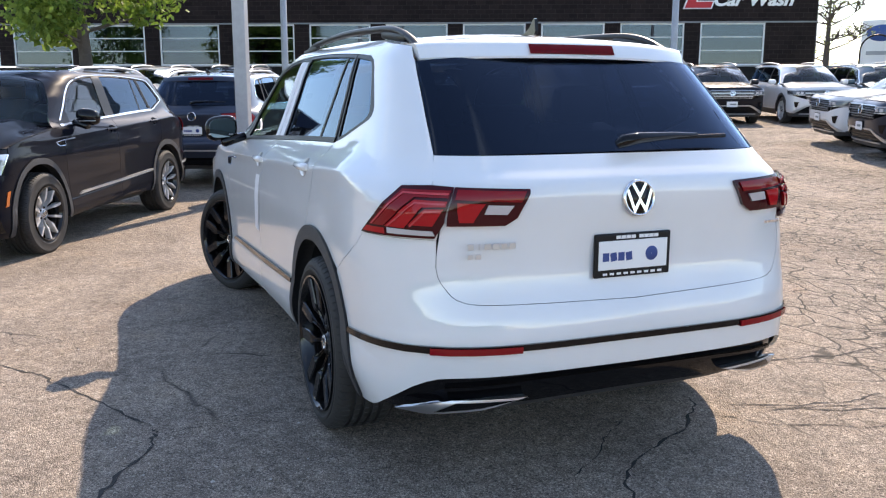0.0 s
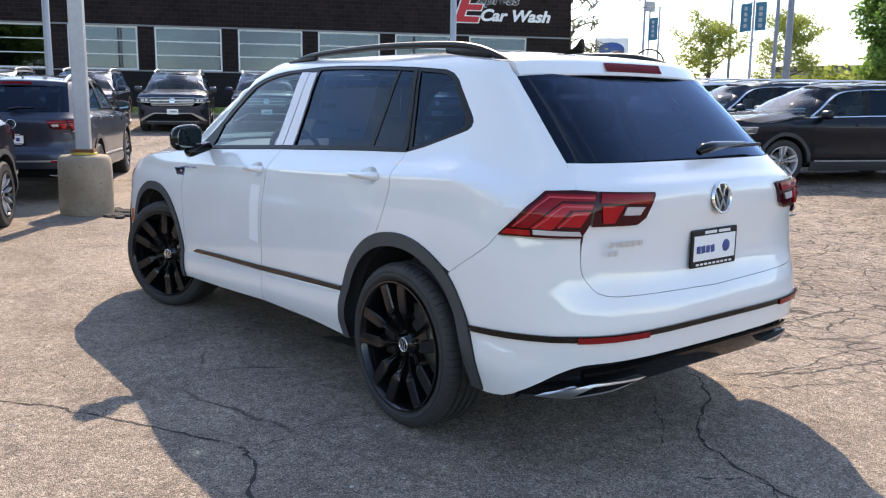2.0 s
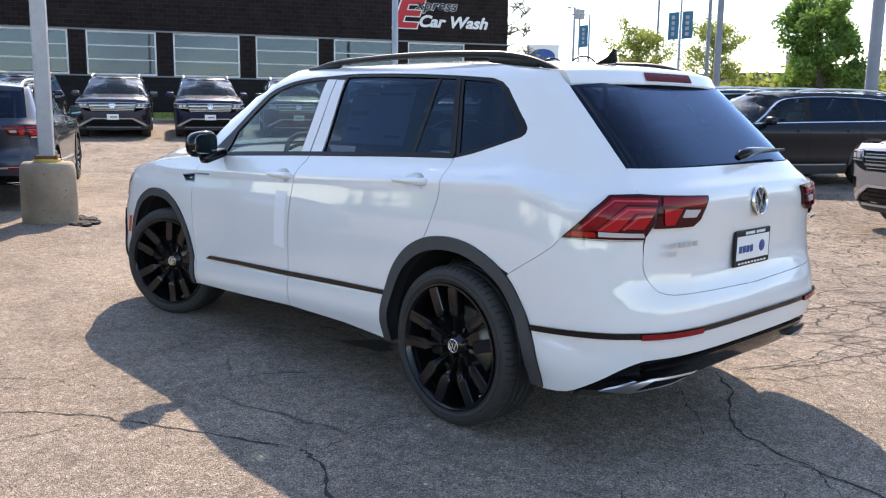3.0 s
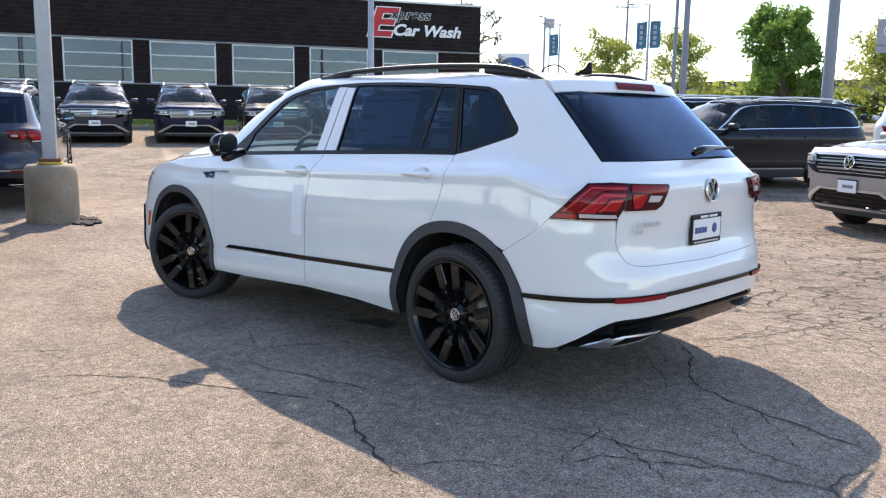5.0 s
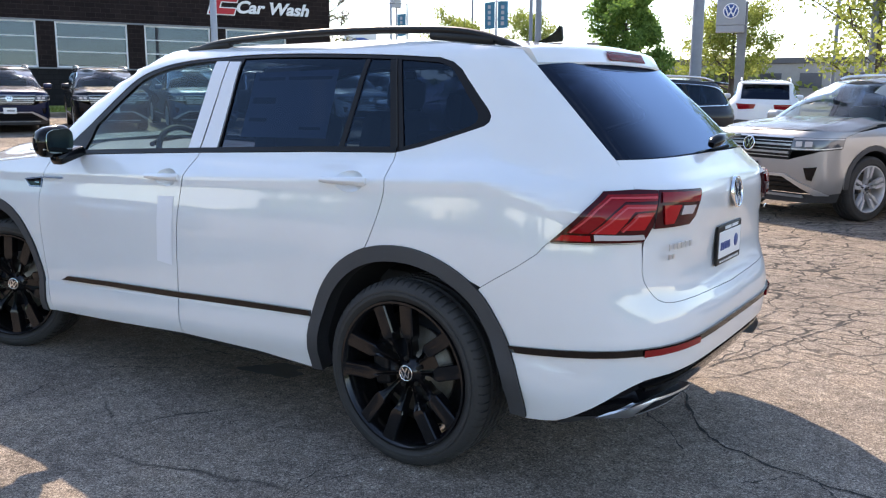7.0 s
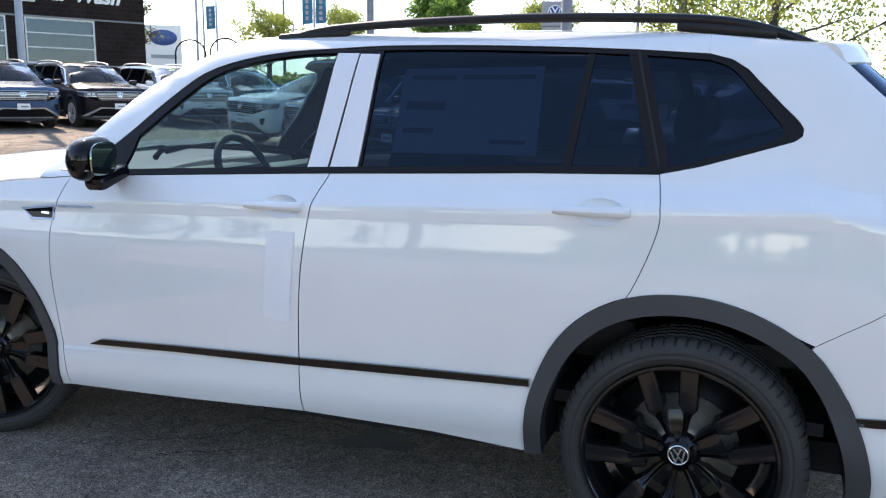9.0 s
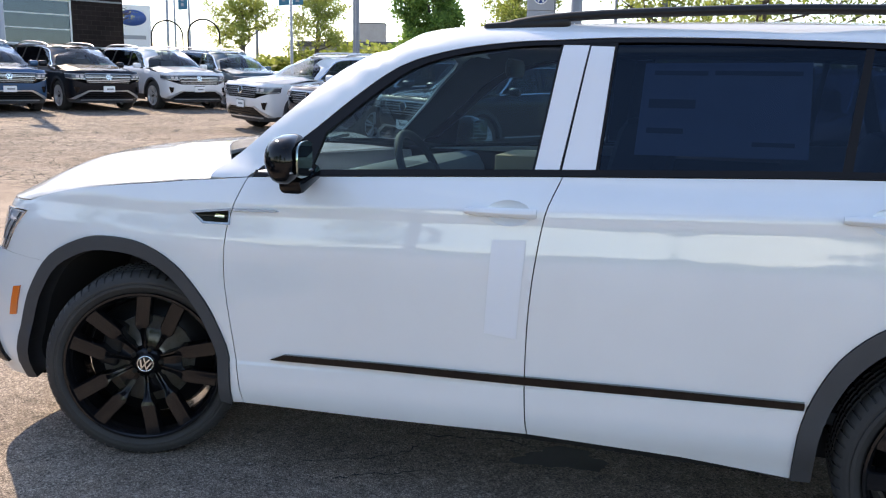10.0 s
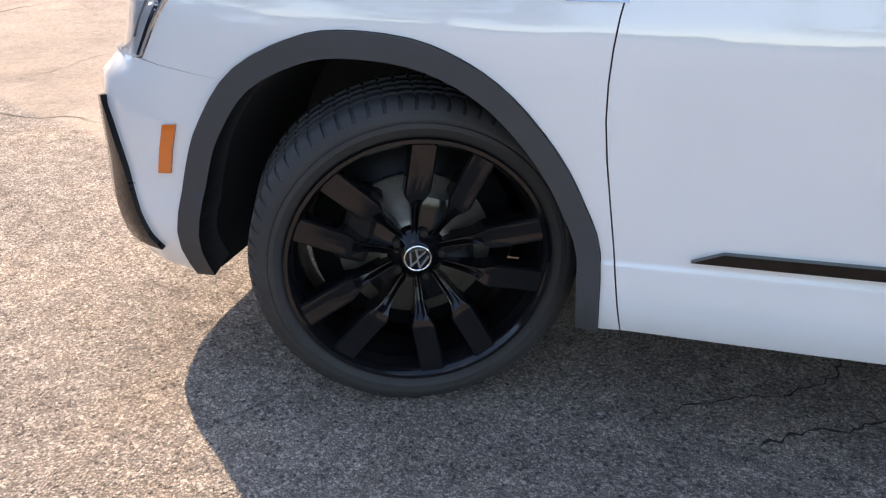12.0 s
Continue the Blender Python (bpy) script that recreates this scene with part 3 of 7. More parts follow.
crack([(0.22, 1.40), (0.21, 1.09), (0.10, 0.84)], 0.0064, 67)

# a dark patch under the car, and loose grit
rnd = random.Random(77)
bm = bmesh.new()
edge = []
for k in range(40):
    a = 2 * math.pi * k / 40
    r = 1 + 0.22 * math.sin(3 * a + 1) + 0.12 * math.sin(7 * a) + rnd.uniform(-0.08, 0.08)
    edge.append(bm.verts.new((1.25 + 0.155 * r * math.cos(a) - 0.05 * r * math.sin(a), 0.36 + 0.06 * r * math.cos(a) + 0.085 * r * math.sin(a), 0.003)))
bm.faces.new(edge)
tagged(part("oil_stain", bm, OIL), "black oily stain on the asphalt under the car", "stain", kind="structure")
GRIT = mottled("pale_stone_chips", (0.30, 0.27, 0.23), (0.62, 0.58, 0.52), 8.0, 0.85)
bm = bmesh.new()
for k in range(260):
    a, r = rnd.uniform(0, 2 * math.pi), 1.0 + 5.0 * rnd.random() ** 1.3
    x, y = 1.2 + r * math.cos(a) * 1.1, 0.8 + r * math.sin(a)
    s = 0.003 + 0.008 * rnd.random() ** 4
    c = Vector((x, y, ground_z(x, y) + s * 0.3))
    spin, tall = rnd.uniform(0, 3), rnd.uniform(0.4, 0.8)
    ring = [bm.verts.new(c + Vector((s * math.cos(spin + j * 1.2566) * rnd.uniform(0.7, 1.3), s * math.sin(spin + j * 1.2566), 0))) for j in range(5)]
    tip = bm.verts.new(c + Vector((s * 0.2, 0, s * tall)))
    for j in range(5):
        bm.faces.new((ring[j], ring[(j + 1) % 5], tip))
tagged(part("loose_grit", bm, GRIT), "pale stone chips scattered over the asphalt", "grit", kind="stuff")

# ---- the compact SUV ----
COMPACT = Shell(
    half=[(0.15, .84), (0.22, .880), (0.28, .906), (0.325, .9205), (0.355, .9240), (0.375, .9245), (0.41, .9228), (0.443, .9203), (0.448, .9196), (0.457, .9162), (0.462, .9157), (0.60, .9165), (0.72, .918), (0.80, .9185), (0.84, .9178), (0.87, .9158), (0.90, .9118), (0.935, .9052),
          (0.962, .9003), (0.968, .8994), (0.974, .8989), (0.990, .8977), (1.006, .8965), (1.012, .8957), (1.018, .8937), (1.026, .8904), (1.05, .8790), (1.09, .857), (1.14, .826), (1.18, .803), (1.30, .758), (1.42, .715), (1.50, .688), (1.56, .660), (1.60, .625), (1.64, .56)],
    tail=[(0.15, .60), (0.22, .78), (0.30, .90), (0.40, .955), (0.50, .975), (0.60, .981), (0.64, .977), (0.68, .962), (0.72, .940), (0.76, .923), (0.80, .917), (0.90, .926), (1.00, .942),
          (1.06, .946), (1.10, .935), (1.15, .885), (1.20, .835), (1.30, .730), (1.40, .622), (1.50, .507), (1.56, .438), (1.62, .39)],
    nose=[(0.15, .95), (0.25, 1.05), (0.40, 1.08), (0.55, 1.08), (0.66, 1.075), (0.71, 1.055), (0.745, 1.012), (0.775, .972), (0.85, .950), (0.95, .915), (1.02, .79), (1.1, .5)],
    screen=[(1.02, 1.60), (1.18, 1.45), (1.30, 1.25), (1.42, 1.02), (1.50, .88), (1.58, .70), (1.64, .55)],
    folds=(-0.66, -0.635, -0.61, -0.58, -0.559, -0.555, -0.551, -0.547, -0.543, -0.539, -0.534, -0.50, -0.11, -0.09, -0.07, -0.055, -0.040, -0.030, -0.022, -0.017, -0.012, -0.006, 0.004, 0.014, 0.020, 0.025, 0.030, 0.037, 0.046, 0.06), slant=0.046)

BELT = [(2.30, 1.103), (1.97, 1.120), (1.57, 1.139), (1.21, 1.155), (0.86, 1.169), (0.50, 1.184), (0.11, 1.195)]
TOP = [(2.30, 1.120), (2.259, 1.156), (2.105, 1.272), (1.958, 1.395), (1.812, 1.494), (1.642, 1.546), (1.443, 1.574), (1.255, 1.583), (1.075, 1.590),
       (0.80, 1.589), (0.494, 1.580), (0.212, 1.567), (0.012, 1.553), (-0.150, 1.534), (-0.232, 1.505), (-0.300, 1.448), (-0.372, 1.372), (-0.390, 1.335), (-0.345, 1.300), (-0.145, 1.254), (0.055, 1.207), (0.11, 1.195)]
EAVES = [(2.43, 1.145), (2.225, 1.338), (2.075, 1.478), (1.915, 1.576), (1.71, 1.622), (1.45, 1.632), (1.07, 1.634), (0.5, 1.630), (0.0, 1.612), (-0.3, 1.597), (-0.55, 1.586), (-0.70, 1.576)]
DOOR_A = [(2.322, 1.100), (2.352, 1.012), (2.380, 0.910), (2.389, 0.724), (2.356, 0.478), (2.327, 0.281)]
DOOR_B = [(1.209, 1.155), (1.238, 1.065), (1.258, 0.958), (1.280, 0.750), (1.286, 0.541), (1.279, 0.393), (1.272, 0.322)]
DOOR_C = [(0.110, 1.195), (0.089, 1.080), (0.110, 0.983), (0.150, 0.880), (0.172, 0.836)]
ARCH_R = [(0.474, 0.297), (0.468, 0.450), (0.435, 0.572), (0.376, 0.688), (0.287, 0.778), (0.172, 0.836), (0.040, 0.858), (-0.100, 0.850), (-0.236, 0.809), (-0.348, 0.739), (-0.415, 0.642), (-0.468, 0.520), (-0.503, 0.420), (-0.540, 0.300)]
ARCH_F = [(2.372, 0.276), (2.379, 0.453), (2.417, 0.554), (2.473, 0.651), (2.565, 0.753), (2.659, 0.813), (2.778, 0.850), (2.930, 0.857), (3.029, 0.834), (3.131, 0.768), (3.195, 0.657), (3.239, 0.515), (3.270, 0.368), (3.280, 0.240)]
SEAM_T = [(-0.813, 1.194), (-0.822, 1.100), (-0.880, 0.972), (-0.882, 0.830), (-0.908, 0.763), (-0.966, 0.716), (-1.146, 0.704), (-1.600, 0.692)]
HEM = [(-0.535, 0.292), (-0.640, 0.305), (-0.725, 0.363), (-0.845, 0.448), (-1.000, 0.464), (-1.600, 0.462)]


BONNET = [(2.34, 1.098), (2.42, 1.091), (2.55, 1.079), (2.717, 1.066), (2.86, 1.057), (3.0, 1.045), (3.13, 1.029), (3.232, 1.005), (3.300, 0.966)]


def inward(line, k, centre):
    return [(centre[0] + (x - centre[0]) * k, centre[1] + (z - centre[1]) * k) for x, z in line]


CHEVRONS = (((-0.42, 0.80), (0.0, 0.08), (0.42, 0.80)), ((-0.78, 0.46), (-0.36, -0.70), (0.0, -0.10), (0.36, -0.70), (0.78, 0.46)))


def stroke(line, width, y0, y1):
    """A flat bar of even width along a bent line in the xz plane, raised from y0 to y1."""
    pts = [Vector((x, z)) for x, z in line]
    bm, rings = bmesh.new(), []
    for i, p in enumerate(pts):
        a = (p - pts[i - 1]).normalized() if i else None
        b = (pts[i + 1] - p).normalized() if i + 1 < len(pts) else None
        d = ((a or b) + (b or a)).normalized()
        n = Vector((-d.y, d.x)) * width / 2 / max(0.35, d.dot(a or b))
        rings.append([bm.verts.new((q.x, y, q.y)) for q, y in ((p - n, y0), (p - n, y1), (p + n, y1), (p + n, y0))])
    for a, b in zip(rings, rings[1:]):
        for k in range(4):
            bm.faces.new((a[k], a[(k + 1) % 4], b[(k + 1) % 4], b[k]))
    bm.faces.new(rings[0])
    bm.faces.new(list(reversed(rings[-1])))
    bmesh.ops.recalc_face_normals(bm, faces=bm.faces[:])
    return bm


def spoke_rim(face_mat, hub_mat, parent, pairs=5, spread=13.0, radius=0.262, width=0.046, barrel_mat=None):
    """An alloy rim in the plane y = 0, its face towards +y: barrel, pairs of spokes, hub, bolts and cap."""
    R = radius
    bm = lathe([(R - 0.034, -0.17), (R - 0.022, -0.06), (R - 0.016, -0.02), (R - 0.008, -0.004), (R - 0.002, 0.004), (R + 0.006, 0.004), (R + 0.006, -0.014), (R, -0.03), (R, -0.19), (R - 0.034, -0.19)], 64, closed=True)
    bmesh.ops.recalc_face_normals(bm, faces=bm.faces[:])
    part("rim", smooth_faces(bm), barrel_mat or face_mat, parent)
    # each pair of spokes: grooved ribs near the hub that widen into flat blades at the rim
    stations = ((0.19, 0.075, 0.060, -0.052, 0.012), (0.28, 0.098, 0.066, -0.046, 0.014), (0.38, 0.126, 0.076, -0.036, 0.014), (0.455, 0.146, 0.100, -0.026, 0.008), (0.50, 0.156, 0.150, -0.018, 0.0), (0.55, 0.164, 0.200, -0.015, 0.0),
                (0.72, 0.190, 0.200, -0.010, 0.0), (0.88, 0.216, 0.204, -0.005, 0.0), (0.955, 0.228, 0.206, -0.003, 0.0))
    for k in range(pairs):
        a0 = 2 * math.pi * k / pairs + math.pi / 2
        er, et = Vector((math.cos(a0), 0, math.sin(a0))), Vector((-math.sin(a0), 0, math.cos(a0)))
        for side in (-1, 1):
            rows = []
            for rho, lat, w, y, dip in stations:
                c = er * rho * R + et * side * lat * R * spread / 14.0 + Vector((0, y, 0))
                w = w * R * (width / 0.066)
                t = (et - er * 0.35 * side * (1 if 0.44 < rho < 0.56 else 0)).normalized()
                y_ = lambda v: Vector((0, v, 0))
                rows.append([c - t * w * 0.52 + y_(-0.045), c - t * w * 0.5 + y_(-0.006), c - t * w * 0.43, c - t * w * 0.34, c - t * w * 0.10 + y_(-dip - 0.0006), c + t * w * 0.10 + y_(-dip - 0.0006),
                             c + t * w * 0.34, c + t * w * 0.43, c + t * w * 0.5 + y_(-0.006), c + t * w * 0.52 + y_(-0.045)])
            bm = loft(rows)
            bmesh.ops.recalc_face_normals(bm, faces=bm.faces[:])
            if sum(f.normal.y for f in bm.faces) < 0:
                bmesh.ops.reverse_faces(bm, faces=bm.faces[:])
            for f in bm.faces:
                f.smooth = False
            part("spoke", bm, face_mat, parent)
        # low web between the two blades of a pair
        bm = loft([[er * rho * R + et * lat * R * u + Vector((0, y, 0)) for u in (-1, -0.3, 0.3, 1)] for rho, lat, y in ((0.20, 0.06, -0.066), (0.36, 0.10, -0.072), (0.46, 0.12, -0.080))])
        bmesh.ops.recalc_face_normals(bm, faces=bm.faces[:])
        if sum(f.normal.y for f in bm.faces) < 0:
            bmesh.ops.reverse_faces(bm, faces=bm.faces[:])
        part("spoke_web", bm, face_mat, parent)
    part("hub", smooth_faces(lathe([(0.001, -0.044), (0.033, -0.044), (0.036, -0.050), (0.050, -0.060), (0.066, -0.072), (0.070, -0.12)], 40)), face_mat, parent)
    for k in range(5):
        a = 2 * math.pi * k / 5 + math.pi / 2
        part("bolt", smooth_faces(lathe([(0.001, -0.047), (0.0075, -0.047), (0.0095, -0.050), (0.0095, -0.07)], 8, m=Matrix.Translation((0.055 * math.cos(a), 0, 0.055 * math.sin(a))))), hub_mat, parent)
    part("cap", smooth_faces(lathe([(0.001, -0.038), (0.029, -0.038), (0.032, -0.041), (0.032, -0.055)], 32)), BLACK_GLOSS, parent)
    part("cap_ring", smooth_faces(lathe([(0.0275, -0.038), (0.0295, -0.0355), (0.0315, -0.038)], 32)), CHROME, parent)
    for line in CHEVRONS:
        part("cap_mark", stroke([(x * 0.027, z * 0.027) for x, z in line], 0.0048, -0.038, -0.0345), CHROME, parent)


def tyre_mesh(R=0.365, rim=0.288, w=0.235, blocks=68):
    h = w / 2
    prof = [(rim, -h * 0.86), (rim + 0.012, -h * 0.97), (rim + 0.045, -h * 1.03), (R - 0.020, -h * 0.95), (R - 0.006, -h * 0.84), (R, -h * 0.70)]
    for g in (-0.46, -0.15, 0.15, 0.46):
        prof += [(R, h * (g - 0.075)), (R - 0.011, h * (g - 0.060)), (R - 0.011, h * (g + 0.060)), (R, h * (g + 0.075))]
    prof += [(R, h * 0.70), (R - 0.006, h * 0.84), (R - 0.020, h * 0.95), (R - 0.030, h * 0.985), (R - 0.033, h * 1.0), (R - 0.040, h * 1.005), (R - 0.043, h * 0.995), (rim + 0.036, h * 1.03), (rim + 0.026, h * 1.035), (rim + 0.023, h * 1.015), (rim + 0.010, h * 0.98), (rim + 0.004, h * 0.93), (rim, h * 0.86)]
    bm = bmesh.new()
    rings = []
    for k in range(blocks):
        for j, cut in ((0.0, 0), (0.74, 0), (0.78, 1), (0.96, 1)):
            ring = []
            for r, y in prof:
                lean = 0.10 * (abs(y) / h) * (1 if y > 0 else -1)
                a = 2 * math.pi * (k + j + (lean if r > R - 0.008 else 0)) / blocks
                rr = r - (0.005 if cut and r > R - 0.007 and abs(y) > 0.40 * h else 0.0025 if cut and r >= R - 1e-6 else 0)
                ring.append(bm.verts.new((rr * math.cos(a), y, rr * math.sin(a))))
            rings.append(ring)
    for k in range(len(rings)):
        a, b = rings[k], rings[(k + 1) % len(rings)]
        for i in range(len(prof) - 1):
            bm.faces.new((a[i], b[i], b[i + 1], a[i + 1]))
    bmesh.ops.recalc_face_normals(bm, faces=bm.faces[:])
    return smooth_faces(bm, 32)


def add_wheel(car, at, rim_mat, turn=0.0, side=1, pairs=5, spread=13.0, R=0.365, rim=0.286, w=0.256, width=0.066, source=None, barrel_mat=None, spin=0.0):
    m = Matrix.Translation(at) @ Matrix.Rotation(radians(turn), 4, "Z") @ (Matrix() if side > 0 else Matrix.Rotation(math.pi, 4, "Z")) @ Matrix.Rotation(radians(spin), 4, "Y")
    if source:
        wheel = copy_thing(source, m)
        wheel.parent = car
        return wheel
    wheel = new("wheel")
    wheel.parent = car
    wheel.matrix_basis = m
    part("tyre", tyre_mesh(R, rim + 0.002, w), RUBBER, wheel)
    before = set(wheel.children)
    # the face of the rim sits a little inside the tyre's bulge
    spoke_rim(rim_mat, STEEL, wheel, pairs, spread, rim, width, barrel_mat)
    for o in wheel.children:
        if o not in before:
            o.location.y = w / 2 + 0.002
    part("brake_disc", smooth_faces(lathe([(0.06, 0.050), (0.082, 0.046), (0.088, 0.018), (0.172, 0.018), (0.172, 0.000), (0.088, 0.0)], 48, m=Matrix.Translation((0, 0.005, 0)))), DISC, wheel)
    # dark plate added behind the spokes to shut out the lit ground beyond
    part("dust_shield", smooth_faces(lathe([(0.02, -0.020), (rim - 0.050, -0.020), (rim - 0.046, -0.030), (0.02, -0.030)], 40)), BLACK_PLASTIC, wheel)
    part("brake_caliper", box(0.075, 0.075, 0.17, (0.140, 0.030, 0.03), 0.014), BLACK_PLASTIC, wheel)
    return wheel


def emblem(parent, at, normal_m, r=0.062):
    """A round badge: chrome ring, dark field and plain chrome bars."""
    m = normal_m
    part("badge", smooth_faces(lathe([(0.001, 0.004), (r * 0.9, 0.004), (r * 0.95, 0)], 36, m=m)), BLACK_GLOSS, parent)
    part("badge_ring", smooth_faces(lathe([(r * 0.88, 0.003), (r * 0.92, 0.010), (r * 0.98, 0.010), (r * 1.03, 0.0)], 40, m=m)), CHROME, parent)
    for line in CHEVRONS:
        bm = stroke([(x * r, z * r) for x, z in line], r * 0.17, 0.003, 0.009)
        bm.transform(m)
        part("badge_mark", bm, CHROME, parent)


def dealer_plate(parent, m, w=0.315, h=0.155):
    """A dealer's plate in its frame: a white card with plain blue bars, standing in the local xz plane and facing +y."""
    frame_ob = part("plate_frame", box(w, 0.010, h, (0, 0.003, 0), 0.006), BLACK_PLASTIC, parent)
    frame_ob.data.transform(m)
    card = part("plate_card", box(w * 0.90, 0.006, h * 0.66, (0, 0.0075, 0.001), 0.002), WHITE_PLASTIC, parent)
    card.data.transform(m)
    for k in range(4):
        bm = box(w * 0.078, 0.002, h * 0.19, (w * (0.36 - 0.10 * k), 0.0115, -0.004), turn=Matrix.Rotation(radians(8 if k % 2 else 0), 4, "Y"))
        bm.transform(m)
        part("plate_print", bm, INK_BLUE, parent)
    part("plate_roundel", smooth_faces(lathe([(0.001, 0.012), (h * 0.16, 0.012), (h * 0.17, 0.0095)], 24, m=m @ Matrix.Translation((-w * 0.24, 0, 0.0)))), INK_BLUE, parent)
    for bw, bh, bx, bz in [(0.055, 0.075, 0.20 - 0.065 * k, 0.412) for k in range(4)] + [(0.055, 0.075, -0.10 - 0.065 * k, 0.412) for k in range(4)] + [(0.055, 0.05, 0.36 - 0.09 * k, -0.42) for k in range(9)]:
        bm = box(w * bw, 0.002, h * bh, (w * bx, 0.009, h * bz))
        bm.transform(m)
        part("frame_print", bm, WHITE_PLASTIC, parent)


def seat(parent, x, y, mat, high=0.62):
    bm = box(0.50, 0.50, 0.16, (x, y, 0.62), 0.05)
    box(0.16, 0.48, high, (x - 0.24, y, 0.72 + high / 2), 0.06, Matrix.Rotation(radians(-14), 4, "Y"), bm)
    ob = part("seat", smooth_faces(bm), mat, parent)
    part("headrest", smooth_faces(box(0.10, 0.27, 0.17, (x - 0.36, y, 0.80 + high), 0.045, Matrix.Rotation(radians(-8), 4, "Y"))), mat, ob)


def compact_suv(m, label, body_paint, rims, hero=False, roof_paint=None, rail_mat=None, trim_mat=None, mould_mat=None, turn=0.0, wheel_style=(5, 14.0, 0.066, 0.282)):
    S = COMPACT
    car = thing("suv_car", label, "car", m)
    rail_mat, trim_mat, mould_mat = rail_mat or RAIL, trim_mat or FRIT, mould_mat or BLACK_GLOSS
    belt, top, eaves = BELT, TOP, EAVES
    # tub behind the panels, so that gaps look into the dark
    bm = loft([[(x, y * k, z) for y, z in ((0.80, 0.26), (0.855, 0.36), (0.855, 0.95), (0.80, 1.08), (0.76, 1.10))] for k in (1,) for x in (0.50, 1.0, 1.6, 2.34)])
    loft([[(x, -y, z) for y, z in ((0.80, 0.26), (0.855, 0.36), (0.855, 0.95), (0.80, 1.08), (0.76, 1.10))] for x in (0.50, 1.0, 1.6, 2.34)], bm)
    box(3.9, 1.30, 0.10, (1.35, 0, 0.33), bm=bm)
    box(0.9, 1.50, 0.06, (-0.40, 0, 0.66), bm=bm)
    part("underbody", bm, SEAM, car)
    for side in (1, -1):
        P = lambda name, outline, mat, parent=car, lab="", **k: part(name, S.panel(outline, side=side, **k), mat, parent, lab)
        fender = P("front_fender", curve(DOOR_A, 3) + [(2.372, 0.276)] + curve(ARCH_F, 3)[:-12] + [(3.152, 0.735), (3.343, 0.761), (3.277, 0.922)] + list(reversed(curve(BONNET, 6)))[:-6], body_paint, shrink=0.0012)
        door = P("front_door", curve(DOOR_A, 3) + curve([(2.327, 0.281), (1.82, 0.296), (1.272, 0.322)], 4)[1:] + list(reversed(curve(DOOR_B, 3)))[1:] + [(1.57, 1.139), (1.97, 1.120), (2.30, 1.103)], body_paint)
        back = P("rear_door", curve(DOOR_B, 3) + [(0.795, 0.318), (0.474, 0.297)] + curve(ARCH_R, 3)[1:16] + list(reversed(curve(DOOR_C, 3)))[1:] + [(0.50, 1.184), (0.86, 1.169)], body_paint)
        P("quarter_panel", curve(DOOR_C, 3) + curve(ARCH_R, 3)[16:27] + [(-0.357, 0.748), (-0.488, 0.833), (-0.555, 0.884), (-0.590, 0.925), (-0.878, 0.925), (-0.880, 0.972), (-0.822, 1.100), (-0.813, 1.194), (-0.741, 1.518), (-0.700, 1.576), (-0.55, 1.586), (-0.3, 1.597), (0.0, 1.612)]
          + [(0.0, 1.553), (-0.150, 1.534), (-0.232, 1.505), (-0.300, 1.448), (-0.372, 1.372), (-0.386, 1.352), (-0.390, 1.335), (-0.376, 1.315), (-0.345, 1.300), (-0.145, 1.254), (0.055, 1.207)], body_paint, shrink=0.0008)
        P("pillar_foot", [(2.325, 1.101), (2.298, 1.122), (2.43, 1.147), (2.465, 1.118), (2.475, 1.094), (2.42, 1.093)], body_paint, proud=0.001, shrink=0)
        # near-black backing added behind the door gaps to stand in for their shade
        for line in (DOOR_A, DOOR_B, DOOR_C):
            line = curve(line, 2)
            P("door_seal", [(x - 0.018, z) for x, z in line] + [(x + 0.018, z) for x, z in reversed(line)], SEAM, proud=-0.012, depth=0, cell=0.12, shrink=0)
        P("roof_side", curve(eaves[:9], 3) + [(0.0, 1.553)] + list(reversed(curve(top[:13], 3)))[1:], body_paint, shrink=0.0)
        P("pillar_trim", curve(eaves[:9], 3) + [(0.0, 1.553)] + list(reversed(curve(top[:13], 3)))[1:], CABIN, proud=-0.022, depth=0, shrink=0.004)
        # arch cladding: a band round each wheel, turned in deeply
        for line, centre, k in ((curve(ARCH_R, 3), (-0.02, 0.33), 0.888), (curve(ARCH_F, 3), (2.826, 0.33), 0.900)):
            ring = line + list(reversed(inward(line, k, centre)))
            P("arch_cladding", ring, CLAD, proud=0.010, depth=0.07, cell=0.12, shrink=0)
            inner = inward(line, k + 0.01, centre)
            bm = loft([[(lambda p, n: Vector((p.x, side * (p.y - d), p.z)))(S.at(s, z), None) for s, z in inner] for d in (0.03, 0.25, 0.50)])
            bm.faces.new([bm.verts.new(Vector((S.at(q, z).x, side * 0.42, z))) for q, z in inner])
            part("wheel_well", bm, SEAM, car)
        # black belt and side mouldings
        P("belt_strip", belt + [(x, z + 0.020) for x, z in reversed(belt)], trim_mat, proud=0.004, shrink=0)
        low, upr = [(2.207, 0.464), (1.8, 0.480), (1.286, 0.494), (0.9, 0.509), (0.458, 0.523)], [(0.458, 0.551), (0.9, 0.537), (1.285, 0.521), (1.8, 0.504), (2.150, 0.489)]
        P("door_moulding", low + upr, mould_mat, proud=0.014, depth=0.016, shrink=0)
        # glazing
        rim_line = curve(top, 3)
        P("window_frame", rim_line[3:] + list(reversed(inward(rim_line[3:], 0.945, (0.95, 1.33)))), FRIT, proud=-0.003, depth=0.02, shrink=0)
        P("sail_panel", [(2.30, 1.103), (2.259, 1.156), (2.090, 1.283), (2.055, 1.275), (2.095, 1.125)], FRIT, proud=-0.002, shrink=0)
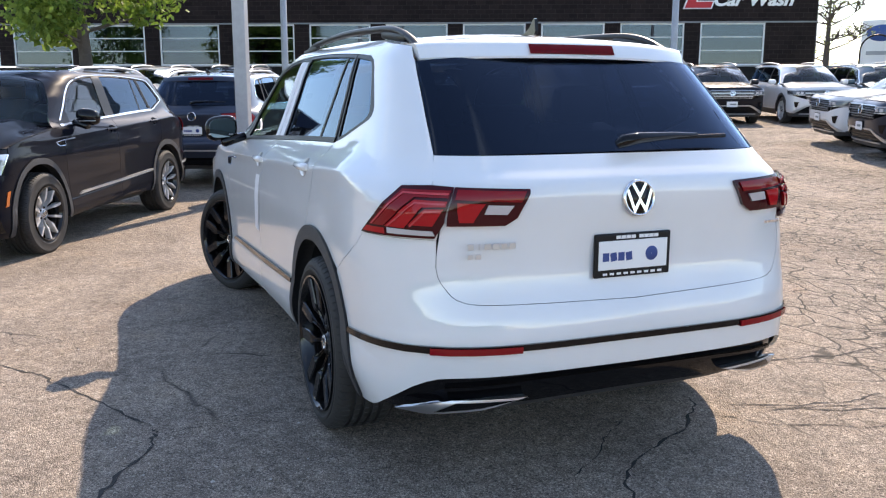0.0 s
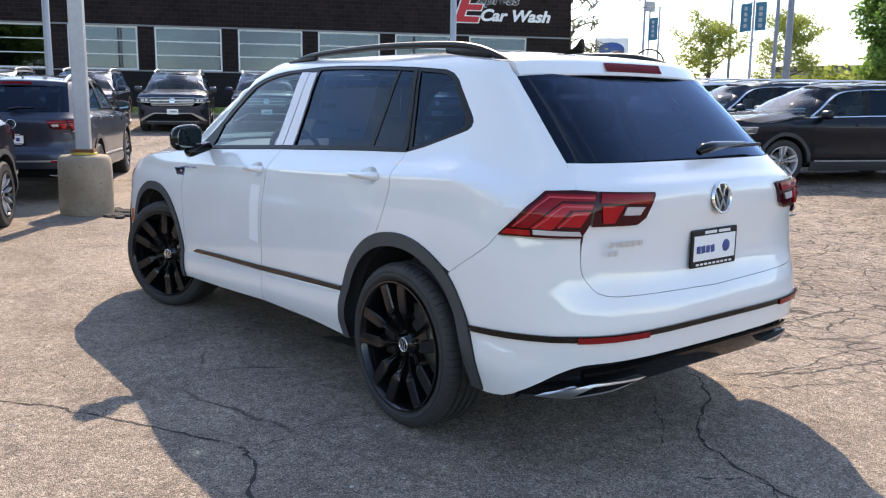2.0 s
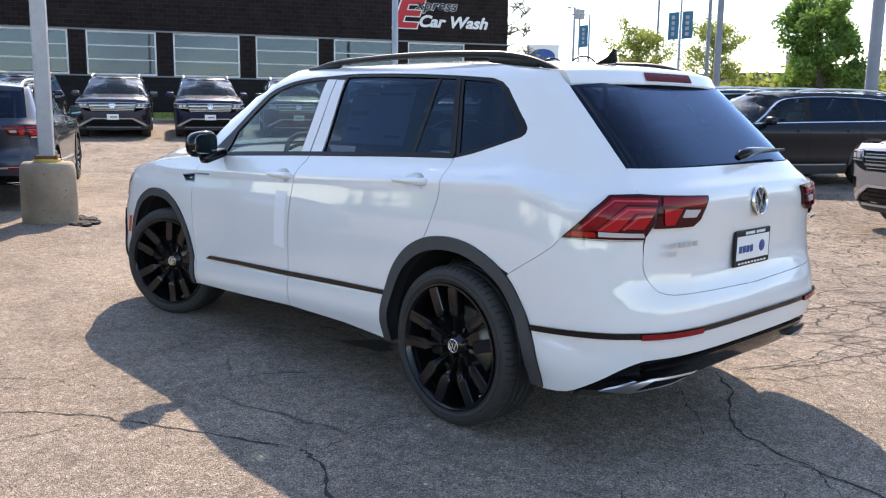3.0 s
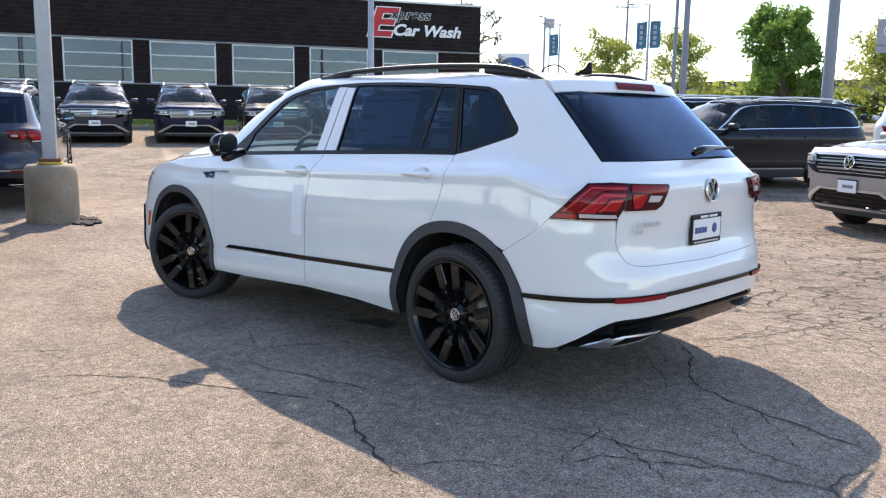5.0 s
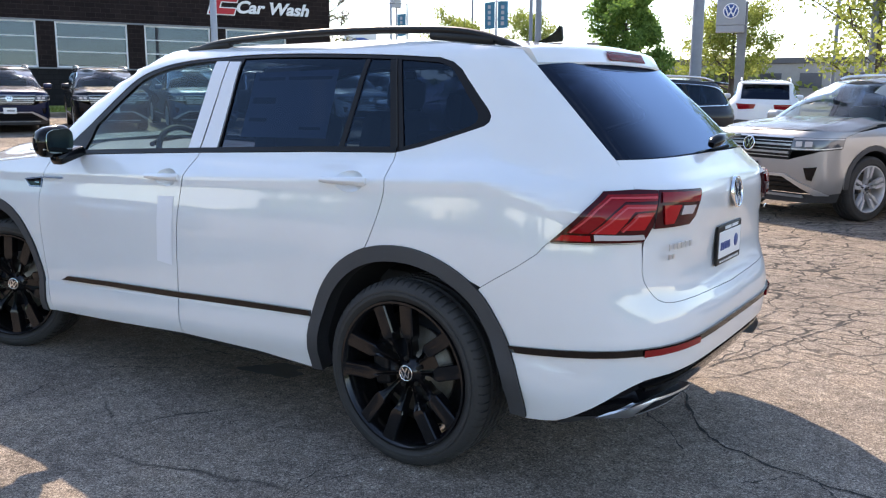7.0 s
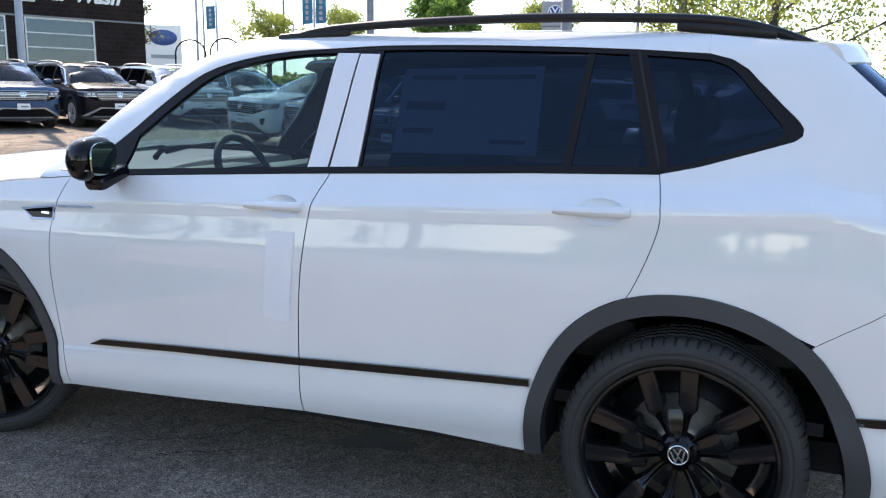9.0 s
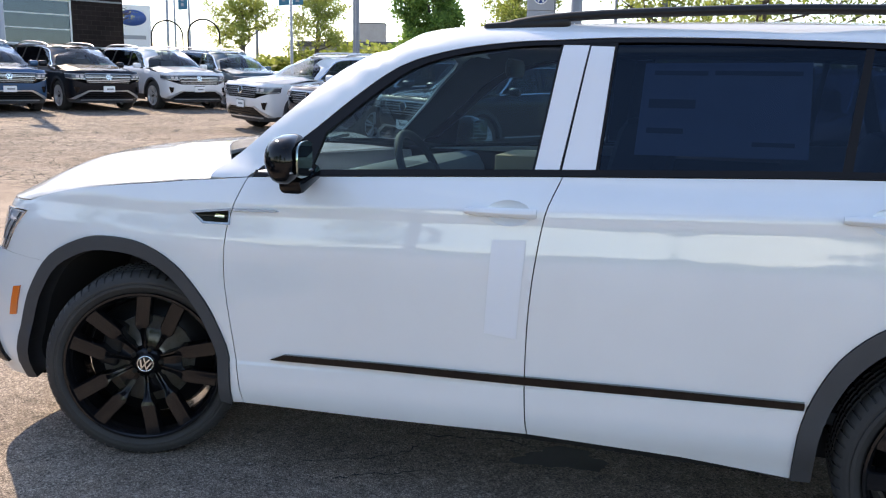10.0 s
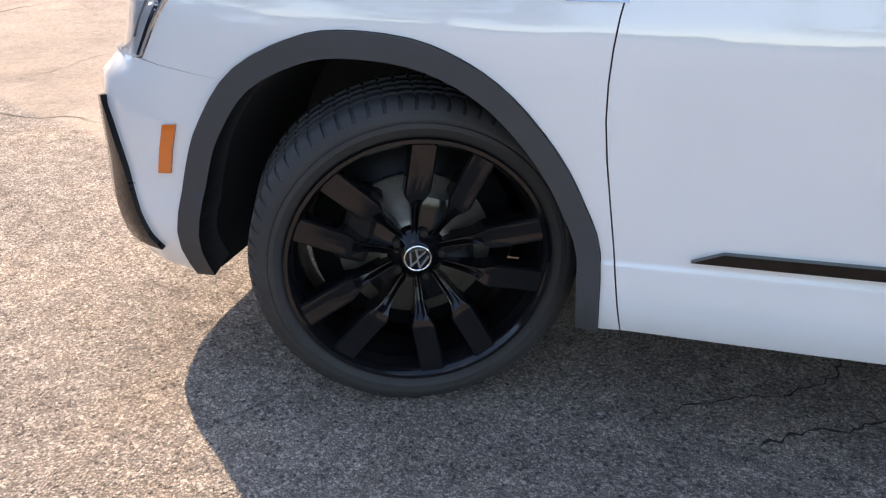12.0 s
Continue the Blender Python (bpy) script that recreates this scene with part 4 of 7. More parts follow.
        P("centre_pillar", [(1.312, 1.16), (1.262, 1.572), (1.082, 1.575), (1.102, 1.165)], FRIT, proud=-0.004, shrink=0)
        P("rear_pillar", [(0.142, 1.195), (0.240, 1.560), (0.184, 1.557), (0.080, 1.203)], FRIT, proud=-0.004, shrink=0)
        P("pillar_seam", [(0.104, 1.197), (0.206, 1.566), (0.214, 1.566), (0.113, 1.197)], SEAM, proud=-0.001, shrink=0)
        P("window_bar", [(0.410, 1.200), (0.365, 1.560), (0.342, 1.560), (0.383, 1.200)], FRIT, proud=-0.006, shrink=0)
        P("front_window", [(2.100, 1.118), (2.060, 1.272), (1.93, 1.395), (1.79, 1.478), (1.63, 1.527), (1.44, 1.555), (1.255, 1.565), (1.312, 1.155)], GLASS_SIDE, proud=-0.009, depth=0, shrink=0)
        P("rear_window", [(1.108, 1.165), (1.085, 1.575), (0.60, 1.570), (0.236, 1.552), (0.137, 1.190), (0.6, 1.178)], GLASS_DARK, proud=-0.009, depth=0, shrink=0)
        P("quarter_window", [(0.188, 1.550), (0.085, 1.205), (-0.14, 1.262), (-0.33, 1.308), (-0.375, 1.335), (-0.36, 1.375), (-0.23, 1.49), (-0.15, 1.518)], GLASS_DARK, proud=-0.009, depth=0, shrink=0)
        if hero:
            P("pillar_cover", [(1.301, 1.172), (1.223, 1.174), (1.170, 1.562), (1.254, 1.563)], FILM, lab="white protective film on door pillar", proud=0.003, shrink=0)
            P("pillar_cover", [(1.214, 1.174), (1.110, 1.178), (1.090, 1.558), (1.164, 1.560)], FILM, lab="white protective film on door pillar", proud=0.003, shrink=0)
        elif trim_mat is not FRIT:
            P("chrome_trim", rim_line[3:] + list(reversed(inward(rim_line[3:], 0.978, (0.95, 1.33)))), trim_mat, proud=0.004, shrink=0)
        # handles in their hollows
        for ob, x0, x1, z0 in ((door, 1.27, 1.50, 1.045), (back, 0.175, 0.405, 1.088)):
            P("handle_recess", [(x0 + 0.09 + 0.075 * math.cos(a), z0 - 0.006 + 0.040 * math.sin(a)) for a in (k * math.pi / 8 for k in range(16))], body_paint, ob, proud=0.0015, depth=0, shrink=0, cell=0.018, bowl=(x0 + 0.09, z0 - 0.006, 11.0))
            rows = []
            for u in (0.0, 0.03, 0.10, 0.25, 0.45, 0.65, 0.82, 0.93, 0.98, 1.0):
                x, zc = x0 + (x1 - x0) * u, z0 - 0.004 * u
                lift = 0.007 + 0.017 * min(1, u / 0.12) * (1 - 0.75 * ease(0.45, 1.0, u))
                hh = (0.017 - 0.004 * u) * (1 if 0.02 < u < 0.97 else 0.8)
                rows.append([Vector((x, side * (S.at(x, zc).y + lift + 0.007 * math.cos(a) - 0.3 * hh * abs(math.sin(a)) ** 2), zc + hh * math.sin(a))) for a in (k * math.pi / 6 for k in range(13))])
            bm = loft(rows)
            for row in (rows[0], rows[-1]):
                bm.faces.new([bm.verts.new(p) for p in row[:-1]])
            bmesh.ops.recalc_face_normals(bm, faces=bm.faces[:])
            part("door_handle", smooth_faces(bm, 50), body_paint, ob)
        # badge spear on the fender
        P("side_badge", [(2.512, 0.968), (2.470, 0.940), (2.372, 0.942), (2.372, 0.984)], BLACK_GLOSS, fender, proud=0.006, shrink=0)
        P("badge_edge", [(2.532, 0.974), (2.476, 0.932), (2.366, 0.934), (2.366, 0.992)], BADGE_SILVER, fender, proud=0.0045, shrink=0)
        P("badge_mark", [(2.425, 0.958), (2.385, 0.955), (2.385, 0.968), (2.420, 0.972)], CHROME, fender, proud=0.009, shrink=0)
        P("badge_spear", [(2.356, 0.984), (2.352, 0.993), (2.19, 0.999), (2.17, 0.992), (2.19, 0.988)], BADGE_SILVER, door, proud=0.006, shrink=0)
        # front corner
        P("headlight", [(3.277, 0.922), (3.343, 0.761), (3.70, 0.735), (3.78, 0.86), (3.42, 0.930)], HEADLAMP, proud=0.004)
        P("headlight_shroud", [(3.345, 0.885), (3.376, 0.806), (3.382, 0.804), (3.358, 0.882)], INK_GREY, proud=0.008, shrink=0)
        P("headlight_edge", [(3.284, 0.918), (3.346, 0.768), (3.356, 0.768), (3.300, 0.914)], CHROME, proud=0.008, shrink=0)
        P("side_marker", [(3.250, 0.626), (3.276, 0.620), (3.299, 0.500), (3.272, 0.505)], AMBER, lab="amber side marker", proud=0.006, shrink=0)
        P("bumper_vent", [(3.436, 0.655), (3.404, 0.560), (3.376, 0.450), (3.345, 0.330), (3.328, 0.300), (3.60, 0.30), (3.62, 0.60)], BLACK_GLOSS, proud=0.012, depth=0.03, shrink=0)
        # mirror: shell, lower case, glass, arm
        bm = bmesh.new()
        bmesh.ops.create_uvsphere(bm, u_segments=20, v_segments=14, radius=1)
        for v in bm.verts:
            x, y, z = v.co
            q = (abs(x) ** 3 + abs(y) ** 3 + abs(z) ** 3) ** (1 / 3)
            v.co = Vector((2.075 + 0.075 * x / q * (1.0 if x > 0 else 0.75) * (1 + 0.30 * min(0, z / q) - 0.12 * max(0, z / q)) - 0.02 * y, side * (0.998 + 0.100 * y / q), 1.187 + 0.076 * z / q - 0.012 * y))
        if side < 0:
            bmesh.ops.reverse_faces(bm, faces=bm.faces[:])
        mirror = part("wing_mirror", smooth_faces(bm), BLACK_GLOSS, car, "gloss black wing mirror")
        rim = [(0.080 * math.copysign(abs(math.cos(a)) ** 0.6, math.cos(a)), 0.058 * math.copysign(abs(math.sin(a)) ** 0.6, math.sin(a)) - 0.06 * 0.080 * math.cos(a)) for a in (k * math.pi / 12 for k in range(24))]
        bm = loft([[Vector((x - 0.02 * y / 0.1, side * (0.998 + y), 1.188 + z)) for y, z in rim + rim[:1]] for x in (2.0225, 2.0155)])
        bm.faces.new([bm.verts.new(Vector((2.0155 - 0.02 * y / 0.1, side * (0.998 + y), 1.188 + z))) for y, z in rim])
        bmesh.ops.remove_doubles(bm, verts=bm.verts[:], dist=1e-5)
        bmesh.ops.recalc_face_normals(bm, faces=bm.faces[:])
        part("mirror_glass", bm, MIRROR, mirror)
        part("mirror_arm", smooth_faces(box(0.09, 0.16, 0.055, (2.075, side * 0.925, 1.115), 0.02, Matrix.Rotation(side * radians(-18), 4, "X"))), BLACK_GLOSS, mirror)
        part("mirror_line", smooth_faces(box(0.118, 0.150, 0.006, (2.082, side * 1.008, 1.150), 0.0025)), SATIN, mirror)
        part("mirror_repeater", box(0.06, 0.12, 0.005, (2.080, side * 1.012, 1.163), 0.002), BLACK_PLASTIC, mirror)
        # roof rail on its feet
        rail = [(1.53, 1.612), (1.43, 1.640), (1.25, 1.660), (0.9, 1.672), (0.5, 1.675), (0.1, 1.664), (-0.08, 1.645), (-0.21, 1.610), (-0.31, 1.568)]
        part("roof_rail", tube([(x, side * (0.585 - 0.02 * abs(x - 0.6)), z) for x, z in curve(rail, 3)], 0.0165, 8, flat=0.95), rail_mat, car)
        for x, z in ((1.40, 1.632), (-0.04, 1.628)):
            part("rail_foot", smooth_faces(box(0.30, 0.030, 0.036, (x, side * 0.572, z), 0.012, Matrix.Rotation(radians(4 if x > 1 else -6), 4, "Y"))), rail_mat, car)
        # tail lamp in two halves
        outer = [(-0.595, 0.928), (-0.722, 1.092), (-0.822, 1.098), (-0.895, 1.094), (-0.893, 0.985), (-0.872, 0.932)]
        inner = [(-0.897, 1.094), (-1.135, 1.087), (-1.138, 1.075), (-1.111, 0.999), (-1.074, 0.975), (-0.900, 0.975)]
        lamp = P("tail_lamp", outer, RED_DARK, lab="red tail lamp", proud=0.014, depth=0.03, cell=0.04, shrink=0)
        P("lamp_lens", [(-0.640, 0.962), (-0.735, 1.080), (-0.890, 1.082), (-0.888, 1.062), (-0.785, 1.060), (-0.700, 0.962)], RED_LENS, lamp, proud=0.020, cell=0.04, shrink=0)
        P("lamp_lens", [(-0.705, 0.962), (-0.788, 1.052), (-0.888, 1.052), (-0.888, 1.035), (-0.820, 1.030), (-0.775, 0.962)], RED_BRIGHT, lamp, proud=0.021, cell=0.04, shrink=0)
        P("lamp_lens", [(-0.785, 0.975), (-0.830, 1.025), (-0.886, 1.028), (-0.860, 0.975)], RED_BRIGHT, lamp, proud=0.021, cell=0.04, shrink=0)
        P("lamp_lens", [(-0.612, 0.936), (-0.628, 0.955), (-0.705, 0.955), (-0.712, 0.936)], RED_BRIGHT, lamp, proud=0.020, cell=0.04, shrink=0)
        P("lamp_reverse", [(-0.720, 0.940), (-0.715, 0.958), (-0.862, 0.958), (-0.872, 0.942)], LENS_WHITE, lamp, proud=0.020, cell=0.04, shrink=0)
        for line in ([(-0.648, 0.966), (-0.742, 1.072), (-0.886, 1.074)], [(-0.716, 0.966), (-0.794, 1.045), (-0.884, 1.046)], [(-0.790, 0.972), (-0.832, 1.020), (-0.880, 1.022)]):
            part("light_guide", S.band(line, 0.006, 0.0235, side, 0.04), GUIDE, lamp)
        gate_lamp = P("tail_lamp", inner, RED_DARK, lab="red tail lamp", proud=0.014, depth=0.03, cell=0.04, shrink=0)
        P("lamp_lens", [(-0.908, 1.085), (-1.122, 1.079), (-1.112, 1.050), (-0.908, 1.058)], RED_LENS, gate_lamp, proud=0.020, cell=0.04, shrink=0)
        P("lamp_lens", [(-0.918, 1.048), (-1.000, 1.046), (-0.975, 0.988), (-0.935, 0.988)], RED_BRIGHT, gate_lamp, proud=0.020, cell=0.04, shrink=0)
        P("lamp_reverse", [(-1.010, 1.043), (-1.090, 1.040), (-1.075, 1.012), (-1.005, 1.014)], LENS_WHITE, gate_lamp, proud=0.020, cell=0.04, shrink=0)
        P("rear_reflector", [(-0.852, 0.549), (-0.852, 0.572), (-1.128, 0.570), (-1.128, 0.548)], RED_LENS, lab="red bumper reflector", proud=0.016, shrink=0)
        # exhaust trim
        tip = [(-0.750, 0.334), (-0.925, 0.385), (-1.170, 0.379), (-1.030, 0.340), (-0.866, 0.325)]
        hole = [(-0.880, 0.336), (-0.942, 0.374), (-1.135, 0.371), (-1.026, 0.350)]
        P("exhaust_trim", tip, SATIN, lab="bright exhaust trim", bowl=(-0.95, 0.345, -8.0), proud=0.006, depth=0.05, shrink=0)
        P("exhaust_hole", hole, BLACK_GLOSS, proud=0.0075, depth=0.0, shrink=0)
    S2 = lambda name, outline, mat, parent=car, lab="", **k: part(name, S.panel(outline, **k), mat, parent, lab)
    whole = lambda line: line + mirrored(line)[1:]
    # tail
    gate_edge = whole(curve(SEAM_T, 3))
    gate = S2("tailgate", gate_edge, body_paint, shrink=0.0009)
    arch_low = curve(ARCH_R, 3)[27:]
    left = [(-0.357, 0.748), (-0.488, 0.833), (-0.555, 0.884), (-0.590, 0.925), (-0.878, 0.925)] + curve(SEAM_T, 3)[8:]
    hem = curve(HEM, 3)
    bumper = S2("rear_bumper", list(reversed(arch_low)) + left + mirrored(left)[1:] + mirrored(list(reversed(arch_low))) + list(reversed(whole(hem))), body_paint, cell=0.061, shrink=0.001)
    strip = [(-0.448, 0.533), (-0.683, 0.546), (-0.85, 0.552), (-1.128, 0.553), (-1.6, 0.553)]
    strip_up = [(-0.445, 0.557), (-0.681, 0.570), (-0.85, 0.576), (-1.128, 0.575), (-1.6, 0.575)]
    S2("bumper_moulding", whole(strip) + list(reversed(whole(strip_up))), mould_mat, bumper, proud=0.010, shrink=0)
    S2("diffuser", whole([(s, z - 0.002) for s, z in hem[2:]]) + list(reversed(whole([(-0.66, 0.300), (-0.80, 0.305), (-1.0, 0.318), (-1.6, 0.330)]))), BLACK_GLOSS, bumper, proud=-0.030, depth=0.05, shrink=0)
    S2("diffuser_lip", whole([(-0.72, 0.300), (-0.84, 0.310), (-1.0, 0.320), (-1.6, 0.335)]) + list(reversed(whole([(-0.72, 0.22), (-1.6, 0.235)]))), CLAD, bumper, proud=-0.055, depth=0.05, shrink=0)
    S2("diffuser_bar", whole([(-0.90, 0.420), (-1.2, 0.432), (-1.6, 0.432)]) + list(reversed(whole([(-0.90, 0.408), (-1.2, 0.418), (-1.6, 0.418)]))), BLACK_GLOSS, bumper, proud=-0.012, shrink=0)
    S2("tailgate_window", whole([(-0.815, 1.197), (-0.744, 1.520), (-0.95, 1.532), (-1.6, 1.540)]) + list(reversed(whole([(-0.815, 1.197), (-1.2, 1.200), (-1.6, 1.201)])))[1:-1], GLASS_REAR, proud=-0.003, depth=0.01, shrink=0)
    for line in ([(-0.825, 1.199), (-0.756, 1.518), (-0.820, 1.518), (-0.880, 1.199)], ):
        S2("tailgate_frit", line, FRIT, proud=-0.007, shrink=0)
        S2("tailgate_frit", mirrored(line), FRIT, proud=-0.007, shrink=0)
    # spoiler and its lamp
    rows = []
    for u in [k / 16 for k in range(-16, 17)]:
        e, q = abs(u) ** 4, u * u
        rows.append([Vector((x, y * u, z)) for x, y, z in ((-0.235, 0.615, 1.627 - 0.038 * q), (-0.31, 0.605, 1.623 - 0.040 * q), (-0.41 + 0.085 * e, 0.600, 1.611 - 0.026 * q), (-0.438 + 0.090 * e, 0.598, 1.602 - 0.022 * q),
                     (-0.458 + 0.098 * e, 0.597, 1.586 - 0.020 * q), (-0.484 + 0.102 * e, 0.594, 1.541 - 0.014 * q), (-0.482 + 0.102 * e, 0.592, 1.533 - 0.014 * q), (-0.40 + 0.045 * e, 0.590, 1.536 - 0.016 * q))])
    bm = loft(rows)
    for row in (rows[0], rows[-1]):
        bm.faces.new([bm.verts.new(p) for p in row])
    bmesh.ops.remove_doubles(bm, verts=bm.verts[:], dist=1e-5)
    bmesh.ops.recalc_face_normals(bm, faces=bm.faces[:])
    spoiler = part("spoiler", smooth_faces(bm, 40), body_paint, car)
    bm = loft([[Vector((x, 0.186 * u, z - 0.006 * (0.31 * u) ** 2)) for x, z in ((-0.4620, 1.5860), (-0.4655, 1.5840), (-0.4840, 1.5520), (-0.4835, 1.5490))] for u in (-1, -0.97, -0.5, 0, 0.5, 0.97, 1)])
    thicken(bm, 0.012)
    bmesh.ops.recalc_face_normals(bm, faces=bm.faces[:])
    part("brake_lamp", bm, RED_LENS, spoiler, "dark red high brake lamp")
    # roof, screen, bonnet
    edge = curve(eaves[4:], 3)
    rows = []
    for s, z in edge:
        p = S.at(s, z)
        if p.x < -0.30:
            continue
        ye, rise = p.y, 0.028 + 0.012 * ease(1.7, 0.6, p.x)
        rows.append([Vector((p.x + 0.05 * ease(1.2, 1.7, p.x) * (1 - u * u), ye * u, z + rise * (1 - u * u) * (1 - 0.15 * u * u))) for u in [k / 9 for k in range(-9, 10)]])
    roof = part("roof", thicken(loft(rows), 0.015), roof_paint or body_paint, car)
    a_edge = curve(eaves[:6], 3)
    rows = [[Vector((p.x + (0.04 + 0.05 * ease(1.36, 1.14, p.z)) * (1 - u ** 4), p.y * u, p.z + 0.012 * (1 - u * u))) for u in [k / 9 for k in range(-9, 10)]] for p in (S.at(s, z) for s, z in a_edge)]
    part("windscreen", loft(rows), GLASS_CLEAR, car)
    rows = []
    BONNET_TIP = S.at(*BONNET[-1])
    half_steps = [k / 14 for k in range(1, 14)] + [0.955, 0.975, 0.99, 1.0]
    BONNET_STEPS = [-u for u in reversed(half_steps)] + [0.0] + half_steps
    for s, z in curve(BONNET, 6):
        p = S.at(s, z + 0.002)
        hi = ease(4.1, 2.7, p.x)
        turn_in = ease(2.85, BONNET_TIP.x, p.x) ** 1.6
        rows.append([Vector((p.x + 0.38 * (1 - abs(u) ** 2.3), p.y * u, z + 0.001 + 0.008 * (1 - abs(u) ** 40) + hi * (0.014 * (1 - abs(u) ** 6) + 0.052 * ease(0.88, 0.64, abs(u)) + 0.018 * (1 - u * u)))).lerp((lambda q: Vector((q.x, q.y if u >= 0 else -q.y, q.z)))(S.at(4.3 - 1.0 * abs(u), 0.968)), turn_in) for u in BONNET_STEPS])
    part("bonnet", thicken(loft(rows, flip=True), 0.012), body_paint, car)
    rows = [[Vector((2.33 + 0.38 * (1 - abs(u) ** 2.3) + dx, 0.80 * u, 1.098 + 0.055 * (1 - abs(u) ** 3) + dz)) for dx, dz in ((-0.20, 0.02), (-0.10, 0.0), (0.04, -0.012))] for u in [k / 10 for k in range(-10, 11)]]
    part("cowl", thicken(loft(rows), 0.01), CLAD, car)
    for y0, y1 in ((0.62, 0.02), (0.05, -0.52)):
        arm = part("windscreen_wiper", tube([(2.58, y0, 1.118), (2.63, y0 - 0.10, 1.140), (2.65, (y0 + y1) / 2, 1.150), (2.63, y1, 1.158)], 0.012, 6, taper=(1.3, 1.1, 0.8, 0.5)), BLACK_PLASTIC, car)
        part("wiper_blade", tube([(2.53, y0 - 0.02, 1.140), (2.61, (y0 + y1) / 2, 1.153), (2.605, y1 - 0.06, 1.166)], 0.008, 5), BLACK_PLASTIC, arm)
    nose = [(3.343, 0.7607), (3.9, 0.74), (4.3, 0.74)]
    front_low = [(3.152, 0.7362), (3.195, 0.657), (3.239, 0.515), (3.270, 0.368), (3.285, 0.240), (4.3, 0.235)]
    for side in (1, -1):
        part("front_bumper", S.panel(nose + list(reversed(front_low)), side=side, shrink=0.0005), body_paint, car)
        part("bumper_joint", S.panel([(3.254, 0.462), (3.254, 0.4645), (3.380, 0.4545), (3.380, 0.452)], side=side, proud=0.0006, depth=0, shrink=0), SEAM, car)
        part("grille", S.panel([(3.72, 0.742), (3.80, 0.86), (3.86, 0.93), (4.3, 0.94), (4.3, 0.742)], side=side, proud=-0.01), BLACK_GLOSS, car)
        part("nose_panel", S.panel([(3.300, 0.966), (3.277, 0.925), (3.42, 0.932), (3.80, 0.868), (3.86, 0.935), (4.3, 0.945), (4.3, 0.966)], side=side, proud=-0.004), body_paint, car)
    # fin, wiper, badges, plate
    bm = bmesh.new()
    prism([(0.07, 0), (-0.06, 0), (-0.066, 0.015), (-0.060, 0.066), (-0.048, 0.068), (-0.015, 0.032), (0.04, 0.010)], 0.018, Matrix.Translation((-0.12, 0.009, 1.640)) @ Matrix.Rotation(math.pi / 2, 4, "X"), bm, 0.006)
    part("aerial_fin", bm, BLACK_GLOSS, car)
    pivot = part("wiper", tube([(-0.856, 0.035, 1.222), (-0.864, 0.015, 1.236), (-0.862, -0.05, 1.246), (-0.850, -0.20, 1.252), (-0.838, -0.32, 1.252)], 0.020, 8, taper=(0.9, 1.45, 1.35, 0.85, 0.5), flat=0.8), BLACK_GLOSS, car)
    part("wiper_blade", tube([(-0.840, -0.16, 1.242), (-0.838, -0.30, 1.245), (-0.826, -0.46, 1.246)], 0.008, 6), BLACK_PLASTIC, pivot)
    face = lambda s, z: Matrix.Translation(S.at(s, z) + S.normal(s, z) * 0.004) @ Matrix.Rotation(math.pi / 2, 4, "Z") @ Matrix.Rotation(math.atan2(S.normal(s, z).z, -S.normal(s, z).x), 4, "X")
    emblem(gate, None, Matrix.Translation(S.at(-1.6, 1.045) + Vector((-0.006, 0, 0))) @ Matrix.Rotation(math.pi / 2, 4, "Z") @ Matrix.Rotation(radians(7), 4, "X"))
    dealer_plate(gate, Matrix.Translation((-0.932, 0.005, 0.845)) @ Matrix.Rotation(math.pi / 2, 4, "Z"))
    for k, w in enumerate((0.022, 0.008, 0.024, 0.024, 0.024, 0.024)):
        part("model_letter", box(0.004, w, 0.021, (-0.917 - 0.004 * k, 0.620 - 0.0285 * k, 0.905), 0.0015, segments=1), SATIN, gate)
    for k in range(2):
        part("model_letter", box(0.004, 0.020, 0.018, (-0.916 - 0.004 * k, 0.620 - 0.0265 * k, 0.872), 0.0015, segments=1), SATIN, gate)
    for k in range(4):
        part("drive_letter", box(0.004, 0.016, 0.011, (-0.905 - 0.004 * k, -0.665 + 0.021 * k, 0.925), 0.001, segments=1), CHROME, gate)
    # cabin
    for x, y in ((1.30, 0.38), (1.30, -0.38)):
        seat(car, x, y, CABIN)
    seat(car, 0.42, 0.36, CABIN, 0.55)
    seat(car, 0.42, -0.36, CABIN, 0.55)
    bm = box(0.46, 1.40, 0.30, (2.10, 0, 0.94), 0.08, Matrix.Rotation(radians(8), 4, "Y"))
    dash = part("dashboard", smooth_faces(bm), CABIN_LIGHT if hero else CABIN, car)
    part("instrument_hood", smooth_faces(box(0.16, 0.40, 0.10, (1.97, 0.38, 1.075), 0.03)), CABIN, dash)
    ring = bmesh.new()
    lathe([(0.170 + 0.016 * math.cos(a), 0.016 * math.sin(a)) for a in (k * math.pi / 4 for k in range(8))], 32, ring, Matrix.Translation((1.84, 0.38, 1.09)) @ Matrix.Rotation(radians(-64), 4, "Y"), axis="Z", closed=True)
    wheel = part("steering_wheel", smooth_faces(ring, 80), CABIN, car)
    part("steering_hub", smooth_faces(box(0.05, 0.30, 0.10, (1.85, 0.38, 1.08), 0.02, Matrix.Rotation(radians(24), 4, "Y"))), CABIN, wheel)
    part("rear_view_mirror", smooth_faces(box(0.03, 0.24, 0.075, (1.58, 0, 1.50), 0.02)), BLACK_PLASTIC, car)
    part("headliner", box(1.45, 1.12, 0.03, (0.62, 0, 1.590), 0.012), CABIN, car)
    part("cabin_floor", box(2.6, 1.5, 0.04, (0.9, 0, 0.45)), CABIN, car)
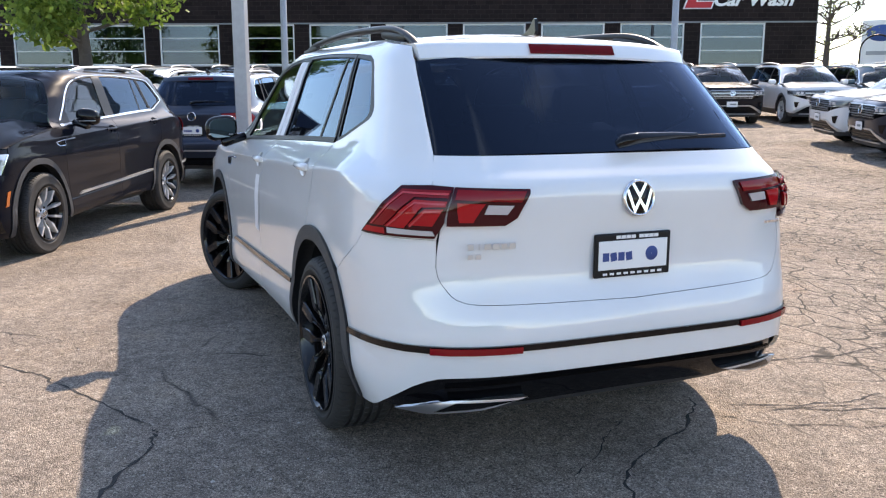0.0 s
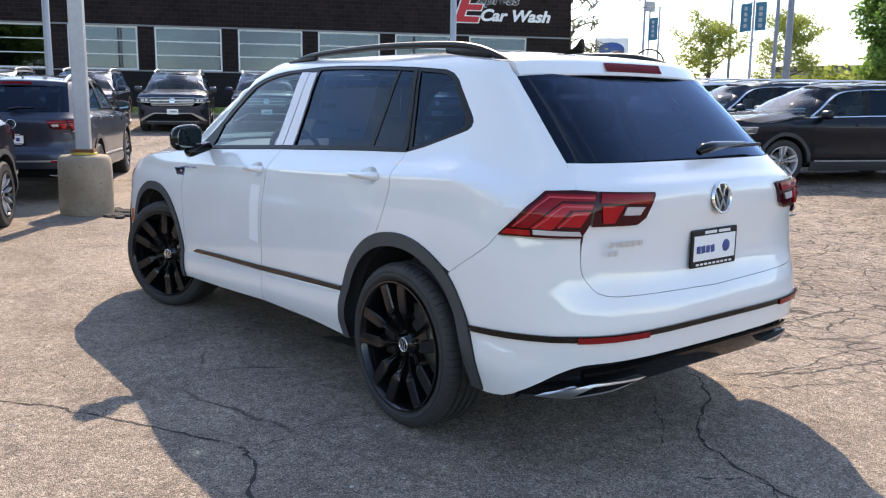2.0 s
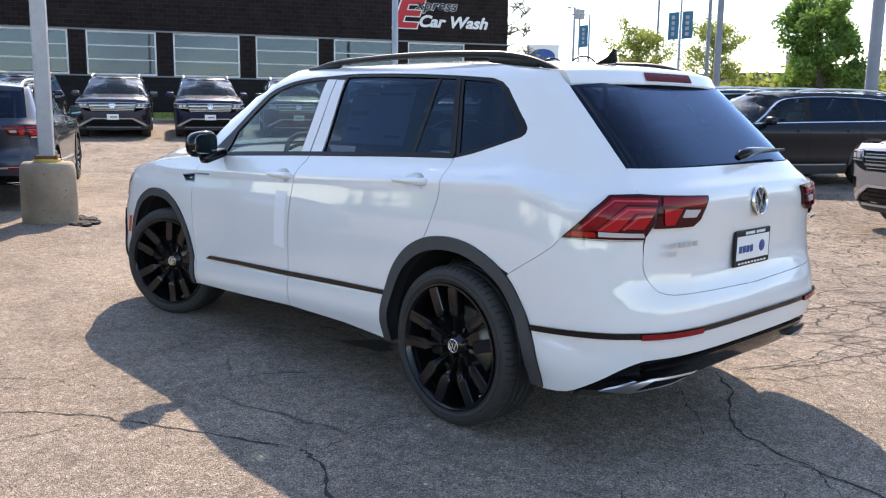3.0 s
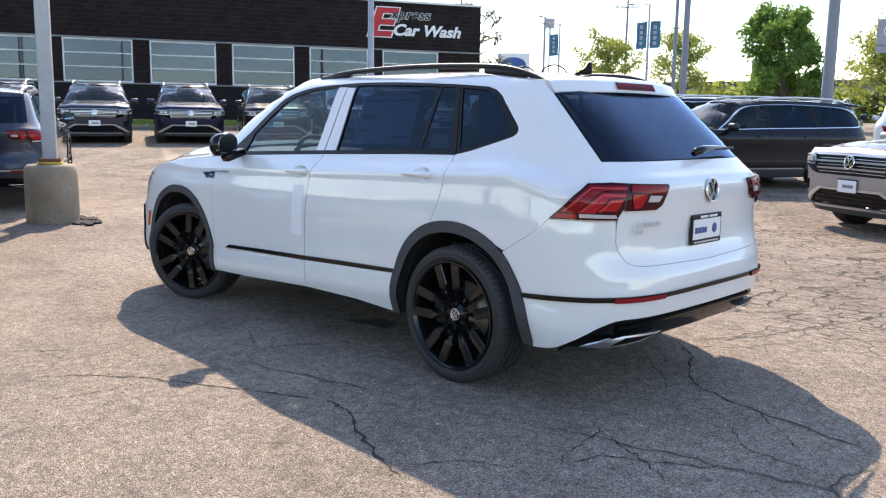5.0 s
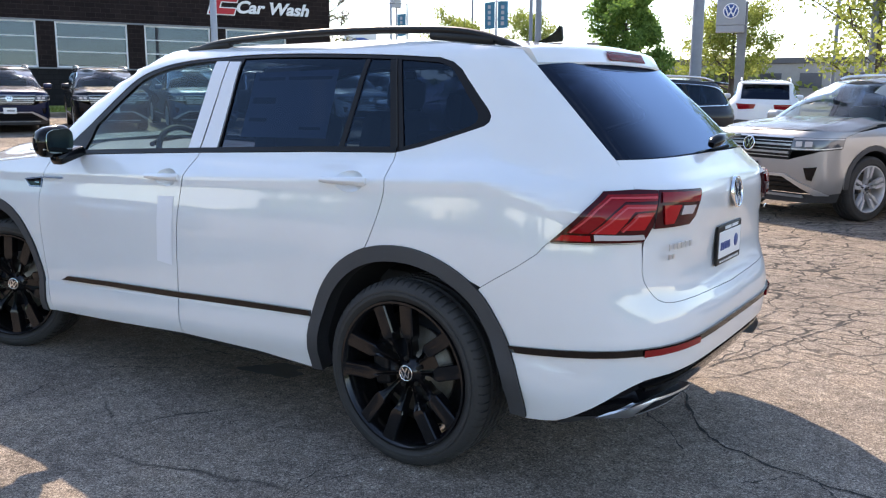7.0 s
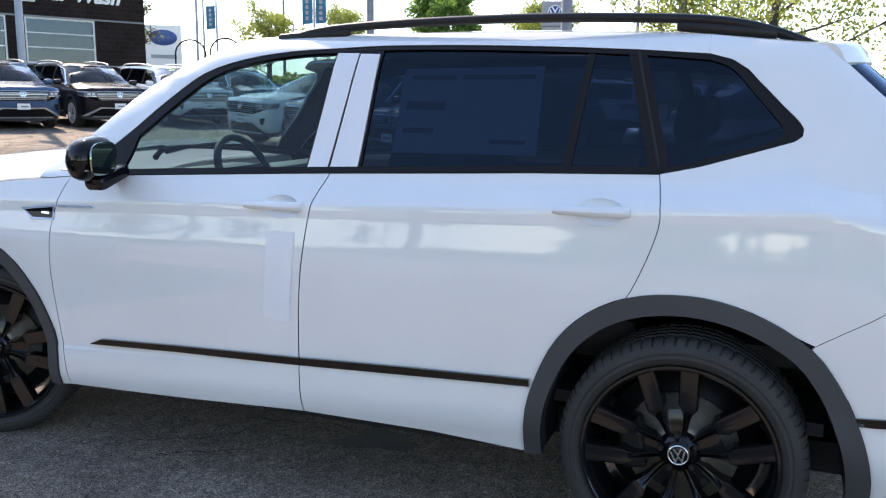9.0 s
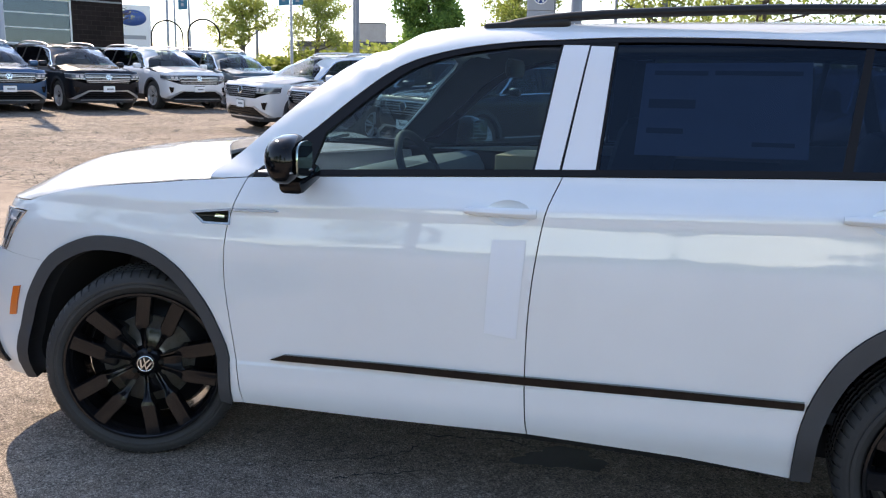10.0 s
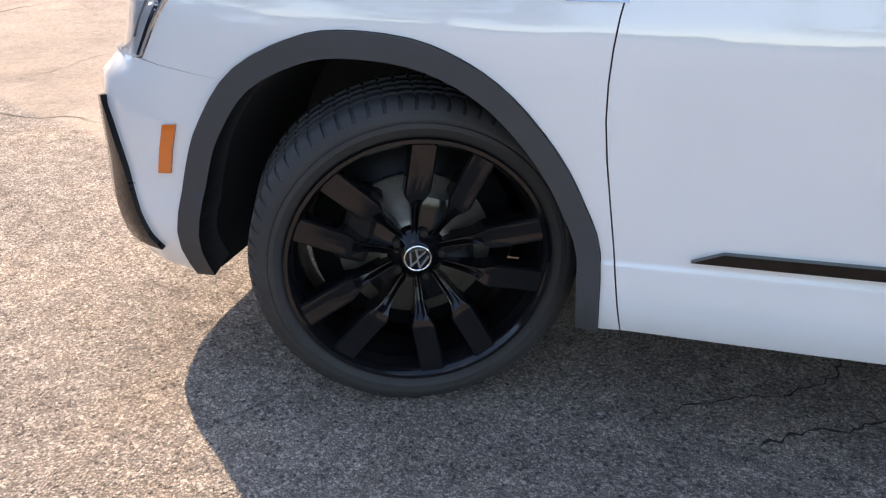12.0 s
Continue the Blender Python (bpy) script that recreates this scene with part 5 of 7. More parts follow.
    if hero:
        sticker = part("window_sticker", S.panel([(0.990, 1.515), (0.505, 1.522), (0.500, 1.240), (1.000, 1.235)], proud=-0.016, depth=0, shrink=0), PAPER, car, "printed price sticker inside window")
        bm_lines = [((0.96, 1.492), (0.80, 1.478)), ((0.78, 1.494), (0.53, 1.480)), ((0.97, 1.405), (0.83, 1.378)), ((0.97, 1.318), (0.86, 1.302)), ((0.66, 1.285), (0.54, 1.272))]
        for (x0, z1), (x1, z0) in bm_lines:
            part("print_bar", S.panel([(x0, z0), (x0, z1), (x1, z1), (x1, z0)], proud=-0.0145, depth=0, shrink=0), INK_GREY, sticker)
        part("door_decal", S.panel([(1.408, 0.955), (1.298, 0.958), (1.318, 0.640), (1.424, 0.650)], proud=0.002, depth=0, shrink=0), DECAL, car, "thin white film stuck on the door")
        part("carton", smooth_faces(box(0.38, 0.34, 0.40, (1.52, -0.36, 0.93), 0.008)), CARDBOARD, car)
    # wheels
    pairs, spread, width, rim_r = wheel_style
    first = add_wheel(car, (0, 0.796, 0.362), rims, 0, 1, pairs, spread, width=width, rim=rim_r, barrel_mat=RIM_BLACK, spin=9.0)
    add_wheel(car, (2.791 + 0.001 * turn, 0.796, 0.362), rims, turn, 1, source=first, spin=-17.0)
    add_wheel(car, (0, -0.796, 0.362), rims, 0, -1, source=first, spin=47.0)
    add_wheel(car, (2.791 + 0.001 * turn, -0.796, 0.362), rims, turn, -1, source=first)
    return car


compact_suv(Matrix(), "white compact SUV with black wheels and black arch trim", WHITE, RIM_BLACK, hero=True, turn=25.0)


def repaint(ob, swaps):
    """Give a copied thing other materials than its source has."""
    for o in (ob, *ob.children_recursive):
        for slot in o.material_slots:
            if slot.material in swaps:
                new_one = swaps[slot.material]
                slot.link = "OBJECT"
                slot.material = new_one
    return ob


# ---- the large SUV of the rows ----
BAR_BRIGHT = material("bright_grille_bar", (0.46, 0.47, 0.49), 0.28, 0.8)
HEADLAMP_DARK = material("smoked_headlamp", (0.09, 0.095, 0.105), 0.08, 0.2, 1.0)
LARGE = Shell(
    half=[(0.20, .90), (0.30, .955), (0.50, .985), (0.70, .975), (0.90, .988), (1.00, .985), (1.08, .965), (1.15, .920), (1.20, .895), (1.35, .838), (1.50, .782), (1.62, .730), (1.70, .66)],
    tail=[(0.20, .95), (0.40, 1.12), (0.60, 1.17), (0.90, 1.15), (1.10, 1.14), (1.20, 1.09), (1.40, .97), (1.60, .84), (1.70, .78)],
    nose=[(0.20, .88), (0.40, .97), (0.60, 1.02), (0.80, 1.03), (0.95, 1.02), (1.02, .99), (1.08, .93), (1.20, .70)],
    screen=[(1.05, 1.80), (1.20, 1.42), (1.40, 1.05), (1.60, .60), (1.70, .3)], corner=2.9, back=5, front=6, belt=(1.05, 1.22), cab=1.0)


def large_suv(m, label, body):
    S = LARGE
    car = thing("suv_car", label, "car", m, "parked cars in the rows")
    fs = lambda y, z: (lambda w: 2.9 + math.atan2((1 - (abs(y) / w) ** 6) ** (1 / 6), y / w) / (math.pi / 2) * 1.7)(interp(S.half, z))
    arch = lambda cx, r: [(cx + r * 1.02 * math.cos(a), 0.40 + r * math.sin(a)) for a in (math.pi * (k / 12) for k in range(13))]
    RA, FA = arch(0.0, 0.50), [(x if x < 2.95 else 2.95 + (x - 2.95) * 0.93, z) for x, z in arch(2.98, 0.50)]
    box_bm = box(3.6, 1.5, 0.16, (1.4, 0, 0.36))
    loft([[(x, y, z) for y, z in ((0.90, 0.34), (0.93, 0.95), (0.85, 1.14))] for x in (0.5, 2.5)], box_bm)
    loft([[(x, -y, z) for y, z in ((0.90, 0.34), (0.93, 0.95), (0.85, 1.14))] for x in (0.5, 2.5)], box_bm)
    part("underbody", box_bm, SEAM, car)
    belt = [(2.52, 1.135), (1.4, 1.165), (0.2, 1.185), (-0.65, 1.205)]
    top = [(2.50, 1.16), (2.30, 1.29), (2.08, 1.46), (1.88, 1.565), (1.6, 1.61), (1.0, 1.635), (0.2, 1.625), (-0.45, 1.590), (-0.70, 1.52), (-0.80, 1.36), (-0.76, 1.25), (-0.65, 1.205)]
    eaves = [(2.60, 1.16), (2.38, 1.33), (2.15, 1.51), (1.94, 1.615), (1.62, 1.665), (1.0, 1.690), (0.2, 1.685), (-0.45, 1.655), (-0.85, 1.62)]
    for side in (1, -1):
        P = lambda name, outline, mat, parent=car, lab="", **k: part(name, S.panel(outline, side=side, cell=0.14, **k), mat, parent, lab)
        P("front_fender", [(2.46, 1.135), (2.46, 0.40)] + list(reversed(FA)) + [(3.42, 0.62), (3.50, 0.84), (3.50, 0.985), (3.30, 1.055), (2.9, 1.095)], body, shrink=0.003)
        P("front_door", [(2.46, 1.135), (1.38, 1.165), (1.38, 0.40), (2.46, 0.40)], body, shrink=0.003)
        P("rear_door", [(1.38, 1.165), (0.28, 1.183), (0.25, 0.86)] + [p for p in reversed(RA) if p[0] > 0.2][::-1][::-1] + [(0.51, 0.40), (1.38, 0.40)], body, shrink=0.003)
        P("quarter_panel", [(0.28, 1.183), (0.25, 0.86)] + [p for p in RA if p[0] < 0.2] + [(-0.62, 0.45), (-0.95, 0.62), (-0.95, 1.19), (-0.85, 1.62), (-0.45, 1.655), (-0.45, 1.590), (-0.70, 1.52), (-0.80, 1.36), (-0.76, 1.25), (-0.65, 1.205)], body, shrink=0.002)
        P("roof_side", curve(eaves[:8], 3) + list(reversed(curve(top[:8], 3))), body, shrink=0)
        for line, c in ((RA, (0.0, 0.40)), (FA, (2.97, 0.40))):
            P("arch_cladding", line + list(reversed(inward(line, 0.88, c))), CLAD, proud=0.008, depth=0.06, shrink=0)
            bm = loft([[Vector((S.at(q, z).x, side * (S.at(q, z).y - d), z)) for q, z in inward(line, 0.89, c)] for d in (0.04, 0.45)])
            bm.faces.new([bm.verts.new(Vector((S.at(q, z).x, side * 0.45, z))) for q, z in inward(line, 0.89, c)])
            part("wheel_well", bm, SEAM, car)
        P("sill", [(2.46, 0.405), (0.51, 0.405), (0.51, 0.24), (2.46, 0.24)], CLAD, proud=0.004, shrink=0)
        P("sill_trim", [(2.40, 0.425), (0.56, 0.425), (0.56, 0.402), (2.40, 0.402)], SATIN, proud=0.010, shrink=0)
        P("window_trim", curve(top, 3) + list(reversed(inward(curve(top, 3), 0.965, (0.85, 1.38)))), CHROME, proud=0.003, shrink=0)
        P("belt_trim", belt + [(x, z + 0.016) for x, z in reversed(belt)], CHROME, proud=0.005, shrink=0)
        P("front_window", [(2.42, 1.15), (2.26, 1.28), (2.06, 1.44), (1.87, 1.545), (1.6, 1.59), (1.40, 1.60), (1.42, 1.165)], GLASS_CLEAR, proud=-0.004, depth=0, shrink=0)
        P("rear_window", [(1.34, 1.165), (1.32, 1.605), (1.0, 1.615), (0.36, 1.61), (0.24, 1.185)], GLASS_DARK, proud=-0.004, depth=0, shrink=0)
        P("quarter_window", [(0.17, 1.185), (0.28, 1.605), (-0.45, 1.572), (-0.68, 1.50), (-0.77, 1.36), (-0.73, 1.26), (-0.62, 1.21)], GLASS_DARK, proud=-0.004, depth=0, shrink=0)
        P("centre_pillar", [(1.43, 1.16), (1.41, 1.61), (1.31, 1.615), (1.33, 1.16)], FRIT, proud=-0.001, shrink=0)
        P("rear_pillar", [(0.25, 1.18), (0.37, 1.615), (0.27, 1.61), (0.16, 1.18)], FRIT, proud=-0.001, shrink=0)
        for x in (1.43, 0.36):
            P("door_handle", [(x, 1.005), (x, 1.035), (x + 0.22, 1.035), (x + 0.22, 1.008)], body, proud=0.028, depth=0.025, shrink=0)
        bm = box(0.14, 0.22, 0.15, (2.30, side * 1.075, 1.20), 0.05, segments=3)
        mirror = part("wing_mirror", smooth_faces(bm), body, car)
        part("mirror_arm", box(0.10, 0.14, 0.04, (2.32, side * 0.94, 1.14), 0.015), BLACK_PLASTIC, mirror)
        part("roof_rail", tube([(x, side * 0.66, z) for x, z in curve([(1.55, 1.69), (1.35, 1.735), (0.6, 1.765), (-0.2, 1.745), (-0.55, 1.68)], 4)], 0.022, 8), SATIN, car)
        # face
        lamp = P("headlight", [(3.48, 0.990), (3.50, 0.875), (3.72, 0.850), (fs(0.60, 0.9), 0.845), (fs(0.62, 1.0), 0.985)], HEADLAMP_DARK, lab="headlight with clear lens", proud=0.012, depth=0.03, shrink=0)
        for y0, y1 in ((0.665, 0.735), (0.765, 0.835)):
            P("lamp_lens", [(fs(y1, 0.9), 0.893), (fs(y1, 0.96), 0.950), (fs(y0, 0.96), 0.948), (fs(y0, 0.9), 0.888)], LENS_WHITE, lamp, proud=0.018, shrink=0)
        P("lamp_strip", [(3.49, 0.984), (3.50, 0.970), (fs(0.63, 0.97), 0.964), (fs(0.63, 0.98), 0.980)], LENS_WHITE, lamp, proud=0.018, shrink=0)
        P("lamp_strip", [(3.52, 0.888), (3.52, 0.878), (3.72, 0.858), (fs(0.62, 0.86), 0.854), (fs(0.62, 0.87), 0.866), (3.72, 0.870)], SATIN, lamp, proud=0.018, shrink=0)
        P("front_bumper", [(3.42, 0.62), (3.50, 0.865), (3.72, 0.840), (fs(0.58, 0.8), 0.735), (4.6, 0.735), (4.6, 0.545), (fs(0.52, 0.54), 0.545), (fs(0.84, 0.4), 0.330), (3.49, 0.36)], body, shrink=0)
        P("bumper_intake", [(fs(0.88, 0.66), 0.665), (fs(0.76, 0.66), 0.650), (fs(0.79, 0.53), 0.515), (fs(0.84, 0.53), 0.505)], BLACK_GLOSS, proud=0.006, shrink=0)
        P("lower_grille", [(fs(0.52, 0.54), 0.543), (4.6, 0.543), (4.6, 0.34), (fs(0.82, 0.34), 0.34)], BLACK_PLASTIC, proud=-0.03, shrink=0)
        for z0 in (0.395, 0.450, 0.505):
            P("intake_slat", [(fs(0.66, z0), z0), (4.6, z0), (4.6, z0 + 0.012), (fs(0.66, z0), z0 + 0.012)], BLACK_GLOSS, proud=-0.015, depth=0.02, shrink=0)
        P("bumper_trim", [(4.6, 0.540), (fs(0.50, 0.54), 0.540), (fs(0.84, 0.34), 0.335), (fs(0.93, 0.34), 0.335), (fs(0.89, 0.36), 0.372), (fs(0.53, 0.57), 0.572), (4.6, 0.564)], SATIN, proud=0.012, depth=0.03, shrink=0)
        P("bumper_chin", [(3.49, 0.355), (fs(0.84, 0.34), 0.335), (4.6, 0.335), (4.6, 0.22), (3.52, 0.24)], CLAD, proud=-0.01, shrink=0)
        P("chin_trim", [(fs(0.7, 0.30), 0.325), (4.6, 0.325), (4.6, 0.298), (fs(0.72, 0.30), 0.298)], SATIN, proud=0.0, shrink=0)
        P("grille", [(fs(0.62, 1.0), 1.000), (4.6, 1.015), (4.6, 0.738), (fs(0.56, 0.74), 0.738), (fs(0.60, 0.84), 0.84)], BLACK_PLASTIC, proud=-0.025, depth=0.03, shrink=0)
        for z0, tall, half_w in ((0.980, 0.020, 0.62), (0.940, 0.008, 0.60), (0.893, 0.024, 0.60), (0.855, 0.008, 0.59), (0.803, 0.024, 0.575), (0.765, 0.008, 0.56)):
            P("grille_bar", [(fs(half_w, z0), z0), (4.6, z0 + 0.006), (4.6, z0 + 0.006 + tall), (fs(half_w, z0), z0 + tall)], BAR_BRIGHT if tall > 0.01 else SATIN, proud=0.008 if tall > 0.01 else -0.01, depth=0.02, shrink=0)
        P("nose_panel", [(3.50, 0.985), (3.30, 1.055), (3.62, 1.062), (4.6, 1.075), (4.6, 1.018), (fs(0.64, 1.0), 0.995)], body, proud=-0.002, shrink=0)
        # tail
        P("tail_lamp", [(-0.90, 1.06), (-0.98, 0.90), (-1.33, 0.93), (-1.36, 1.05)], RED_LENS, lab="red tail lamp", proud=0.012, depth=0.03, shrink=0)
    whole = lambda line: line + mirrored(line)[1:]
    part("tailgate", S.panel(whole([(-0.95, 1.19), (-0.95, 0.62), (-1.6, 0.60)]) + [], cell=0.14), body, car)
    part("rear_bumper", S.panel(whole([(-0.62, 0.45), (-0.95, 0.615), (-1.6, 0.595)]) + list(reversed(whole([(-0.64, 0.28), (-1.6, 0.28)]))), cell=0.14), CLAD, car)
    part("tailgate_window", S.panel(whole([(-0.95, 1.195), (-0.87, 1.58), (-1.6, 1.61)]), cell=0.14, depth=0), GLASS_REAR, car)
    part("spoiler", smooth_faces(box(0.36, 1.34, 0.05, (-0.80, 0, 1.635), 0.02, Matrix.Rotation(radians(-5), 4, "Y"))), body, car)
    rows = []
    for s, z in curve(eaves[3:], 3):
        p = S.at(s, z)
        if p.x > -0.70:
            rows.append([Vector((p.x + 0.08 * ease(1.5, 1.9, p.x) * (1 - u * u), p.y * u, z + 0.045 * (1 - u * u))) for u in [k / 6 for k in range(-6, 7)]])
    part("roof", thicken(loft(rows), 0.02), body, car)
    rows = [[Vector((p.x + (0.10 + 0.12 * ease(1.65, 1.2, p.z)) * (1 - u ** 4), p.y * u, p.z + 0.012 * (1 - u * u))) for u in [k / 7 for k in range(-7, 8)]] for p in (S.at(s, z) for s, z in curve(eaves[:5], 3))]
    part("windscreen", loft(rows), GLASS_CLEAR, car)
    rows = []
    for s, z in curve([(2.58, 1.150), (2.75, 1.137), (2.9, 1.118), (3.1, 1.092), (3.30, 1.056), (3.45, 1.010)], 2):
        p = S.at(s, z)
        rows.append([Vector((p.x + 0.40 * (1 - abs(u) ** 2.5) * ease(2.7, 3.4, p.x) + 0.07 * (1 - u * u) * ease(3.0, 2.6, p.x), p.y * u, z + (0.05 * (1 - abs(u) ** 3) + 0.022 * math.exp(-((abs(u) - 0.66) / 0.10) ** 2)) * ease(4.3, 3.2, p.x) + 0.012 * (1 - u * u))) for u in [k / 12 for k in range(-12, 13)]])
    part("bonnet", thicken(loft(rows, flip=True), 0.015), body, car)
    fm = Matrix.Translation((3.940, 0, 0.905)) @ Matrix.Rotation(-math.pi / 2, 4, "Z") @ Matrix.Rotation(radians(8), 4, "X")
    emblem(car, None, fm, 0.085)
    plate = part("plate_card", box(0.012, 0.31, 0.155, (3.945, 0, 0.600), 0.004), WHITE_PLASTIC, car, "white dealer plate with plain blue bars")
    part("plate_print", box(0.003, 0.18, 0.040, (3.953, 0.02, 0.600)), INK_GREY, plate)
    part("plate_edge", box(0.008, 0.325, 0.026, (3.945, 0, 0.680), 0.003), BLACK_PLASTIC, plate)
    for x, y in ((1.55, 0.40), (1.55, -0.40)):
        seat(car, x, y, CABIN)
    part("rear_bench", smooth_faces(box(0.25, 1.4, 0.75, (0.35, 0, 1.0), 0.08)), CABIN, car)
    part("dashboard", smooth_faces(box(0.5, 1.55, 0.25, (2.2, 0, 1.03), 0.08)), CABIN, car)
    part("headliner", box(2.2, 1.2, 0.03, (0.5, 0, 1.65)), CABIN, car)
    first = add_wheel(car, (0, 0.845, 0.385), RIM_SILVER, 0, 1, 5, 9.0, R=0.387, rim=0.272, w=0.245, width=0.050)
    for x, y, sd in ((2.98, 0.845, 1), (0, -0.845, -1), (2.98, -0.845, -1)):
        add_wheel(car, (x, y, 0.385), RIM_SILVER, 0, sd, source=first)
    return car


def parked(x, y, heading, nose_offset):
    """A pose on the lot for a car whose badge stands over (x, y)."""
    a = radians(heading)
    cx, cy = x - nose_offset * math.cos(a), y - nose_offset * math.sin(a)
    z = ground_z(cx, cy)
    dx = (ground_z(cx + math.cos(a), cy + math.sin(a)) - ground_z(cx - math.cos(a), cy - math.sin(a))) / 2
    dy = (ground_z(cx - math.sin(a), cy + math.cos(a)) - ground_z(cx + math.sin(a), cy - math.cos(a))) / 2
    return Matrix.Translation((cx, cy, z)) @ Matrix.Rotation(a, 4, "Z") @ Matrix.Rotation(-math.atan(dx), 4, "Y") @ Matrix.Rotation(math.atan(dy), 4, "X")


P_GREY = paint("graphite_metallic_paint", (0.045, 0.055, 0.080), 0.7, gloss_index=1.3)
P_PLUM = paint("dark_grey_metallic_paint", (0.005, 0.006, 0.012), gloss_index=1.19, sheen=0.03)
P_SILVER = paint("warm_silver_paint", (0.36, 0.35, 0.345), 0.5)
P_BLACK = paint("black_paint", (0.010, 0.012, 0.018), 0.6, gloss_index=1.28)
P_NAVY = paint("dark_navy_paint", (0.012, 0.019, 0.055), 0.6, gloss_index=1.3)
P_BLUE = paint("blue_metallic_paint", (0.03, 0.09, 0.19), 0.4)
P_TEAL = paint("slate_blue_paint", (0.045, 0.085, 0.115), 0.4)
P_CHARCOAL = paint("charcoal_paint", (0.028, 0.034, 0.052), 0.7, gloss_index=1.3)
P_WHITE = paint("plain_white_paint", (0.76, 0.76, 0.77))

compact_suv(parked(7.34 + 0.88 * 0.436, 0.98 + 0.88 * 0.90, 154.2, 0.0), "dark grey compact SUV with chrome window trim", P_PLUM, RIM_SILVER, rail_mat=SATIN, trim_mat=CHROME, mould_mat=SATIN, wheel_style=(5, 16.0, 0.034, 0.236))
compact_suv(parked(10.13, 0.02, -25.8, 0.0), "graphite grey compact SUV with silver roof rails", P_GREY, RIM_SILVER, rail_mat=SATIN, trim_mat=CHROME, mould_mat=SATIN, wheel_style=(5, 16.0, 0.034, 0.236))

# the row before the building faces the lot; the other row stands at a right angle to it
SPAN = 3.935
along = lambda k: (-0.9 * -21.65 - 0.436 * k, 0.436 * -21.65 - 0.9 * k)
row_car = large_suv(parked(*along(-3.53), 154.2, SPAN), "graphite grey large SUV with chrome grille bars", P_GREY)
for k, colour, words in ((-14.1, P_BLACK, "black large SUV with silver roof rails"), (-11.5, P_WHITE, "white large SUV with chrome grille bars"), (-8.8, P_CHARCOAL, "charcoal large SUV with chrome grille bars"),
                         (-6.15, P_NAVY, "dark navy large SUV with chrome grille bars"), (-0.91, P_NAVY, "dark navy large SUV with chrome grille bars"), (1.62, P_BLACK, "black large SUV with silver roof rails"),
                         (4.16, P_BLUE, "blue large SUV with chrome grille bars"), (6.65, P_BLACK, "black large SUV with chrome grille bars"), (9.31, P_WHITE, "white large SUV with sloping tail"),
                         (11.65, P_TEAL, "slate blue large SUV with silver roof rails")):
    c = repaint(copy_thing(row_car, parked(*along(k), 154.2 - (3.0 if k in (1.62, 4.16) else 0), SPAN)), {P_GREY: colour})
    tagged(c, words)
for x, y, colour, words in ((11.14, -13.13, P_WHITE, "white large SUV with black lower bumper"), (8.75, -11.75, P_CHARCOAL, "charcoal large SUV with chrome grille bars"), (6.15, -10.25, P_BLACK, "black large SUV with chrome window trim"),
                            (0.91, -7.25, P_SILVER, "warm silver large SUV with chrome grille bars"), (-1.75, -5.75, P_WHITE, "white large SUV with black lower bumper")):
    tagged(repaint(copy_thing(row_car, parked(x, y, 62.0, SPAN)), {P_GREY: colour}), words)
for x, y, h, colour, words in ((4.6, -22.5, -75.0, P_WHITE, "white large SUV with dark rear window"), (7.6, -23.6, -75.0, P_CHARCOAL, "charcoal large SUV with silver roof rails"), (1.2, -21.6, -75.0, P_GREY, "graphite grey large SUV with silver roof rails")):
    tagged(repaint(copy_thing(row_car, parked(x, y, h, 0)), {P_GREY: colour}), words)

# ---- building, poles, signs, trees ----
T_WALL = Vector((-0.436, -0.9, 0))
N_WALL = Vector((-0.9, 0.436, 0))
WALL_AT = Vector((0.9 * 36.3, -0.436 * 36.3, 0))
wall_m = lambda k, off=0.0, z=0.0: Matrix.Translation(WALL_AT + T_WALL * k + N_WALL * off + Vector((0, 0, z))) @ Matrix.Rotation(math.atan2(T_WALL.y, T_WALL.x), 4, "Z")


def brick(name, tones, mortar):
    m = material(name, tones[0], 0.85, Specular_IOR_Level=0.12)
    v = coords(m)
    sep = node(m, "ShaderNodeSeparateXYZ")
    link(m, v, sep.inputs[0])
    add = node(m, "ShaderNodeMath")
    link(m, sep.outputs["X"], add.inputs[0])
    link(m, sep.outputs["Y"], add.inputs[1])
    com = node(m, "ShaderNodeCombineXYZ")
    link(m, add.outputs[0], com.inputs["X"])
    link(m, sep.outputs["Z"], com.inputs["Y"])
    b = node(m, "ShaderNodeTexBrick", Scale=1.0, Mortar_Size=0.009, Brick_Width=0.40, Row_Height=0.20)
    b.inputs["Color1"].default_value, b.inputs["Color2"].default_value, b.inputs["Mortar"].default_value = (*tones[0], 1), (*tones[1], 1), (*mortar, 1)
    link(m, com.outputs[0], b.inputs["Vector"])
    worn = noise_tex(m, v, 0.6, 5.0)
    base(m, mix(m, 1.0, b.outputs["Color"], ramp(m, worn, [(0.3, (0.75, 0.75, 0.75)), (0.7, (1.15, 1.13, 1.1))]), "MULTIPLY"))
    bump(m, b.outputs["Fac"], -0.4, 0.01)
    return m


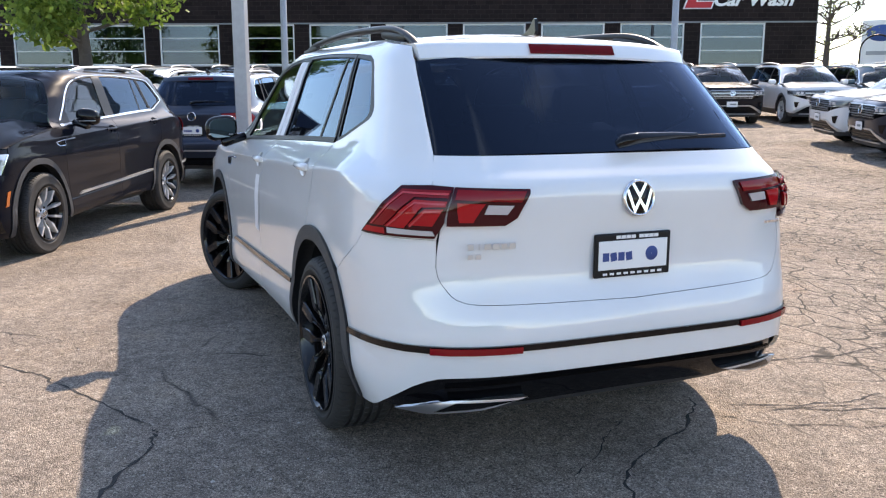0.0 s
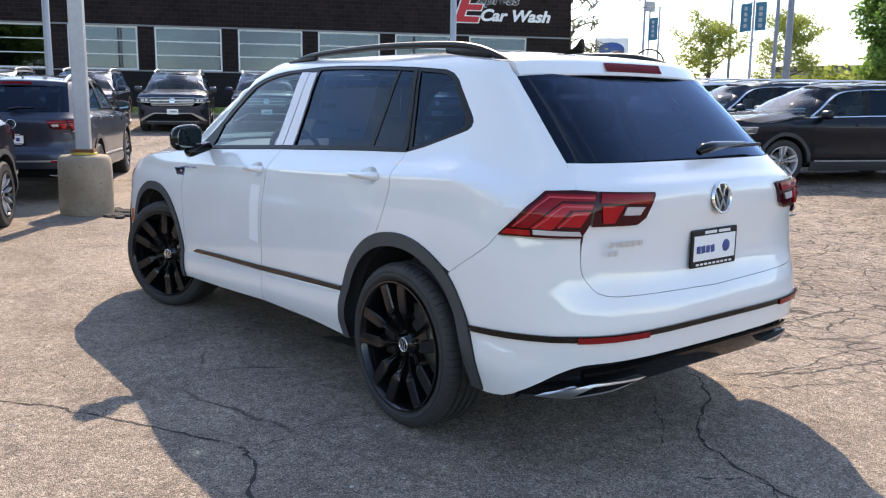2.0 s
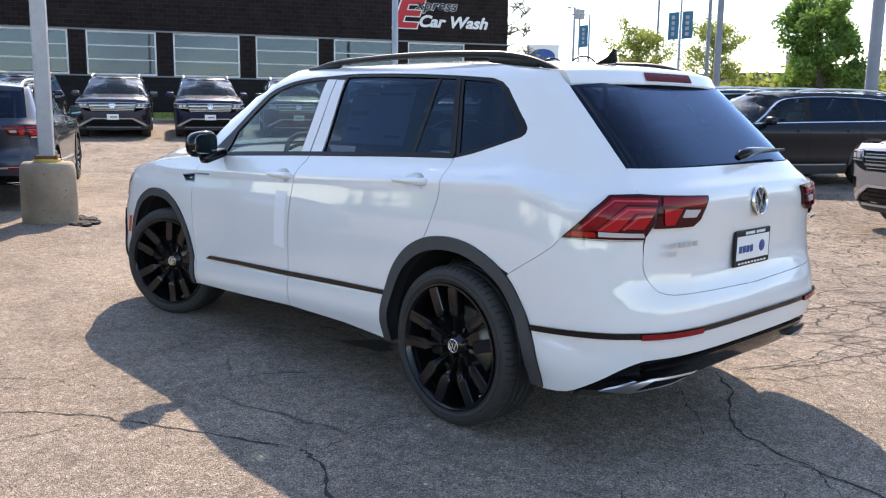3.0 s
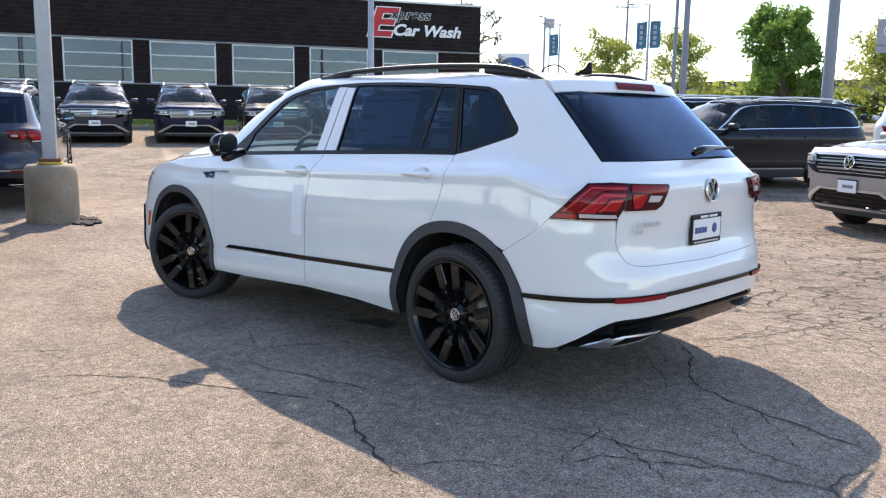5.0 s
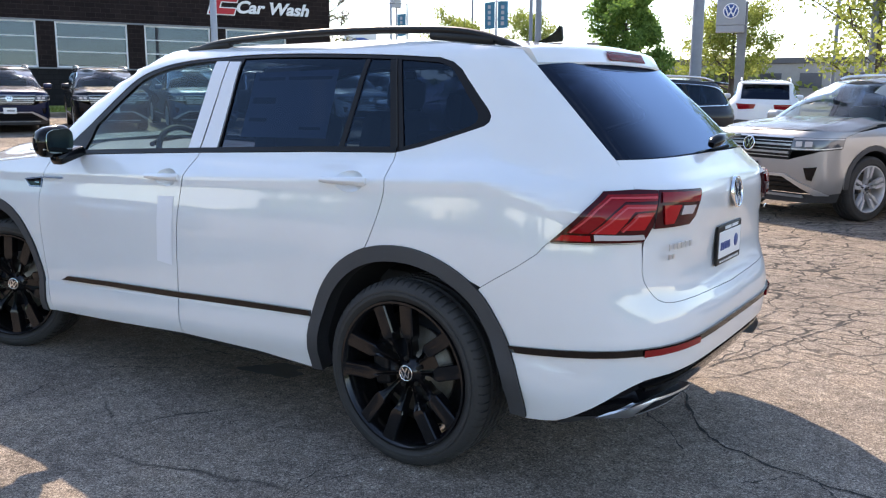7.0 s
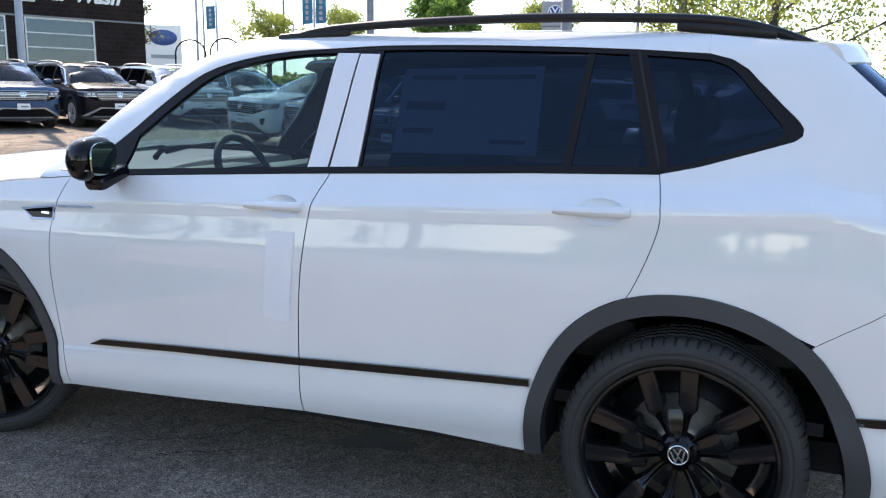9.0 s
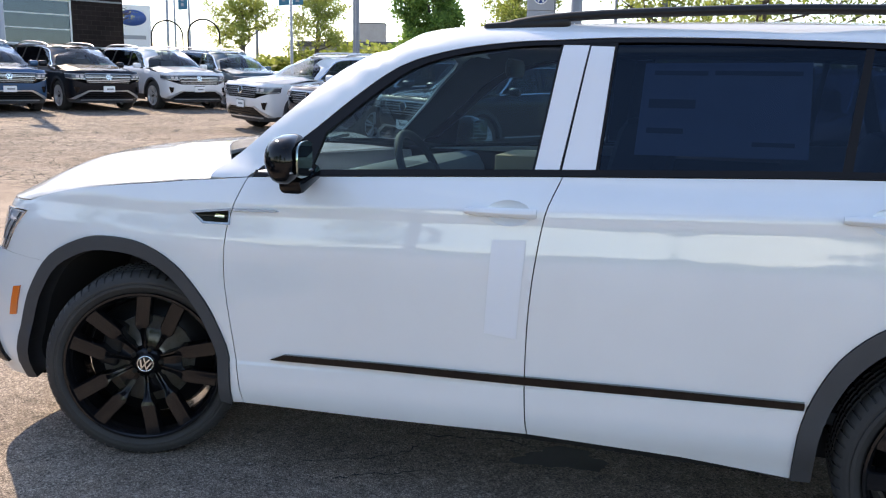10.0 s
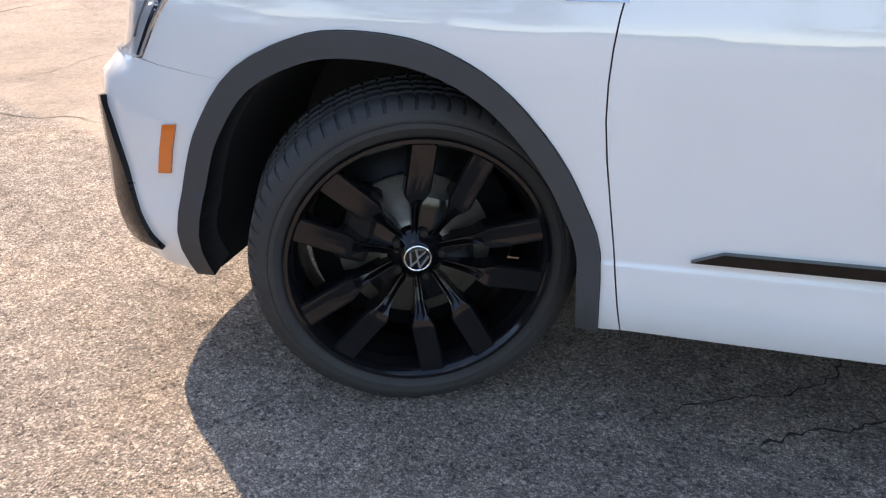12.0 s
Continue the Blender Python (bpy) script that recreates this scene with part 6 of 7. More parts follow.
BRICK = brick("dark_brown_block", ((0.017, 0.0125, 0.013), (0.025, 0.0180, 0.018)), (0.040, 0.032, 0.032))
BRICK_LOW = brick("dark_grey_block", ((0.016, 0.016, 0.018), (0.022, 0.021, 0.023)), (0.012, 0.012, 0.013))
ALU = mottled("white_window_frame", (0.62, 0.64, 0.66), (0.74, 0.75, 0.77), 2.0, 0.4)
PANE = glass("shop_window_glass", (0.18, 0.25, 0.30), 1.8, (0.52, 0.68, 0.90))
ROOM = mottled("pale_interior_wall", (0.10, 0.11, 0.12), (0.22, 0.24, 0.24), 0.5, 0.8)
POLE = mottled("galvanised_pole", (0.30, 0.31, 0.33), (0.42, 0.43, 0.45), 1.2, 0.5, 0.35)
POLE_DARK = mottled("grey_painted_pole", (0.17, 0.18, 0.20), (0.23, 0.24, 0.26), 1.2, 0.55)
YELLOW = mottled("faded_yellow_paint", (0.50, 0.34, 0.04), (0.66, 0.48, 0.08), 6.0, 0.7)
RUST = mottled("rusty_bolt", (0.09, 0.04, 0.02), (0.20, 0.09, 0.04), 20.0, 0.9)
BANNER = mottled("teal_blue_banner", (0.03, 0.12, 0.20), (0.05, 0.19, 0.29), 2.0, 0.8)
SIGN_RED = material("sign_red", (0.50, 0.012, 0.022), 0.5)
SIGN_WHITE = material("sign_white", (0.80, 0.80, 0.82), 0.35)
SIGN_DARK = material("sign_dark_panel", (0.020, 0.020, 0.024), 0.5)
SIGN_BLUE = material("sign_blue", (0.03, 0.08, 0.28), 0.4)
SIGN_GREY = mottled("sign_grey_panel", (0.30, 0.31, 0.34), (0.36, 0.37, 0.40), 1.0, 0.5)
FAR_WALL = mottled("far_pale_wall", (0.30, 0.29, 0.28), (0.40, 0.39, 0.37), 0.2, 0.9)
FAR_DARK = mottled("far_dark_roof", (0.10, 0.10, 0.11), (0.14, 0.14, 0.15), 0.2, 0.9)

LEFT, RIGHT, TOPZ, SILL, HEAD = -46.0, 14.0, 6.86, 2.70, 4.55
first_window, pitch, wide = -1.80, 3.57, 2.86
windows = [first_window + pitch * k for k in range(-12, 4)]
wall = tagged(new("wall_front"), "dark brown block building with a band of windows", "building", kind="structure")
wall.matrix_world = wall_m(0)


def on_wall(name, x0, x1, z0, z1, y0, y1, mat, parent=wall, bevel=0.0, label=""):
    return part(name, box(x1 - x0, y1 - y0, z1 - z0, ((x0 + x1) / 2, (y0 + y1) / 2, (z0 + z1) / 2), bevel), mat, parent, label)


# local x runs along the front, local -y looks over the lot
on_wall("upper_wall", LEFT, RIGHT, HEAD + 0.09, TOPZ, 0, 0.3, BRICK)
on_wall("lower_wall", LEFT, RIGHT, -0.5, SILL - 0.06, 0, 0.3, BRICK_LOW)
on_wall("string_course", LEFT, RIGHT, HEAD + 0.02, HEAD + 0.09, -0.03, 0.3, POLE_DARK)
on_wall("sill_course", LEFT, RIGHT, SILL - 0.06, SILL, -0.03, 0.3, POLE_DARK)
on_wall("parapet_cap", LEFT, RIGHT + 0.06, TOPZ, TOPZ + 0.10, -0.06, 0.36, ALU)
on_wall("side_wall", RIGHT - 0.3, RIGHT, -0.5, TOPZ, 0.303, 24, BRICK)
on_wall("roof_deck", LEFT, RIGHT - 0.3, TOPZ - 0.6, TOPZ - 0.4, 0.3, 24, FAR_DARK)
on_wall("room_back", LEFT, RIGHT - 0.3, 0.0, TOPZ - 0.6, 7.0, 7.2, ROOM)
on_wall("room_floor", LEFT, RIGHT - 0.3, 0.9, 1.0, 0.3, 7.0, ROOM)
edges = [LEFT] + [e for x in windows for e in (x, x + wide)] + [RIGHT]
for a, b in zip(edges[::2], edges[1::2]):
    if b - a > 0.05:
        on_wall("pier", a, b, SILL, HEAD + 0.02, 0.0, 0.3, BRICK)
for x in windows:
    w = new("window")
    w.parent = wall
    for name, q in (("frame_rail", (x, x + wide, SILL, SILL + 0.07)), ("frame_rail", (x, x + wide, HEAD - 0.05, HEAD + 0.02)), ("frame_post", (x, x + 0.07, SILL + 0.07, HEAD - 0.05)), ("frame_post", (x + wide - 0.07, x + wide, SILL + 0.07, HEAD - 0.05))):
        on_wall(name, *q, 0.02, 0.14, ALU, w)
    for k in range(3):
        z0 = SILL + 0.07 + k * 0.59
        on_wall("pane", x + 0.07, x + wide - 0.07, z0 + 0.02, z0 + 0.57, 0.07, 0.08, PANE, w)
        if k:
            on_wall("glazing_bar", x + 0.07, x + wide - 0.07, z0 - 0.022, z0 + 0.022, 0.03, 0.12, ALU, w)


def words(body, size, mat, m, parent, name, shear=0.0, depth=0.03, xscale=1.0, bold=0.012):
    cu = bpy.data.curves.new(name, "FONT")
    cu.body, cu.size, cu.extrude, cu.shear, cu.offset = body, size, depth, shear, bold * size
    ob = bpy.data.objects.new(name, cu)
    scene.collection.objects.link(ob)
    me = bpy.data.meshes.new_from_object(ob.evaluated_get(bpy.context.evaluated_depsgraph_get()))
    bpy.data.objects.remove(ob)
    me.transform(m @ Matrix.Diagonal((xscale, 1, 1, 1)))
    me.materials.clear()
    return part(name, me, mat, parent)


sign = thing("wall_sign", "red and white car wash lettering on the brick", "sign", wall_m(0))
on_sign = lambda x, z, off=-0.03: Matrix.Translation((x, off, z)) @ Matrix.Rotation(math.pi / 2, 4, "X")
words("E", 1.86, SIGN_WHITE, on_sign(8.06, 5.27, -0.02), sign, "letter_outline", 0.25, 0.012, 1.36, 0.052)
words("E", 1.86, SIGN_RED, on_sign(8.06, 5.27, -0.05), sign, "letter", 0.25, 0.02, 1.36, 0.026)
words("xpress", 0.66, SIGN_WHITE, on_sign(9.25, 6.10), sign, "letter_outline", 0.28, 0.012, 1.17, 0.045)
words("xpress", 0.66, SIGN_DARK, on_sign(9.25, 6.10, -0.06), sign, "lettering", 0.28, 0.012, 1.17, 0.016)
words("Car Wash", 0.74, SIGN_WHITE, on_sign(9.38, 5.32), sign, "lettering", 0.28, 0.02, 1.14, 0.032)

# grass strip and kerb
rows = []
for k in range(-46, 31, 2):
    a, b = WALL_AT + T_WALL * k + N_WALL * 6.2, WALL_AT + T_WALL * k + N_WALL * 0.0
    rows.append([Vector((p.x, p.y, ground_z(p.x, p.y) + 0.13)) for p in (a.lerp(b, u / 4) for u in range(5))])
bm = loft(rows)
bmesh.ops.recalc_face_normals(bm, faces=bm.faces[:])
if bm.faces[:][0].normal.z < 0:
    bmesh.ops.reverse_faces(bm, faces=bm.faces[:])
verge = tagged(part("grass_verge", bm, GRASS), "mown green grass verge before the building", "grass", kind="stuff")
bm = bmesh.new()
rnd = random.Random(5)
for _ in range(9000):
    p = WALL_AT + T_WALL * rnd.uniform(-30, 16) + N_WALL * rnd.uniform(3.0, 6.15)
    z = ground_z(p.x, p.y) + 0.12
    a, h = rnd.uniform(0, 6.28), rnd.uniform(0.06, 0.16)
    d = Vector((math.cos(a), math.sin(a), 0)) * 0.03
    bm.faces.new([bm.verts.new(q) for q in (Vector((p.x, p.y, z)) - d, Vector((p.x, p.y, z)) + d, Vector((p.x + rnd.uniform(-.04, .04), p.y + rnd.uniform(-.04, .04), z + h)))])
tagged(part("grass_blades", bm, GRASS), "rough green grass blades on the verge", "grass", kind="stuff")
rows = []
for k in range(-46, 31, 2):
    a = WALL_AT + T_WALL * k
    rows.append([(lambda p: Vector((p.x, p.y, ground_z(p.x, p.y) + h)))(a + N_WALL * o) for o, h in ((6.40, -0.05), (6.40, 0.12), (6.37, 0.15), (6.22, 0.15), (6.22, -0.05))])
bm = loft(rows)
bmesh.ops.recalc_face_normals(bm, faces=bm.faces[:])
tagged(part("kerb", smooth_faces(bm, 30), CONCRETE), "weathered concrete kerb along the grass", "kerb", kind="structure")


def lamp_post(x, y, thick, high, square=False, head=True, mat=None, label="tall grey steel light pole"):
    z = ground_z(x, y)
    post = thing("light_pole", label, "light pole", Matrix.Translation((x, y, z)), "poles of the lot")
    if square:
        part("pole", box(thick, thick, high, (0, 0, high / 2), 0.012), mat or POLE, post)
    else:
        part("pole", smooth_faces(lathe([(thick / 2 * 1.15, 0), (thick / 2 * 0.9, high), (0.001, high)], 14, axis="Z")), mat or POLE, post)
    part("foot", box(thick * 1.9, thick * 1.9, 0.05, (0, 0, 0.025), 0.01), mat or POLE, post)
    if head:
        part("lamp_arm", tube([(0, 0, high - 0.1), (0.5, -0.3, high + 0.1), (0.9, -0.5, high + 0.12)], 0.04), mat or POLE, post)
        part("lamp_head", box(0.6, 0.3, 0.12, (1.1, -0.62, high + 0.11), 0.03, Matrix.Rotation(radians(-30), 4, "Z")), POLE_DARK, post)
    return post


# the near pole on its concrete block
z0 = ground_z(7.97, -0.08)
block = thing("pole_base", "round weathered concrete pole base", "concrete base", Matrix.Translation((7.97, -0.08, z0)))
bm = lathe([(0.305, -0.03), (0.312, 0.10), (0.310, 0.60), (0.297, 0.68), (0.265, 0.715), (0.001, 0.72)], 40, axis="Z")
for v in bm.verts:
    v.co.xy *= 1 + 0.018 * noise.noise(v.co * 5)
part("block", smooth_faces(bm, 50), CONCRETE, block)
pole = thing("light_pole", "square galvanised steel light pole on concrete", "light pole", Matrix.Translation((7.97, -0.08, z0 + 0.72)) @ Matrix.Rotation(radians(64), 4, "Z"), "poles of the lot")
part("pole", box(0.165, 0.165, 8.6, (0, 0, 4.30), 0.012), POLE, pole)
part("collar", smooth_faces(lathe([(0.15, 0.002), (0.15, 0.03), (0.10, 0.034)], 28, axis="Z")), YELLOW, pole)
for k in range(4):
    a = math.pi / 4 + k * math.pi / 2
    part("anchor_bolt", smooth_faces(lathe([(0.020, 0.03), (0.020, 0.075), (0.001, 0.078)], 8, m=Matrix.Translation((0.155 * math.cos(a), 0.155 * math.sin(a), 0)), axis="Z")), RUST, pole)
part("base_cover", box(0.26, 0.26, 0.035, (0, 0, 0.052), 0.008), RUST, pole)
part("lamp_head", box(0.9, 0.4, 0.14, (0.5, 0, 8.62), 0.03), POLE_DARK, pole)
rnd = random.Random(11)
bm = bmesh.new()
for _ in range(60):
    a = rnd.uniform(-2.9, -0.6)
    r = rnd.uniform(0.38, 0.62)
    s = rnd.uniform(0.02, 0.07)
    bmesh.ops.create_icosphere(bm, subdivisions=1, radius=s, matrix=Matrix.Translation((7.97 + r * math.cos(a) - 0.1, -0.08 + r * math.sin(a) * 0.8, z0 + s * 0.15)) @ Matrix.Diagonal((1, 1, 0.5, 1)))
tagged(part("tarmac_rubble", bm, CHIPS), "loose black tarmac chips round the base", "rubble", kind="stuff")

lamp_post(28.44, -4.91, 0.22, 9.0)
lamp_post(22.40, -17.65, 0.22, 9.0)
lamp_post(4.0, -14.5, 0.22, 9.5, mat=POLE_DARK)
lamp_post(16.3, -30.5, 0.26, 11.0, mat=POLE_DARK)
lamp_post(14.1, -25.8, 0.13, 10.0, mat=POLE_DARK)
lamp_post(52.0, -66.0, 0.25, 9.2)
lamp_post(4.5, -41.0, 0.30, 10.0, mat=POLE_DARK)
lamp_post(-6.0, 14.0, 0.2, 8.0)


def banner_pole(x, y, sides, zc, high):
    g = ground_z(x, y)
    post = thing("banner_pole", "street light pole with teal fabric banners", "light pole", Matrix.Translation((x, y, g)) @ Matrix.Rotation(math.atan2(-4 - y, 3 - x) + math.pi / 2, 4, "Z"), "poles of the street")
    part("pole", smooth_faces(lathe([(0.11, 0), (0.07, high - g), (0.001, high - g)], 12, axis="Z")), POLE, post)
    part("lamp_arm", tube([(0, 0, high - g - 0.1), (-0.6, 0, high - g), (-1.1, 0, high - g)], 0.04), POLE, post)
    part("lamp_head", box(0.5, 0.22, 0.10, (-1.3, 0, high - g - 0.02), 0.03), POLE_DARK, post)
    for s in sides:
        flag = part("banner", loft([[Vector((s * (0.10 + 0.72 * u), 0.05 * math.sin(3 * u + s), zc - g + 0.92 - 1.84 * v + 0.06 * u * s)) for u in (0, 0.33, 0.66, 1)] for v in (0, 0.5, 1)]), BANNER, post)
        for k in range(4):
            part("banner_print", box(0.26, 0.02, 0.24, (s * 0.46, 0.02, zc - g + 0.55 - 0.37 * k)), SIGN_GREY, flag)
        part("banner_rod", tube([(0, 0, zc - g + 0.95), (s * 0.85, 0, zc - g + 0.95)], 0.02), POLE_DARK, post)
    return post


banner_pole(29.98, -49.73, (-1, 1), 7.35, 9.5)
banner_pole(43.15, -56.85, (-1,), 7.8, 9.6)
post = thing("street_light", "street light pole with a box sign", "light pole", Matrix.Translation((49.0, -63.0, ground_z(49, -63))))
part("pole", smooth_faces(lathe([(0.10, 0), (0.08, 8.4), (0.001, 8.4)], 10, axis="Z")), POLE, post)
part("box_sign", box(0.3, 1.1, 0.9, (0, 0, 8.2), 0.02), SIGN_GREY, post)

# the dealer's pylon, the oval sign and its hoops
g = ground_z(9.63, -36.1)
pylon = thing("pylon_sign", "grey pylon sign with a round blue badge", "sign", Matrix.Translation((9.63, -36.1, g)) @ Matrix.Rotation(radians(14), 4, "Z"))
part("sign_panel", box(1.22, 0.35, 1.12, (0.0, 0, 5.31 - g), 0.03), SIGN_GREY, pylon)
part("sign_strip", box(1.20, 0.33, 0.30, (0.0, 0, 4.59 - g), 0.02), SIGN_GREY, pylon)
part("column", box(0.40, 0.35, 5.80 - g, (-0.50, -0.36, (5.80 - g) / 2), 0.02), POLE_DARK, pylon)
at_badge = Matrix.Translation((0, 0, 5.36 - g))
part("roundel", smooth_faces(lathe([(0.001, 0.21), (0.31, 0.21), (0.33, 0.17)], 40, m=at_badge)), SIGN_BLUE, pylon)
part("roundel_ring", smooth_faces(lathe([(0.285, 0.205), (0.295, 0.222), (0.325, 0.222), (0.34, 0.17)], 40, m=at_badge)), SIGN_WHITE, pylon)
for line in CHEVRONS:
    part("roundel_bar", stroke([(x * 0.29, z * 0.29 + 5.36 - g) for x, z in line], 0.055, 0.205, 0.225), SIGN_WHITE, pylon)
g = ground_z(56, -66)
oval = thing("oval_sign", "white pylon sign with a blue oval", "sign", Matrix.Translation((56.0, -66.0, g)) @ Matrix.Rotation(math.atan2(70, -58) - math.pi / 2, 4, "Z"))
part("sign_panel", box(3.4, 0.4, 4.2, (0, 0, 6.1 - g), 0.05), SIGN_WHITE, oval)
part("sign_post", box(0.8, 0.3, 4.2 - g, (0, 0, (4.2 - g) / 2)), SIGN_GREY, oval)
bm = lathe([(0.001, 0.24), (1.0, 0.24), (1.04, 0.20)], 40)
bm.transform(Matrix.Translation((0, 0, 7.0 - g)) @ Matrix.Diagonal((1.25, 1, 0.72, 1)))
part("oval_badge", smooth_faces(bm), SIGN_BLUE, oval)
part("sign_bar", box(2.4, 0.03, 0.35, (0, 0.215, 5.2 - g)), SIGN_GREY, oval)
for cx, cy, r, top_z in ((29.9, -36.0, 0.80, 4.45), (27.2, -35.4, 0.80, 4.45)):
    g = ground_z(cx, cy)
    hoop = thing("steel_hoop", "thin black steel hoop over the drive", "hoop", Matrix.Translation((cx, cy, g)) @ Matrix.Rotation(radians(40), 4, "Z"), "hoops by the car wash")
    h = top_z - g - r
    part("hoop", tube([(-r, 0, 0), (-r, 0, h)] + [(-r * math.cos(a), 0, h + r * math.sin(a)) for a in (math.pi * k / 14 for k in range(1, 14))] + [(r, 0, h), (r, 0, 0)], 0.045, 8), BLACK_PLASTIC, hoop)

# distant buildings
def far_building(x, y, w, d, h, turn, label, name="far_building"):
    g = ground_z(min(x, 60), max(y, -60))
    b = thing(name, label, "building", Matrix.Translation((x, y, g)) @ Matrix.Rotation(radians(turn), 4, "Z"))
    part("wall", box(w, d, h, (0, 0, h / 2)), FAR_WALL, b)
    part("roof", box(w + 0.4, d + 0.4, 0.5, (0, 0, h + 0.25), 0.05), FAR_DARK, b)
    n = max(2, int(w / 3.2))
    for k in range(n):
        win = part("window", box(1.8, 0.1, 1.3, (-w / 2 + (k + 0.5) * w / n, d / 2 + 0.03, h * 0.55)), FAR_DARK, b)
        part("window_frame", box(2.0, 0.06, 0.12, (-w / 2 + (k + 0.5) * w / n, d / 2 + 0.05, h * 0.55 - 0.7)), FAR_WALL, win)


far_building(20.0, -82.0, 46.0, 12.0, 3.3, 8.0, "low pale far building with a dark roof")
far_building(169.5, -381.0, 14.0, 14.0, 25.5, 20.0, "pale far block with small windows")
far_building(-30.0, -70.0, 40.0, 14.0, 4.0, -10.0, "low pale far building with a dark roof")

# utility poles
for x, y in ((44.5, -69.4), (58.0, -60.0), (9.5, -60.0)):
    g = ground_z(min(x, 60), max(y, -60))
    u = thing("utility_pole", "wooden utility pole with a cross-arm", "utility pole", Matrix.Translation((x, y, g)) @ Matrix.Rotation(radians(35), 4, "Z"), "utility poles")
    part("pole", smooth_faces(lathe([(0.15, 0), (0.10, 11), (0.001, 11)], 10, axis="Z")), POLE_DARK, u)
    part("cross_arm", box(2.4, 0.12, 0.12, (0, 0, 10.2)), POLE_DARK, u)
    for k in (-1.0, -0.5, 0.5, 1.0):
        part("insulator", box(0.08, 0.08, 0.18, (k, 0, 10.35)), POLE_DARK, u)


# ---- trees ----
def leaf_mat(name, dark, light):
    m = material(name, light, 0.6)
    info = node(m, "ShaderNodeNewGeometry")
    base(m, ramp(m, info.outputs["Random Per Island"], [(0.0, dark), (1.0, light)]))
    b = m.node_tree.nodes["Principled BSDF"]
    b.inputs["Transmission Weight"].default_value = 0.0
    t = node(m, "ShaderNodeBsdfTranslucent")
    link(m, m.node_tree.nodes["Color Ramp"].outputs["Color"], t.inputs["Color"])
    mx = node(m, "ShaderNodeMixShader")
    mx.inputs[0].default_value = 0.5
    out = m.node_tree.nodes["Material Output"]
    link(m, b.outputs[0], mx.inputs[1])
    link(m, t.outputs[0], mx.inputs[2])
    link(m, mx.outputs[0], out.inputs["Surface"])
    return m


LEAF_DARK = leaf_mat("maple_green_leaves", (0.080, 0.170, 0.034), (0.230, 0.360, 0.080))
LEAF_FRESH = leaf_mat("fresh_green_leaves", (0.090, 0.170, 0.024), (0.250, 0.350, 0.060))
LEAF_LIME = leaf_mat("young_yellow_green_leaves", (0.190, 0.240, 0.040), (0.400, 0.440, 0.110))
BARK = mottled("grey_brown_bark", (0.060, 0.050, 0.042), (0.120, 0.100, 0.085), 8.0, 0.9, relief=0.5, grain=60)


